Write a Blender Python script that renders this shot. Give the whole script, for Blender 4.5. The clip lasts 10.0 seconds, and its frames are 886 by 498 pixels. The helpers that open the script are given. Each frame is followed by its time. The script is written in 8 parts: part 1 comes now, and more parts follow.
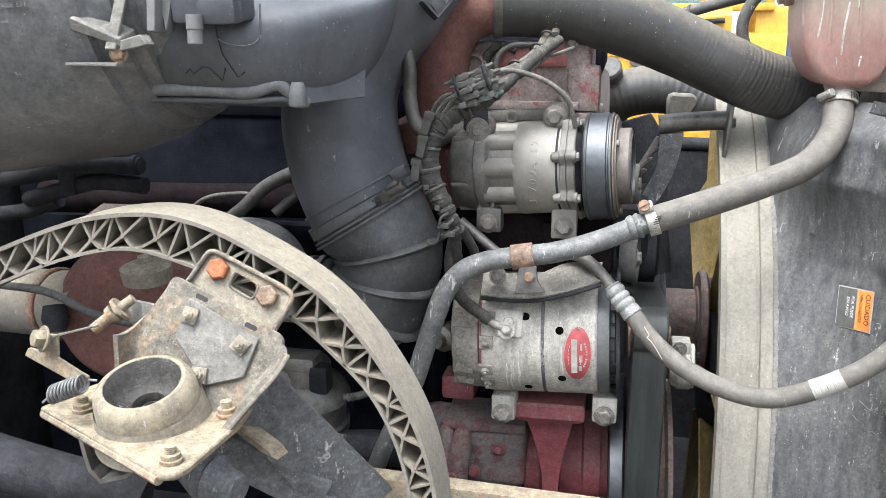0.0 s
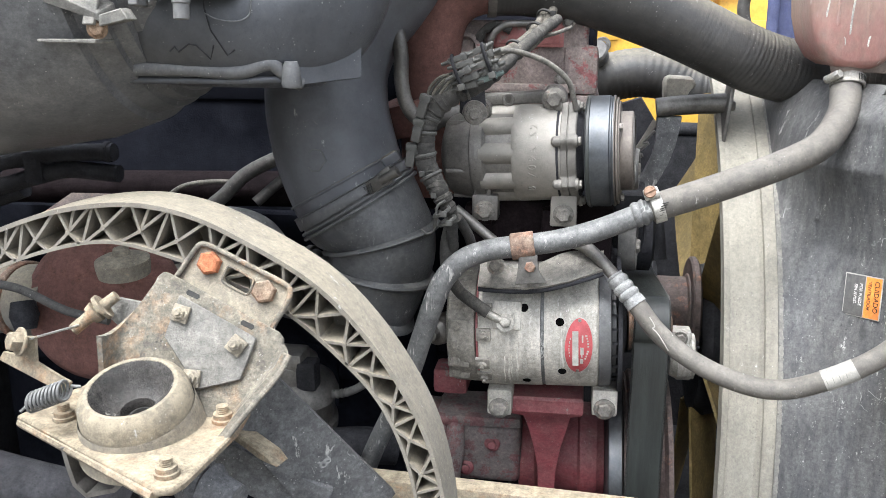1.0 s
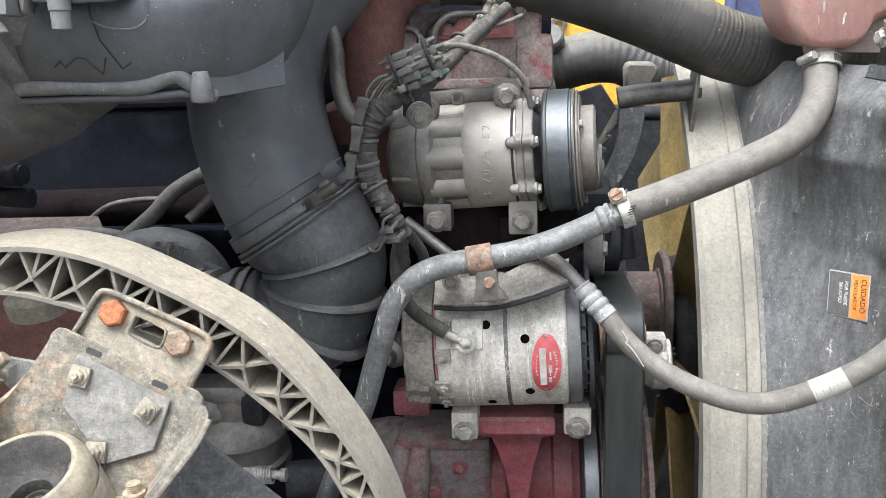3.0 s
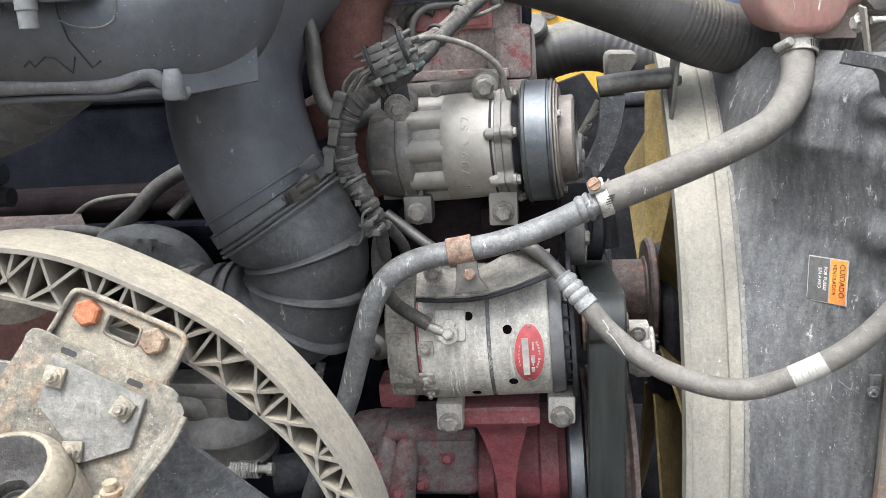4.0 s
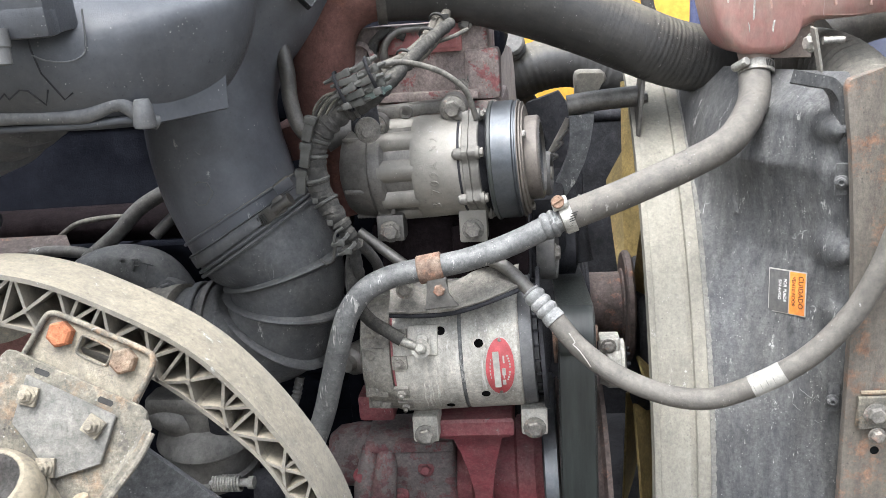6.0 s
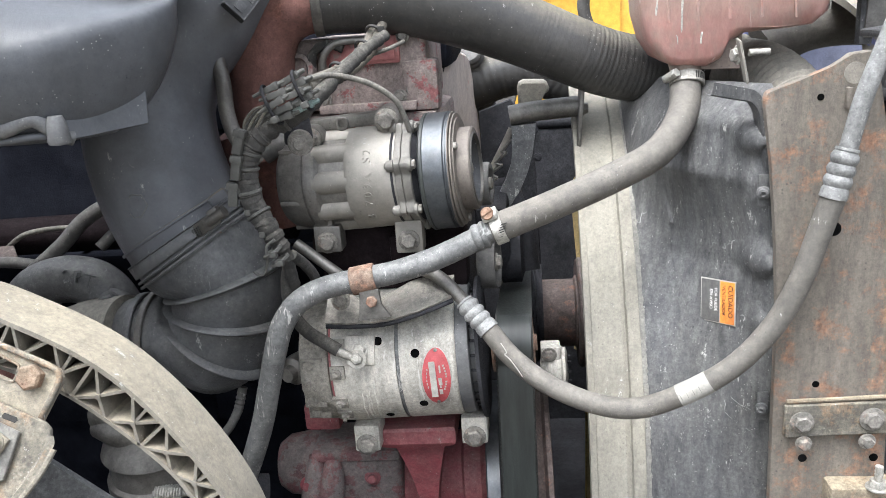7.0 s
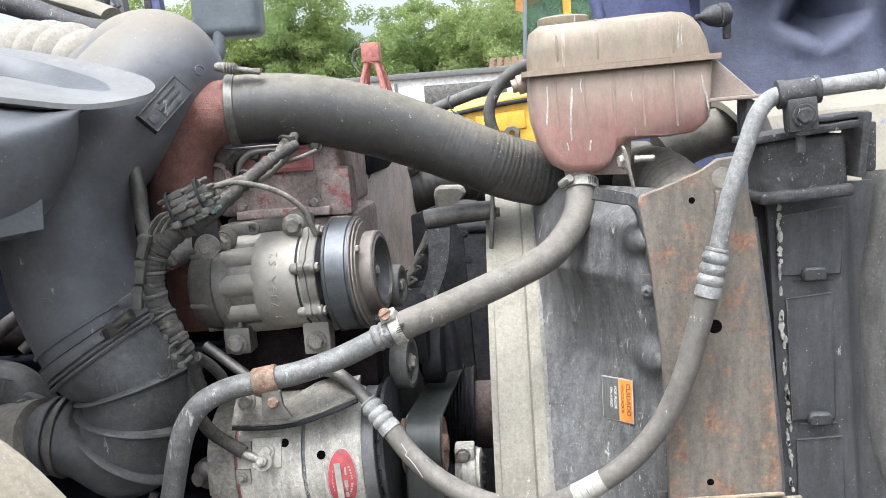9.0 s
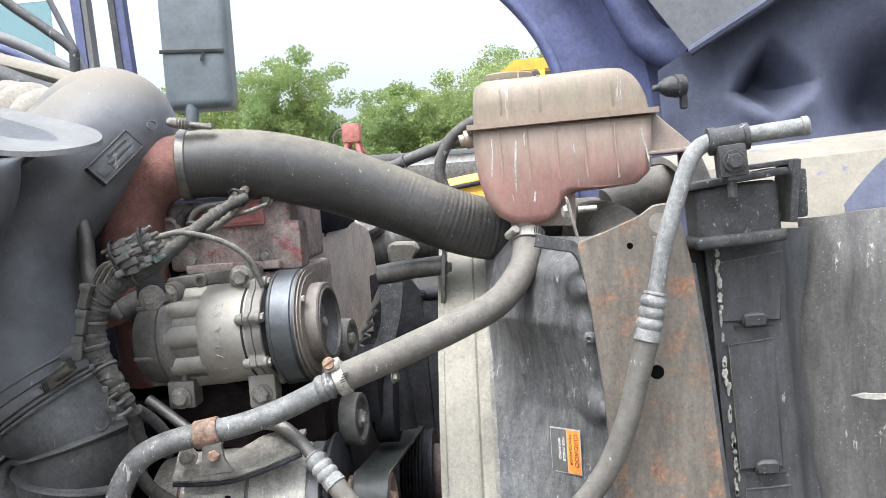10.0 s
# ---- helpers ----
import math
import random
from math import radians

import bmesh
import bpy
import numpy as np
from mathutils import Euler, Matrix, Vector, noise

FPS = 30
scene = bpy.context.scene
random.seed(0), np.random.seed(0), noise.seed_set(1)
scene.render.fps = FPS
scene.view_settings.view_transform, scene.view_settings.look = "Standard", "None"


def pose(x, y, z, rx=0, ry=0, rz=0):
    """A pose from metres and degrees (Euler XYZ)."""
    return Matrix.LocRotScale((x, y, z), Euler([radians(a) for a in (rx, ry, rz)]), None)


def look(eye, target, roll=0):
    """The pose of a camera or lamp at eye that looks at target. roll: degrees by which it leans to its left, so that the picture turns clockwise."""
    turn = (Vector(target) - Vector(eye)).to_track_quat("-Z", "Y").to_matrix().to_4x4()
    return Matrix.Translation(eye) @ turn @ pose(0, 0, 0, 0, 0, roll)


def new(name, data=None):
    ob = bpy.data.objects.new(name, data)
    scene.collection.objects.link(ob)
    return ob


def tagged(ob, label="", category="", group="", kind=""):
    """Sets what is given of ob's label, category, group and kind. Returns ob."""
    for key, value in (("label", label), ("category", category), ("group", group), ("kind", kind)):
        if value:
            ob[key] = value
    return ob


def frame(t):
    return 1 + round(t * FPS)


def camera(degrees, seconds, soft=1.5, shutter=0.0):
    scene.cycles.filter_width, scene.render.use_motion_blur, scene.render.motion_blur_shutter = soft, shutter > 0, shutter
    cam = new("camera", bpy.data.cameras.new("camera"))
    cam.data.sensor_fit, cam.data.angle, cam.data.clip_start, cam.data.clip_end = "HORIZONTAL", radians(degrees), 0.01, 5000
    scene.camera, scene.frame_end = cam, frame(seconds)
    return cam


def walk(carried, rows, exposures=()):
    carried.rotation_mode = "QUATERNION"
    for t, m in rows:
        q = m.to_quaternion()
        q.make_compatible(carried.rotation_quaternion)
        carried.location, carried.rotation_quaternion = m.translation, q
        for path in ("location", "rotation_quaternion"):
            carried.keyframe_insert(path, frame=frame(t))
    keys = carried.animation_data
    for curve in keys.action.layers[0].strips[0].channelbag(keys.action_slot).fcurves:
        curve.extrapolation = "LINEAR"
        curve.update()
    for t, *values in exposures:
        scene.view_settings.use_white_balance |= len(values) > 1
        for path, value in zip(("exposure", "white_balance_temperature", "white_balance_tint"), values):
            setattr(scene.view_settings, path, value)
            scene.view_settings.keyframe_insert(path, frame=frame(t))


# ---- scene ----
cam = camera(56.6, 10.0, 0.6)
METRES, EYE, TILT, LEAN, TURN = 0.6, 1.65, -14.0, 0.0, 12.0
ROWS = [
    (0.0, 0.0, 0.0, 0.0, 0.0, 0.0, 0.0),
    (0.5, -0.0573, 0.0019, 0.027, -1.0, -0.15, 0.7),
    (1.0, -0.0699, 0.0866, 0.0056, -2.51, -0.92, 0.47),
    (1.5, -0.0476, 0.2277, 0.0385, -3.84, -0.97, 1.15),
    (2.0, -0.038, 0.2863, 0.0419, -4.5, -0.98, 1.95),
    (2.5, -0.0364, 0.2544, 0.0547, -4.72, -1.41, 2.67),
    (4.0, 0.0054, 0.2451, 0.068, -5.19, -2.8, 4.33),
    (4.5, 0.019, 0.237, 0.0635, -5.37, -2.62, 4.62),
    (5.0, 0.022, 0.2143, 0.0809, -5.35, -2.17, 4.78),
    (6.5, 0.1152, 0.1778, 0.077, -5.31, -2.03, 5.19),
    (7.0, 0.1867, 0.1675, 0.0845, -5.59, -1.91, 5.29),
    (7.5, 0.222, 0.1589, 0.0911, -5.76, -0.99, 5.35),
    (8.0, 0.2651, 0.1578, 0.0902, -5.84, 0.78, 5.37),
    (8.5, 0.3276, 0.1155, 0.0932, -5.86, 2.93, 5.51),
    (9.0, 0.3669, 0.1043, 0.0606, -6.11, 5.23, 5.74),
    (9.5, 0.4183, 0.1245, 0.0468, -6.59, 7.12, 6.27),
    (10.0, 0.4355, 0.0987, -0.0099, -7.31, 10.67, 6.08),
]
walk(cam, [(t, pose(0, 0, EYE, TILT, LEAN, TURN) @ pose(METRES * x, METRES * y, METRES * z, 90 + pitch, roll, yaw)) for t, x, y, z, yaw, pitch, roll in ROWS],
     exposures=[(0.0, 0.66, 6080, 9), (10.0, 0.66, 6080, 9)])

# ---- world and light ----
world = bpy.data.worlds.new("overcast_sky")
scene.world = world
world.use_nodes = True
wn, wl = world.node_tree.nodes, world.node_tree.links
sky = wn.new("ShaderNodeTexSky")
sky.sky_type, sky.sun_disc = "NISHITA", False
sky.sun_elevation, sky.sun_rotation = radians(68), radians(205)
sky.air_density, sky.dust_density, sky.ozone_density = 1.0, 4.0, 1.0
grey = wn.new("ShaderNodeHueSaturation")
grey.inputs["Saturation"].default_value = 0.28
grey.inputs["Value"].default_value = 2.10
wl.new(sky.outputs[0], grey.inputs["Color"])
# an overcast sky is brightest overhead
toward = wn.new("ShaderNodeTexCoord")
height = wn.new("ShaderNodeSeparateXYZ")
wl.new(toward.outputs["Generated"], height.inputs[0])
dome = wn.new("ShaderNodeMapRange")
for k, val in enumerate((0.0, 1.0, 0.50, 1.50)):
    dome.inputs[k + 1].default_value = val
wl.new(height.outputs[2], dome.inputs[0])
lift = wn.new("ShaderNodeVectorMath")
lift.operation = "SCALE"
wl.new(grey.outputs[0], lift.inputs[0])
wl.new(dome.outputs[0], lift.inputs["Scale"])
wl.new(lift.outputs[0], wn["Background"].inputs["Color"])
wn["Background"].inputs["Strength"].default_value = 0.14
sun_data = bpy.data.lights.new("sun", "SUN")
sun_data.energy, sun_data.angle, sun_data.color = 1.9, radians(30), (1.0, 0.98, 0.95)
sun = new("sun", sun_data)
sun.matrix_world = look((-2.2, -2.4, 9.0), (0, 1.1, 1.4))


# ---- materials ----
def nodes_of(name):
    m = bpy.data.materials.new(name)
    m.use_nodes = True
    nt = m.node_tree
    return m, nt, nt.nodes, nt.links, nt.nodes["Principled BSDF"]


def ramp(nt, src, lo, hi):
    n = nt.nodes.new("ShaderNodeMapRange")
    n.inputs[1].default_value, n.inputs[2].default_value = lo, hi
    nt.links.new(src, n.inputs[0])
    return n.outputs[0]


def mul(nt, a, b, op="MULTIPLY"):
    n = nt.nodes.new("ShaderNodeMath")
    n.operation = op
    for i, s in enumerate((a, b)):
        if isinstance(s, (int, float)):
            n.inputs[i].default_value = s
        else:
            nt.links.new(s, n.inputs[i])
    n.use_clamp = True
    return n.outputs[0]


def mixc(nt, fac, a, b, blend="MIX"):
    n = nt.nodes.new("ShaderNodeMix")
    n.data_type, n.blend_type = "RGBA", blend
    for sock, s in ((n.inputs[0], fac), (n.inputs[6], a), (n.inputs[7], b)):
        if isinstance(s, tuple):
            sock.default_value = (*s, 1)
        elif isinstance(s, (int, float)):
            sock.default_value = s
        else:
            nt.links.new(s, sock)
    return n.outputs[2]


def tex(nt, kind_scale, detail=4, rough=0.6, stretch=None, seed=0.0):
    g = nt.nodes.new("ShaderNodeNewGeometry")
    mp = nt.nodes.new("ShaderNodeMapping")
    mp.inputs["Location"].default_value = (seed, seed * 1.7, seed * 0.6)
    if stretch:
        mp.inputs["Scale"].default_value = stretch
    nt.links.new(g.outputs["Position"], mp.inputs[0])
    n = nt.nodes.new("ShaderNodeTexNoise")
    n.inputs["Scale"].default_value, n.inputs["Detail"].default_value, n.inputs["Roughness"].default_value = kind_scale, detail, rough
    nt.links.new(mp.outputs[0], n.inputs[0])
    return n.outputs[0]


DUST = (0.40, 0.36, 0.29)
RUST = (0.20, 0.075, 0.035)


def span(nt, src, lo, hi, a, b):
    n = nt.nodes.new("ShaderNodeMapRange")
    for k, val in enumerate((lo, hi, a, b)):
        n.inputs[k + 1].default_value = val
    nt.links.new(src, n.inputs[0])
    return n.outputs[0]


def grimy(name, col, rough=0.55, metal=0.0, dust=0.35, rust=0.0, specks=0.0, bump=0.15, fine=350, streak=None, under=None, chips=0.0,
          dustcol=DUST, up=0.5, rustcol=RUST, grit=0.7, lo=-0.35, runs=0.0, even=0.0, spec=0.5, tone=0.5):
    """A worn workshop surface: three scales of tone, rust, settled dust on upward faces, chips, scratches and fine relief."""
    m, nt, nn, ln, p = nodes_of(name)
    seed = sum(ord(c) for c in name) % 37
    big, mid, small = tex(nt, 11, 6, 0.66, streak, seed), tex(nt, 60, 7, 0.72, streak, seed), tex(nt, fine * 1.6, 4, 0.7, None, seed)
    gr = tex(nt, 210, 7, 0.78, None, seed + 6)
    dark = tuple(c * tone for c in col)
    light = tuple(min(1, c * 1.25 + 0.008) for c in col)
    c = mixc(nt, ramp(nt, big, 0.36, 0.66), dark, light)
    if under:
        c = mixc(nt, ramp(nt, tex(nt, 26, 9, 0.74, None, seed + 5), 0.55 - chips, 0.57 - chips), c, under)
    rmask = None
    if rust:
        rmask = ramp(nt, tex(nt, 24, 9, 0.76, None, seed + 9), 0.72 - 0.42 * rust, 0.82 - 0.42 * rust)
        rc = mixc(nt, ramp(nt, tex(nt, 120, 6, 0.75, None, seed + 2), 0.38, 0.66), tuple(x * 0.7 for x in rustcol), tuple(min(1, x * 2.0) for x in rustcol))
        c = mixc(nt, rmask, c, rc)
    geo = nn.new("ShaderNodeNewGeometry")
    sep = nn.new("ShaderNodeSeparateXYZ")
    ln.new(geo.outputs["Normal"], sep.inputs[0])
    upf = mul(nt, ramp(nt, sep.outputs[2], lo, 0.95), up)
    patch = mul(nt, span(nt, mid, 0.32, 0.66, 0.45 + 0.45 * even, 1.0), span(nt, gr, 0.32, 0.66, 0.75, 1.0))
    dmask = mul(nt, mul(nt, patch, mul(nt, upf, 1 - up + 0.12, "ADD")), dust * 1.5)
    c = mixc(nt, dmask, c, dustcol)
    c = mixc(nt, grit, c, span(nt, gr, 0.34, 0.66, 0.42, 1.38), "MULTIPLY")
    c = mixc(nt, 0.7 * grit, c, span(nt, mid, 0.36, 0.64, 0.50, 1.32), "MULTIPLY")
    c = mixc(nt, 0.03 + 0.28 * grit, c, span(nt, small, 0.36, 0.64, 0.58, 1.40), "MULTIPLY")
    pv = nn.new("ShaderNodeTexVoronoi")
    pv.inputs["Scale"].default_value = 240
    ln.new(geo.outputs["Position"], pv.inputs["Vector"])
    pc = nn.new("ShaderNodeSeparateColor")
    ln.new(pv.outputs["Color"], pc.inputs[0])
    spot = ramp(nt, pv.outputs["Distance"], 0.34, 0.14)
    pit = mul(nt, mul(nt, spot, ramp(nt, pc.outputs[0], 0.80, 0.86)), ramp(nt, tex(nt, 34, 5, 0.7, None, seed + 15), 0.47, 0.60))
    c = mixc(nt, mul(nt, pit, min(1.0, 0.25 + 0.6 * grit)), c, tuple(x * 0.22 for x in col))
    crumb = mul(nt, mul(nt, spot, ramp(nt, pc.outputs[1], 0.84, 0.88)), ramp(nt, tex(nt, 27, 5, 0.7, None, seed + 17), 0.50, 0.62))
    c = mixc(nt, mul(nt, crumb, min(0.8, 0.6 * dust * min(1.0, 2.2 * grit))), c, tuple(min(0.6, x * 1.35 + 0.03) for x in dustcol))
    if runs:
        run = mul(nt, ramp(nt, tex(nt, 190, 3, 0.55, (1, 1, 0.05), seed + 11), 0.60, 0.67), ramp(nt, tex(nt, 22, 3, 0.6, None, seed + 12), 0.60 - 0.2 * runs, 0.66 - 0.2 * runs))
        c = mixc(nt, mul(nt, run, 0.75), c, (0.62, 0.60, 0.56))
    if specks:
        v = nn.new("ShaderNodeTexVoronoi")
        v.inputs["Scale"].default_value = 130
        ln.new(geo.outputs["Position"], v.inputs["Vector"])
        vs = nn.new("ShaderNodeSeparateColor")
        ln.new(v.outputs["Color"], vs.inputs[0])
        sm = mul(nt, mul(nt, ramp(nt, v.outputs["Distance"], 0.13, 0.05), ramp(nt, vs.outputs[0], 0.72, 0.9)), ramp(nt, tex(nt, 14, 3, 0.6, None, seed + 3), 0.62 - 0.25 * specks, 0.70 - 0.25 * specks))
        c = mixc(nt, mul(nt, sm, 0.5), c, (0.50, 0.49, 0.45))
        scr = ramp(nt, tex(nt, 48, 9, 0.8, (1, 1, 0.4), seed + 4), 0.645 - 0.03 * specks, 0.675 - 0.03 * specks)
        c = mixc(nt, mul(nt, scr, 0.7), c, (0.5, 0.49, 0.46))
        wh = nn.new("ShaderNodeTexWave")
        wh.inputs["Scale"].default_value, wh.inputs["Distortion"].default_value, wh.inputs["Detail"].default_value, wh.inputs["Detail Scale"].default_value = 7.0, 28.0, 4.0, 1.6
        ln.new(geo.outputs["Position"], wh.inputs[0])
        line = mul(nt, ramp(nt, wh.outputs[1], 0.985, 0.999), ramp(nt, tex(nt, 20, 3, 0.6, None, seed + 8), 0.70 - 0.06 * specks, 0.76 - 0.06 * specks))
        c = mixc(nt, mul(nt, line, 0.55), c, (0.5, 0.5, 0.48))
        v2 = nn.new("ShaderNodeTexVoronoi")
        v2.inputs["Scale"].default_value = 360
        ln.new(geo.outputs["Position"], v2.inputs["Vector"])
        vc = nn.new("ShaderNodeSeparateColor")
        ln.new(v2.outputs["Color"], vc.inputs[0])
        dot = mul(nt, mul(nt, ramp(nt, v2.outputs["Distance"], 0.30, 0.14), ramp(nt, vc.outputs[0], 0.86, 0.93)), ramp(nt, tex(nt, 30, 4, 0.65, None, seed + 13), 0.56 - 0.08 * specks, 0.62 - 0.08 * specks))
        c = mixc(nt, mul(nt, dot, 0.6), c, (0.55, 0.54, 0.50))
    ln.new(c, p.inputs["Base Color"])
    p.inputs["Specular IOR Level"].default_value = spec
    r = nn.new("ShaderNodeMath")
    r.operation, r.use_clamp = "MULTIPLY_ADD", True
    ln.new(dmask, r.inputs[0])
    r.inputs[1].default_value, r.inputs[2].default_value = 0.5, rough - 0.06
    r2 = mul(nt, r.outputs[0], span(nt, gr, 0.3, 0.7, 0.0, 0.2), "ADD")
    ln.new(r2, p.inputs["Roughness"])
    if metal:
        keep = mul(nt, 1.0, dmask, "SUBTRACT")
        if rmask:
            keep = mul(nt, keep, rmask, "SUBTRACT")
        ln.new(mul(nt, keep, metal), p.inputs["Metallic"])
    b = nn.new("ShaderNodeBump")
    b.inputs["Strength"].default_value, b.inputs["Distance"].default_value = min(1, 0.08 + bump * 2.4), 0.0036
    ln.new(mul(nt, mul(nt, small, 0.16), mul(nt, mul(nt, gr, 0.45), mul(nt, mid, 0.7), "ADD"), "ADD"), b.inputs["Height"])
    ln.new(b.outputs[0], p.inputs["Normal"])
    return m


M_BLACK = grimy("dusty_black_plastic", (0.066, 0.068, 0.074), 0.33, dust=0.22, specks=0.7, bump=0.05, dustcol=(0.30, 0.29, 0.27), grit=0.25)
M_DUCT = grimy("black_duct_plastic", (0.100, 0.107, 0.123), 0.32, dust=0.85, specks=0.12, bump=0.03, dustcol=(0.185, 0.165, 0.134), up=1.0, grit=0.12, lo=0.25, even=0.9, tone=0.72)
M_BELLOW = grimy("black_rubber_bellows", (0.062, 0.065, 0.072), 0.27, dust=0.42, specks=0.6, bump=0.16, dustcol=(0.26, 0.25, 0.225), grit=0.35, lo=-0.25, up=0.9)
M_HOSE = grimy("dusty_grey_rubber", (0.066, 0.062, 0.057), 0.5, dust=0.42, specks=0.22, bump=0.2, dustcol=(0.29, 0.262, 0.22), grit=0.18, lo=-0.1, tone=0.55)
M_BIGHOSE = grimy("black_silicone_hose", (0.020, 0.0205, 0.022), 0.40, dust=0.6, specks=0.12, bump=0.09, dustcol=(0.23, 0.205, 0.155), up=0.98, grit=0.15, lo=0.35, tone=0.75)
M_ALU = grimy("dull_cast_aluminium", (0.31, 0.29, 0.258), 0.5, 0.6, dust=0.2, bump=0.06, dustcol=(0.30, 0.28, 0.24), grit=0.18, lo=0.0, tone=0.7, specks=0.4)
M_ALUD = grimy("grimy_cast_aluminium", (0.20, 0.19, 0.175), 0.4, 0.85, dust=0.2, bump=0.1, dustcol=(0.22, 0.205, 0.18), grit=0.4, lo=-0.1)
M_ALTREAR = grimy("dirty_grey_end_casting", (0.30, 0.28, 0.245), 0.5, 0.3, dust=0.4, specks=0.9, bump=0.25, dustcol=(0.30, 0.275, 0.235), grit=0.7, tone=0.5)
M_ALTB = grimy("alternator_grey_casting", (0.56, 0.53, 0.47), 0.5, 0.35, dust=0.4, specks=0.8, bump=0.1, streak=(1.5, 1.5, 0.25), dustcol=(0.42, 0.40, 0.35), grit=0.6, lo=-0.1, runs=1.0, tone=0.55)
M_STEEL = grimy("polished_pulley_steel", (0.095, 0.105, 0.118), 0.42, 1.0, dust=0.08, bump=0.03, grit=0.25)
M_ZINC = grimy("zinc_plated_steel", (0.55, 0.54, 0.5), 0.4, 0.85, dust=0.35, rust=0.12, bump=0.15)
M_BOLT = grimy("dull_bolt_steel", (0.22, 0.21, 0.195), 0.5, 0.7, dust=0.45, rust=0.35, bump=0.2, dustcol=(0.36, 0.33, 0.28))
M_RUSTBOLT = grimy("rusted_orange_bolt", (0.42, 0.13, 0.045), 0.8, dust=0.1, rust=0.3, bump=0.4, rustcol=(0.30, 0.12, 0.05))
M_RUSTBOLT2 = grimy("rusted_brown_bolt", (0.30, 0.17, 0.09), 0.8, dust=0.35, rust=0.5, bump=0.4)
M_RUST = grimy("rusted_clamp_steel", (0.19, 0.10, 0.065), 0.8, dust=0.3, rust=0.6, bump=0.3, rustcol=(0.22, 0.09, 0.05))
M_RUSTPIPE = grimy("maroon_rusted_pipe", (0.18, 0.078, 0.064), 0.75, dust=0.25, rust=0.45, bump=0.35, dustcol=(0.24, 0.14, 0.11), rustcol=(0.14, 0.058, 0.042), grit=0.5, tone=0.7)
M_PIPE = grimy("painted_grey_pipe", (0.075, 0.078, 0.082), 0.45, 0.2, dust=0.3, specks=1.6, bump=0.06, dustcol=(0.38, 0.37, 0.34), grit=0.5, runs=0.3, tone=0.75)
M_REDENG = grimy("worn_red_engine_paint", (0.34, 0.035, 0.055), 0.42, dust=0.45, under=(0.26, 0.20, 0.19), chips=-0.09, specks=0.5, bump=0.1, dustcol=(0.24, 0.2, 0.18), grit=0.5, tone=0.6)
M_REDGREY = grimy("dust_greyed_red_casting", (0.22, 0.05, 0.06), 0.5, dust=0.55, under=(0.20, 0.17, 0.16), chips=0.07, bump=0.2, dustcol=(0.25, 0.21, 0.19), grit=0.6, tone=0.55)
M_INLET = grimy("tan_dusted_casting", (0.20, 0.185, 0.16), 0.65, dust=0.6, bump=0.15, dustcol=(0.30, 0.275, 0.23), grit=0.35, tone=0.75)
# the engine bay's deep shade, put into the red block's colour as near-black navy
M_BLOCKSHADE = grimy("dark_block_paint", (0.0065, 0.0075, 0.0125), 0.65, dust=0.10, bump=0.2, dustcol=(0.013, 0.014, 0.022), spec=0.05, grit=0.2)
M_FACE = grimy("grimed_red_brown_casting", (0.31, 0.24, 0.22), 0.6, dust=0.4, under=(0.24, 0.04, 0.045), chips=-0.025, bump=0.25, dustcol=(0.27, 0.235, 0.205), grit=0.7, tone=0.5)
M_REDPINK = grimy("faded_red_cover_paint", (0.33, 0.10, 0.095), 0.5, dust=0.3, under=(0.30, 0.20, 0.18), chips=-0.03, bump=0.08, dustcol=(0.36, 0.24, 0.22), grit=0.35, tone=0.8)
M_HOLE = grimy("deep_black_hole", (0.003, 0.003, 0.003), 0.9, dust=0.0, bump=0.0, grit=0.0, spec=0.0)
M_COVER = grimy("pink_tan_gear_cover", (0.50, 0.42, 0.375), 0.55, dust=0.35, under=(0.42, 0.18, 0.17), chips=-0.08, bump=0.05, grit=0.45, tone=0.7)
M_STRIP = grimy("dirty_cream_shroud", (0.27, 0.252, 0.212), 0.6, dust=0.45, specks=0.3, bump=0.1, rust=0.06, streak=(1, 1, 0.3), dustcol=(0.27, 0.248, 0.2), rustcol=(0.22, 0.17, 0.11), grit=0.42, tone=0.8)
M_SHROUD = grimy("scuffed_black_shroud", (0.047, 0.050, 0.057), 0.42, dust=0.34, specks=1.15, bump=0.25, streak=(1.3, 1.3, 0.25), dustcol=(0.26, 0.25, 0.23), grit=0.6)
M_FRAME = grimy("rusty_frame_steel", (0.145, 0.125, 0.105), 0.65, 0.2, dust=0.28, rust=0.5, bump=0.25, rustcol=(0.19, 0.09, 0.048), dustcol=(0.30, 0.27, 0.22), grit=0.42, streak=(1.6, 1.6, 0.35), tone=0.75)
M_BRACKET = grimy("dusty_tan_bracket", (0.20, 0.17, 0.13), 0.65, 0.2, dust=0.85, rust=0.5, bump=0.4, dustcol=(0.38, 0.318, 0.222), rustcol=(0.26, 0.13, 0.06), grit=0.5, up=0.8)
M_BRKPLATE = grimy("dusty_grey_plate", (0.20, 0.197, 0.185), 0.65, 0.2, dust=0.5, rust=0.12, bump=0.4, dustcol=(0.34, 0.32, 0.275), grit=0.45)
M_ARCH = grimy("dusty_beige_support", (0.15, 0.147, 0.142), 0.7, dust=0.72, specks=0.6, bump=0.10, dustcol=(0.31, 0.27, 0.20), up=0.8, grit=0.25, tone=0.6, even=0.6)
M_ARM = grimy("worn_black_steel_arm", (0.05, 0.052, 0.055), 0.55, dust=0.4, specks=1.5, bump=0.2, dustcol=(0.3, 0.3, 0.3), grit=0.6)
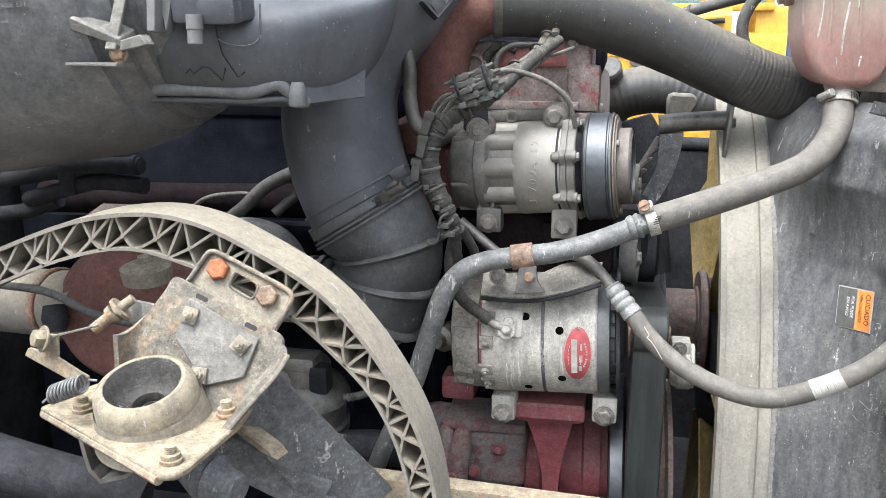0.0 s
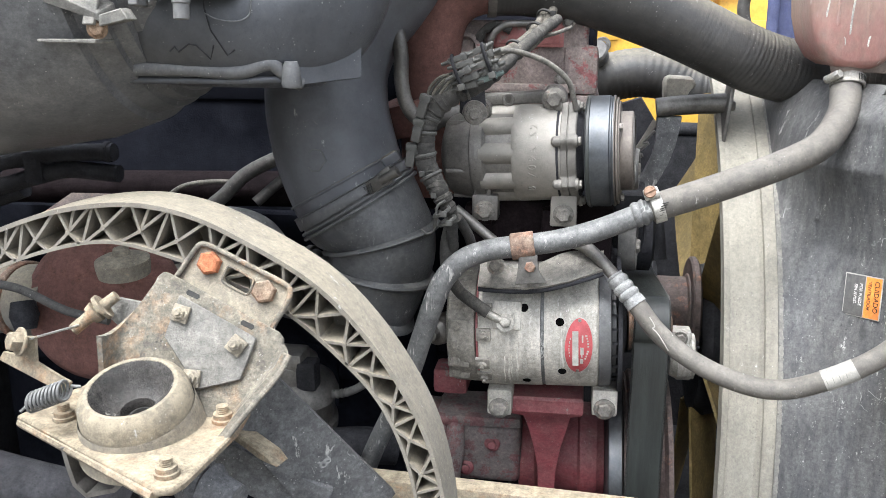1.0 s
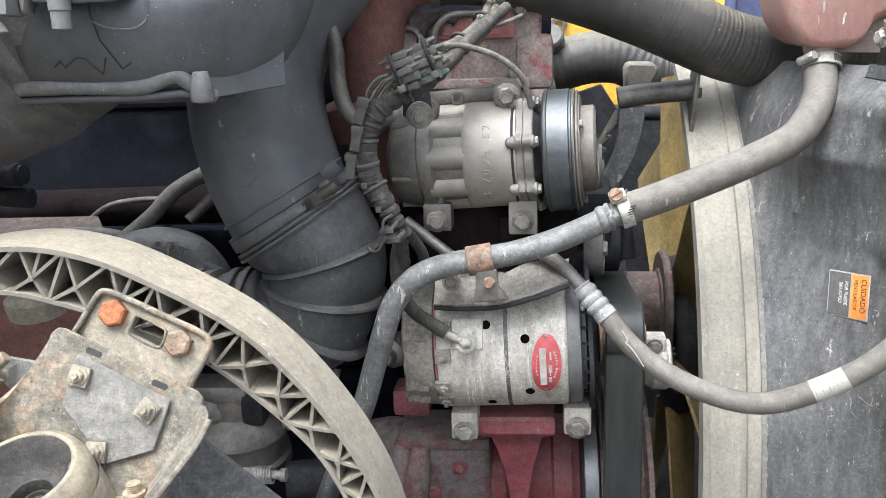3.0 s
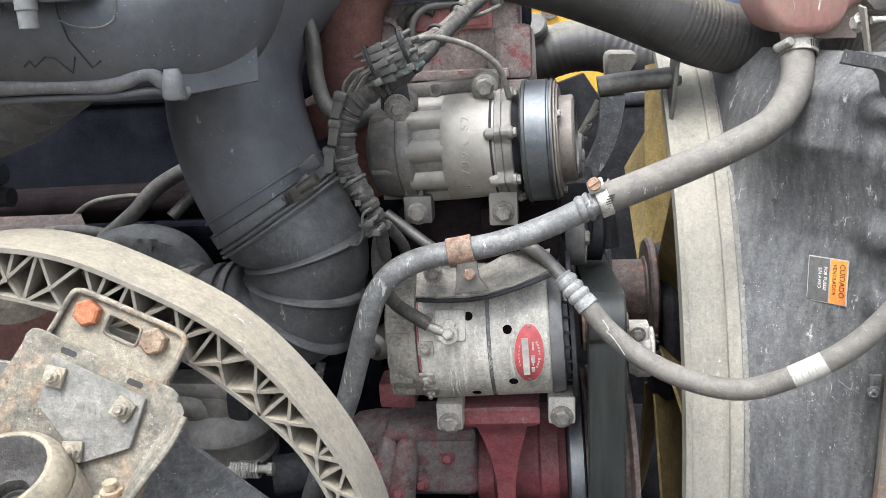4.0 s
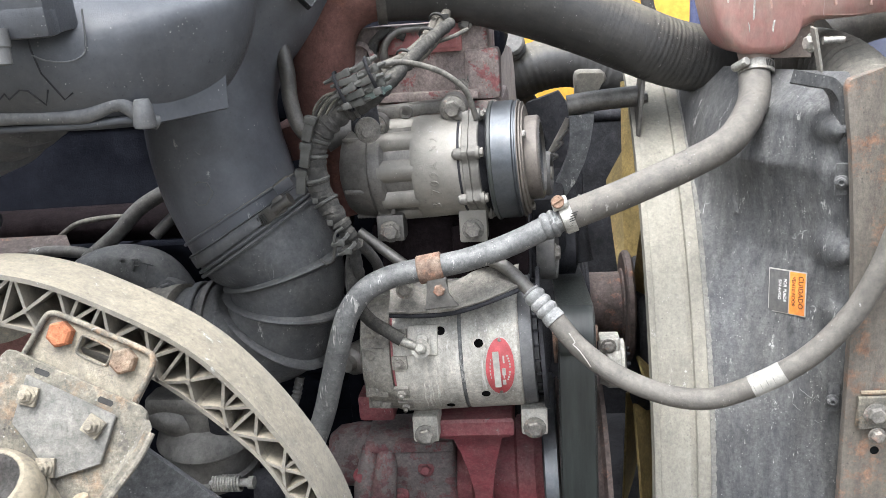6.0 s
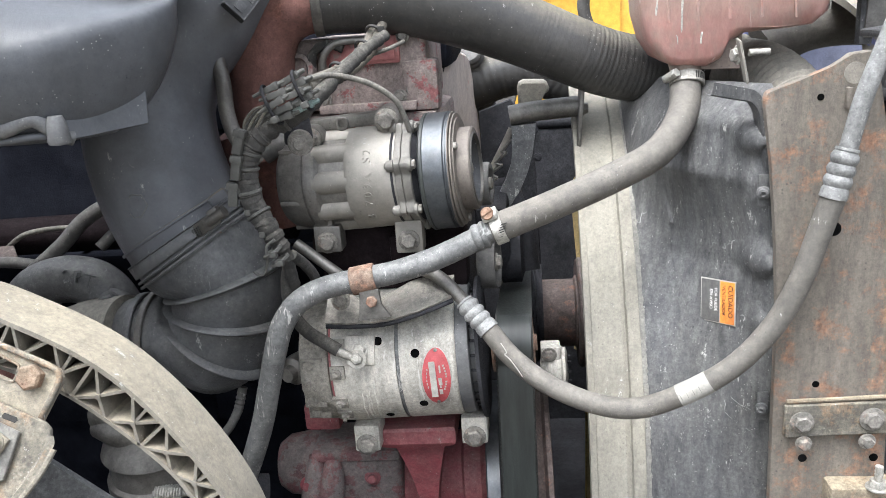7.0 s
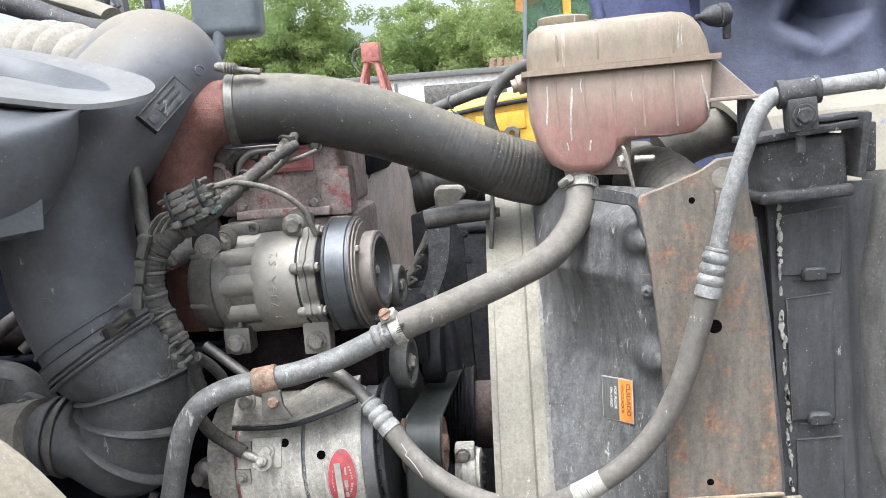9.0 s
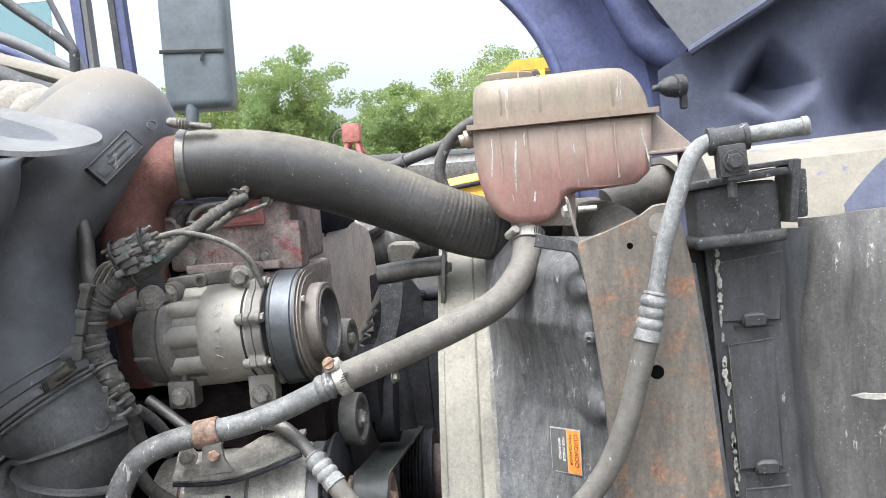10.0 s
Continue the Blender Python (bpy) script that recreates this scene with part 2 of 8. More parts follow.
M_RUBBER = grimy("worn_black_rubber", (0.032, 0.032, 0.033), 0.6, dust=0.3, specks=0.4, bump=0.12, dustcol=(0.33, 0.31, 0.28), grit=0.25)
M_BELT = grimy("ribbed_belt_rubber", (0.016, 0.019, 0.017), 0.40, dust=0.04, bump=0.06, streak=(3, 0.3, 0.3), dustcol=(0.2, 0.21, 0.19), grit=0.15)
M_DARK = grimy("oily_dark_iron", (0.028, 0.029, 0.035), 0.6, 0.2, dust=0.14, bump=0.3, dustcol=(0.09, 0.082, 0.075), spec=0.2)
# maroon iron darkened to near-black: shade between the engine parts, held in the colour
M_MAROONSHADE = grimy("dark_maroon_iron", (0.012, 0.007, 0.008), 0.65, dust=0.18, bump=0.3, dustcol=(0.03, 0.024, 0.026), spec=0.06)
M_BROWN = grimy("brown_rusted_hub", (0.085, 0.055, 0.047), 0.6, 0.3, dust=0.25, rust=0.4, bump=0.15, dustcol=(0.25, 0.22, 0.2))
M_TAPE = grimy("dusty_harness_tape", (0.028, 0.027, 0.027), 0.75, dust=0.45, bump=0.6, fine=500, dustcol=(0.20, 0.185, 0.155), grit=0.7, lo=-0.1, up=0.8)
M_CONN = grimy("grey_connector_plastic", (0.055, 0.055, 0.050), 0.45, dust=0.2, bump=0.2, dustcol=(0.20, 0.19, 0.165), grit=0.3)
M_LOOM = grimy("tan_dusted_loom", (0.10, 0.092, 0.078), 0.7, dust=0.5, bump=0.3, dustcol=(0.24, 0.215, 0.175), grit=0.6)
M_WIRE = grimy("dusty_wire", (0.12, 0.115, 0.105), 0.6, dust=0.25, bump=0.1)
M_FAN = grimy("dirty_yellow_fan_plastic", (0.27, 0.185, 0.05), 0.55, dust=0.35, bump=0.1, dustcol=(0.20, 0.165, 0.10), tone=0.6)
M_YELLOW = grimy("yellow_machine_paint", (0.60, 0.335, 0.03), 0.4, dust=0.05, bump=0.03, grit=0.0, tone=0.92)
M_BLUE = grimy("dull_blue_hood_paint", (0.07, 0.083, 0.20), 0.55, dust=0.3, bump=0.1, dustcol=(0.2, 0.21, 0.27), grit=0.3, tone=0.75)
M_BLUEDK = grimy("grimy_dark_blue_liner", (0.062, 0.070, 0.118), 0.5, dust=0.4, bump=0.25, dustcol=(0.105, 0.11, 0.14), grit=0.3, tone=0.75)
M_LINER = grimy("grey_liner_panel", (0.042, 0.045, 0.052), 0.6, dust=0.35, bump=0.1, dustcol=(0.22, 0.22, 0.23), grit=0.1, tone=0.8)
M_FENDER = grimy("dusty_cream_fender", (0.25, 0.225, 0.175), 0.6, dust=0.35, under=(0.10, 0.11, 0.30), chips=-0.04, bump=0.1, grit=0.25, dustcol=(0.20, 0.183, 0.147), tone=0.75)
M_LABEL = grimy("orange_label", (0.85, 0.24, 0.02), 0.45, dust=0.12, bump=0.02, grit=0.3)
M_LABELGREY = grimy("grey_label_film", (0.07, 0.073, 0.08), 0.35, dust=0.2, bump=0.02, grit=0.3)
M_WHITE = grimy("dusty_white_print", (0.74, 0.73, 0.70), 0.5, dust=0.1, bump=0.02, grit=0.3, tone=0.85)
M_INK = grimy("black_print", (0.03, 0.03, 0.03), 0.5, dust=0.05, bump=0.0, grit=0.3, spec=0.15)
M_REDPLATE = grimy("red_name_plate", (0.42, 0.04, 0.055), 0.4, dust=0.12, bump=0.05, grit=0.3)
M_RIM = grimy("pale_grey_rim", (0.13, 0.13, 0.128), 0.45, dust=0.3, bump=0.06, dustcol=(0.19, 0.187, 0.178), grit=0.3, tone=0.85)
M_TAG = grimy("white_paper_tag", (0.42, 0.41, 0.38), 0.6, dust=0.25, bump=0.05, grit=0.3)
M_COPPER = grimy("copper_clamp_screw", (0.25, 0.14, 0.085), 0.35, 0.8, dust=0.2, rust=0.2, bump=0.1)
M_MIRROR = grimy("grey_mirror_shell", (0.10, 0.125, 0.145), 0.45, dust=0.15, bump=0.02, grit=0.1, tone=0.85)
M_BLOCKRUB = grimy("black_mount_block", (0.022, 0.022, 0.024), 0.5, dust=0.14, specks=1.2, bump=0.3, dustcol=(0.3, 0.29, 0.28))
M_SEAL = grimy("cracked_white_sealant", (0.55, 0.53, 0.48), 0.6, dust=0.2, bump=0.4)
M_GROUND = grimy("gravel_yard", (0.085, 0.08, 0.07), 0.9, dust=0.2, bump=0.4)
M_OXID = grimy("oxidised_aluminium_tube", (0.26, 0.26, 0.255), 0.6, 0.3, dust=0.3, specks=1.2, bump=0.25, dustcol=(0.36, 0.355, 0.335), grit=0.6)
M_SIDE = grimy("black_side_plastic", (0.028, 0.029, 0.032), 0.45, dust=0.2, specks=0.5, bump=0.12, streak=(1.3, 1.3, 0.25), dustcol=(0.2, 0.2, 0.2), grit=0.45)
M_DRUM = grimy("dusty_drum_plastic", (0.075, 0.078, 0.084), 0.26, dust=0.34, specks=0.4, bump=0.05, dustcol=(0.33, 0.325, 0.31), grit=0.38, tone=0.8)
M_SCOOP = grimy("scuffed_scoop_plastic", (0.050, 0.054, 0.063), 0.28, dust=0.10, specks=0.12, bump=0.08, dustcol=(0.30, 0.295, 0.28), grit=0.10, tone=0.65)
M_LIP = grimy("rubbed_grey_lip", (0.085, 0.087, 0.092), 0.32, dust=0.3, specks=0.7, bump=0.06, dustcol=(0.30, 0.295, 0.28), grit=0.3)
M_BUSH = grimy("dust_caked_rubber", (0.05, 0.05, 0.05), 0.45, dust=0.95, specks=0.6, bump=0.2, dustcol=(0.31, 0.265, 0.19), grit=0.3, up=0.25)
M_FLANGE = grimy("grimy_flange_casting", (0.21, 0.20, 0.18), 0.45, 0.5, dust=0.3, bump=0.1, dustcol=(0.24, 0.22, 0.19), grit=0.3, lo=0.0)
M_BULGE = grimy("brownish_grey_liner_plastic", (0.062, 0.060, 0.060), 0.5, dust=0.3, specks=0.9, bump=0.25, streak=(1.3, 1.3, 0.3), dustcol=(0.24, 0.225, 0.20), grit=0.45)
M_BRKBACK = grimy("rust_flecked_dark_steel", (0.10, 0.098, 0.094), 0.6, 0.2, dust=0.55, rust=0.52, specks=0.9, bump=0.6, dustcol=(0.36, 0.32, 0.24), rustcol=(0.18, 0.095, 0.045), grit=0.6, up=0.7)
M_TRAY = grimy("sandy_dust_over_steel", (0.19, 0.18, 0.165), 0.6, 0.2, dust=0.85, rust=0.25, specks=0.7, bump=0.5, dustcol=(0.38, 0.33, 0.245), rustcol=(0.26, 0.13, 0.06), grit=0.35, up=0.55)
M_WET = grimy("wet_black_rubber", (0.04, 0.037, 0.034), 0.12, dust=0.06, bump=0.35, dustcol=(0.3, 0.26, 0.2), grit=0.6, under=(0.42, 0.40, 0.35), chips=-0.06)
M_CLUTCH = grimy("worn_clutch_iron", (0.15, 0.13, 0.112), 0.45, 0.5, dust=0.25, bump=0.1, dustcol=(0.24, 0.21, 0.18), grit=0.4)
M_TEAL = grimy("teal_connector", (0.075, 0.15, 0.15), 0.5, dust=0.3, bump=0.1)


# ---- mesh builders ----
def part(name, bm, material, parent=None, label="", sharp=38):
    """Link a bmesh, built in world places, as one mesh object under its parent."""
    bmesh.ops.recalc_face_normals(bm, faces=bm.faces)
    me = bpy.data.meshes.new(name)
    bm.to_mesh(me)
    bm.free()
    me.materials.append(material)
    for f in me.polygons:
        f.use_smooth = True
    me.set_sharp_from_angle(angle=radians(sharp))
    ob = new(name, me)
    if parent is not None:
        ob.parent = parent
        if parent.type == "EMPTY":
            ob.matrix_parent_inverse = Matrix.Translation(-parent.location)
    if label:
        ob["label"] = label
    return ob


def thing(name, at, label, category, group="", kind=""):
    e = new(name)
    e.empty_display_size = 0.05
    e.location = at
    return tagged(e, label, category, group, kind)


def frame_of(axis, up=(0, 0, 1)):
    a = Vector(axis).normalized()
    u = Vector(up)
    if abs(a.dot(u.normalized())) > 0.95:
        u = Vector((0, 1, 0))
    s = u.cross(a).normalized()
    return a, s, a.cross(s)


def join(*bms):
    out = bmesh.new()
    for b in bms:
        me = bpy.data.meshes.new("tmp")
        b.to_mesh(me)
        b.free()
        out.from_mesh(me)
        bpy.data.meshes.remove(me)
    return out


def box(centre, size, bevel=0.002, turn=None, segments=2):
    bm = bmesh.new()
    bmesh.ops.create_cube(bm, size=1)
    for v in bm.verts:
        v.co = Vector((v.co.x * size[0], v.co.y * size[1], v.co.z * size[2]))
    if bevel:
        bmesh.ops.bevel(bm, geom=bm.edges[:], offset=bevel, segments=segments, affect="EDGES", profile=0.6)
    m = Matrix.Translation(centre) @ (Euler([radians(a) for a in turn]).to_matrix().to_4x4() if turn else Matrix())
    bm.transform(m)
    return bm


def smooth_path(pts, n=8):
    """Points along a rounded curve through pts; extra numbers in a point glide with it."""
    P = [np.array(p, float) for p in pts]
    if len(P) == 2:
        return [P[0] + (P[1] - P[0]) * k / n for k in range(n + 1)]
    P = [2 * P[0] - P[1]] + P + [2 * P[-1] - P[-2]]
    out = []
    for i in range(1, len(P) - 2):
        a, b, c, d = P[i - 1:i + 3]
        for k in range(n):
            t = k / n
            out.append(0.5 * (2 * b + (c - a) * t + (2 * a - 5 * b + 4 * c - d) * t * t + (3 * b - a - 3 * c + d) * t ** 3))
    out.append(P[-2])
    return out


def tube(pts, radius, segs=20, n=8, caps=True, ripple=None, flat=None):
    """A round body along a path. pts: (x, y, z) or (x, y, z, r). ripple(s): a change of radius at length s. flat: (wide, high) factors."""
    path = smooth_path(pts, n)
    C = [Vector(p[:3]) for p in path]
    R = [p[3] if len(p) > 3 else radius for p in path]
    bm = bmesh.new()
    rings, s, side = [], 0.0, None
    for i, c in enumerate(C):
        t = (C[min(i + 1, len(C) - 1)] - C[max(i - 1, 0)]).normalized()
        if i:
            s += (c - C[i - 1]).length
        if side is None:
            _, side, _ = frame_of(t)
        side = (side - t * side.dot(t)).normalized()
        up = t.cross(side)
        r = R[i] + (ripple(s) if ripple else 0)
        fw, fh = flat if flat else (1, 1)
        rings.append([bm.verts.new(c + side * math.cos(a) * r * fw + up * math.sin(a) * r * fh) for a in (2 * math.pi * k / segs for k in range(segs))])
    for a, b in zip(rings, rings[1:]):
        for k in range(segs):
            bm.faces.new((a[k], a[(k + 1) % segs], b[(k + 1) % segs], b[k]))
    if caps:
        bm.faces.new(rings[0])
        bm.faces.new(rings[-1])
    return bm


def lathe(origin, axis, profile, segs=32, caps=True, squash=None):
    """A turned body: profile holds (distance along the axis, radius)."""
    a, s, u = frame_of(axis)
    o = Vector(origin)
    bm = bmesh.new()
    rings = []
    for d, r in profile:
        r = max(r, 1e-5)
        rings.append([bm.verts.new(o + a * d + s * math.cos(t) * r + u * math.sin(t) * r) for t in (2 * math.pi * k / segs for k in range(segs))])
    for p, q in zip(rings, rings[1:]):
        for k in range(segs):
            bm.faces.new((p[k], p[(k + 1) % segs], q[(k + 1) % segs], q[k]))
    if caps:
        bm.faces.new(rings[0])
        bm.faces.new(rings[-1])
    return bm


def ring(origin, axis, r_in, r_out, width, bevel=0.001, segs=32):
    """A washer or band centred at origin."""
    w, b = width / 2, min(bevel, width / 3, (r_out - r_in) / 3)
    prof = [(-w, r_in), (-w, r_out - b), (-w + b, r_out), (w - b, r_out), (w, r_out - b), (w, r_in), (-w, r_in)]
    return lathe(origin, axis, prof, segs, caps=False)


def plate(poly, origin, u, v, thick, bevel=0.0012, holes=()):
    """A flat plate: outline in metres along u and v from origin, thickness against their normal."""
    u, v = Vector(u).normalized(), Vector(v).normalized()
    nrm = u.cross(v).normalized()
    o = Vector(origin)
    bm = bmesh.new()
    front = [bm.verts.new(o + u * a + v * b) for a, b in poly]
    back = [bm.verts.new(o + u * a + v * b - nrm * thick) for a, b in poly]
    bm.faces.new(front)
    bm.faces.new(back[::-1])
    n = len(poly)
    for i in range(n):
        bm.faces.new((front[i], front[(i + 1) % n], back[(i + 1) % n], back[i]))
    if bevel:
        bmesh.ops.bevel(bm, geom=[e for e in bm.edges], offset=bevel, segments=1, affect="EDGES")
    return bm


def sheet(f, nu, nv, thick):
    """A thin shell over f(u, v) for u and v from 0 to 1, thickened by the vector or length thick."""
    bm = bmesh.new()
    G = [[Vector(f(i / nu, j / nv)) for j in range(nv + 1)] for i in range(nu + 1)]
    def nor(i, j):
        a = G[min(i + 1, nu)][j] - G[max(i - 1, 0)][j]
        b = G[i][min(j + 1, nv)] - G[i][max(j - 1, 0)]
        return a.cross(b).normalized()
    A = [[bm.verts.new(G[i][j]) for j in range(nv + 1)] for i in range(nu + 1)]
    B = [[bm.verts.new(G[i][j] + (nor(i, j) * thick if isinstance(thick, float) else Vector(thick))) for j in range(nv + 1)] for i in range(nu + 1)]
    for i in range(nu):
        for j in range(nv):
            bm.faces.new((A[i][j], A[i + 1][j], A[i + 1][j + 1], A[i][j + 1]))
            bm.faces.new((B[i][j], B[i][j + 1], B[i + 1][j + 1], B[i + 1][j]))
    for i in range(nu):
        for j in (0, nv):
            bm.faces.new((A[i][j], A[i + 1][j], B[i + 1][j], B[i][j]))
    for j in range(nv):
        for i in (0, nu):
            bm.faces.new((A[i][j], A[i][j + 1], B[i][j + 1], B[i][j]))
    return bm


def loft(rows, closed=False, caps=False):
    bm = bmesh.new()
    V = [[bm.verts.new(p) for p in r] for r in rows]
    n = len(V[0])
    for a, b in zip(V, V[1:]):
        for k in range(n if closed else n - 1):
            bm.faces.new((a[k], a[(k + 1) % n], b[(k + 1) % n], b[k]))
    if caps:
        bm.faces.new(V[0])
        bm.faces.new(V[-1])
    return bm


def hexbolt(at, axis, r=0.009, h=0.008, washer=True, stud=0.0):
    """A hex head on a washer, its seat at the point given."""
    a, s, u = frame_of(axis)
    o = Vector(at)
    bm = bmesh.new()
    lev = [(0.0, r), (h * 0.8, r), (h, r * 0.82)]
    rings = [[bm.verts.new(o + a * d + (s * math.cos(t) + u * math.sin(t)) * rr) for t in (math.pi / 3 * k + 0.2 for k in range(6))] for d, rr in lev]
    for p, q in zip(rings, rings[1:]):
        for k in range(6):
            bm.faces.new((p[k], p[(k + 1) % 6], q[(k + 1) % 6], q[k]))
    bm.faces.new(rings[0])
    bm.faces.new(rings[-1])
    out = [bm]
    if washer:
        out.append(lathe(o, a, [(0, r * 1.35), (0.0015, r * 1.35), (0.002, r * 1.28)], 18))
    if stud:
        out.append(lathe(o, a, [(h * 0.9, r * 0.5)] + [(h + stud * k / 8, r * (0.5 if k % 2 else 0.44)) for k in range(9)], 12))
    return join(*out)


def lettering(name, text, size, m, material, parent, depth=0.0006):
    """Raised letters, laid with their plane in the pose m."""
    cu = bpy.data.curves.new("letters", "FONT")
    cu.body, cu.size, cu.extrude = text, size, depth
    cu.align_x, cu.align_y = "CENTER", "CENTER"
    tmp = bpy.data.objects.new("letters", cu)
    me = bpy.data.meshes.new_from_object(tmp)
    bpy.data.objects.remove(tmp)
    bm = bmesh.new()
    bm.from_mesh(me)
    bm.transform(m)
    return part(name, bm, material, parent)


def plane_pose(at, right, up):
    """A pose whose x runs to right and whose y runs up."""
    r, u = Vector(right).normalized(), Vector(up).normalized()
    n = r.cross(u).normalized()
    u = n.cross(r)
    return Matrix(((r.x, u.x, n.x, at[0]), (r.y, u.y, n.y, at[1]), (r.z, u.z, n.z, at[2]), (0, 0, 0, 1)))


def hose_clamp(parent, at, axis, r, width=0.012, screw=(0, -1, 0), screw_mat=None, name="hose_clamp"):
    """A worm-drive band with its screw housing, as a part and its sub-part."""
    band = part(name, ring(at, axis, r - 0.001, r + 0.0016, width, 0.0006, 36), M_ZINC, parent)
    a = Vector(axis).normalized()
    d = (Vector(screw) - a * Vector(screw).dot(a)).normalized()
    t = a.cross(d)
    c = Vector(at) + d * (r + 0.005)
    part("clamp_screw", join(lathe(c - t * 0.009, t, [(0, 0.0055), (0.018, 0.0055)], 12), hexbolt(c + t * 0.009, t, 0.006, 0.006, False)), screw_mat or M_ZINC, band)
    return band
M_TANKDUST = grimy("dust_greyed_tank_plastic", (0.25, 0.19, 0.16), 0.5, dust=0.4, specks=0.4, bump=0.06, dustcol=(0.30, 0.26, 0.215), grit=0.3, tone=0.8)


# ---- ground and distance ----
def ground_sheet():
    bm = bmesh.new()
    bmesh.ops.create_grid(bm, x_segments=40, y_segments=40, size=400)
    for v in bm.verts:
        v.co.z = 0.02 * noise.noise(v.co * 0.3)
    return bm


tagged(part("ground", ground_sheet(), M_GROUND), "packed grey gravel yard with worn dirt", "ground", kind="structure")

# ---- fan shroud, radiator side and front end ----
def arc_y(z):
    """The shroud's rounded flank: its place across the truck at height z."""
    return 1.78 - math.sqrt(max(0.02, 0.49 - (z - 0.95) ** 2))


shroud = thing("fan_shroud", (0.2, 1.1, 0.75), "cream-rimmed black plastic fan shroud, scuffed and dusty", "fan shroud")
Z0, Z1 = 0.72, 1.575


def strip_at(u, v):
    z = Z0 + (Z1 - Z0) * v
    lip = 0.006 * math.sin(math.pi * min(1, max(0, (u - 0.62) / 0.12))) if 0.62 < u < 0.74 else 0
    return (0.160 + 0.066 * u, arc_y(z) - lip - (0.004 if u > 0.74 else 0), z)


part("rim_band", sheet(strip_at, 22, 40, (0.0, 0.012, 0)), M_STRIP, shroud, "cream painted rim band, chipped along its edge")
part("rim_edge", sheet(lambda u, v: (0.153 + 0.008 * u, arc_y(Z0 + (Z1 - Z0) * v) - 0.006 + 0.003 * u, Z0 + (Z1 - Z0) * v), 2, 40, (0.0, 0.03, 0)), M_STRIP, shroud)


def crease_at(z):
    return 0.241 + 0.030 * min(1.0, max(0.0, (1.50 - z) / 0.108)) + (0.0 if z > 1.395 else -0.006 + 0.07 * (1.395 - z))


def flare_at(u, v):
    z = Z0 + (Z1 - Z0) * v
    x = 0.226 + 0.140 * u
    k = u ** float(np.interp(z, [1.36, 1.47], [1.6, 0.5]))
    y = (arc_y(z) - 0.002) * (1 - k) + 1.060 * k
    step = min(1.0, max(0.0, (x - crease_at(z)) / 0.0025))
    y += 0.0035 * step * min(1.0, max(0.0, (0.30 - x) / 0.03)) - 0.003
    y += 0.0022 * noise.noise(Vector((u * 5, v * 8, 2))) + 0.0012 * noise.noise(Vector((u * 16, v * 22, 5)))
    if u > 0.45:
        y += 0.0012 * noise.noise(Vector((u * 50, v * 95, 8))) * min(1, (u - 0.45) * 4)
    for bx, bz, bw, bt, bh in ((0.340, 1.519, 0.0135, 0.014, 0.026), (0.349, 1.376, 0.0125, 0.017, 0.022), (0.344, 1.462, 0.012, 0.020, 0.006), (0.351, 1.300, 0.008, 0.014, 0.010), (0.310, 1.538, 0.028, 0.015, 0.012)):
        d2 = ((x - bx) / bw) ** 2 + ((z - bz) / bt) ** 2
        y -= bh * math.exp(-d2 ** 1.4 * 0.8)
    y += 0.034 * max(0.0, (z - 1.505) / 0.055) ** 2
    return (x, y, z)


part("flank_panel", sheet(flare_at, 96, 200, (0.0, 0.008, 0)), M_SHROUD, shroud, "scuffed black plastic flank with stains and pressed bumps")
FLANGE = smooth_path([(0.372, 1.064, 0.72), (0.3705, 1.064, 1.20), (0.3685, 1.064, 1.312), (0.3650, 1.063, 1.388), (0.3605, 1.063, 1.446), (0.3545, 1.062, 1.497), (0.3500, 1.061, 1.531), (0.3470, 1.060, 1.550), (0.3425, 1.060, 1.564), (0.334, 1.060, 1.574), (0.318, 1.060, 1.579), (0.291, 1.061, 1.5855)], 8)
FIN = []
for i, p in enumerate(FLANGE):
    q, o = FLANGE[min(i + 1, len(FLANGE) - 1)], FLANGE[max(i - 1, 0)]
    d = Vector((q[0] - o[0], 0, q[2] - o[2])).normalized()
    FIN.append(Vector((-d.z, 0, d.x)) * float(np.interp(p[2], [1.44, 1.55, 1.58], [0.006, 0.008, 0.015])))
part("edge_flange", loft([[tuple(Vector(p[:3]) + Vector((0, 0.006, 0))) for p in FLANGE], [tuple(p[:3]) for p in FLANGE], [tuple(Vector(p[:3]) + f * 0.9 + Vector((0, 0.001, 0))) for p, f in zip(FLANGE, FIN)], [tuple(Vector(p[:3]) + f + Vector((0, 0.004, 0))) for p, f in zip(FLANGE, FIN)], [tuple(Vector(p[:3]) + f + Vector((0, 0.030, 0))) for p, f in zip(FLANGE, FIN)]]), M_SHROUD, shroud, "worn edge flange", 50)
for z, x in ((1.463, 0.3445), (1.20, 0.352)):
    part("clip", join(box((x + 0.001, 1.054, z + 0.002), (0.014, 0.006, 0.036), 0.002), lathe((x, 1.052, z), (-0.3, -1, 0), [(0, 0.0075), (0.004, 0.0075), (0.005, 0.0055), (0.008, 0.005), (0.009, 0.003), (0.0055, 0.002)], 14)), M_SHROUD, shroud)
part("chipped_edge", sheet(lambda u, v: (0.2235 + (0.0060 + 0.0022 * noise.noise(Vector((v * 240, 3, 0))) + 0.0015 * noise.noise(Vector((v * 60, 9, 0)))) * u, arc_y(Z0 + (Z1 - Z0) * v) - 0.0075 + 0.002 * noise.noise(Vector((v * 220, u * 4, 7))), Z0 + (Z1 - Z0) * v), 3, 260, (0, 0.006, 0)), M_BRKPLATE, shroud, "gritty chipped paint edge")
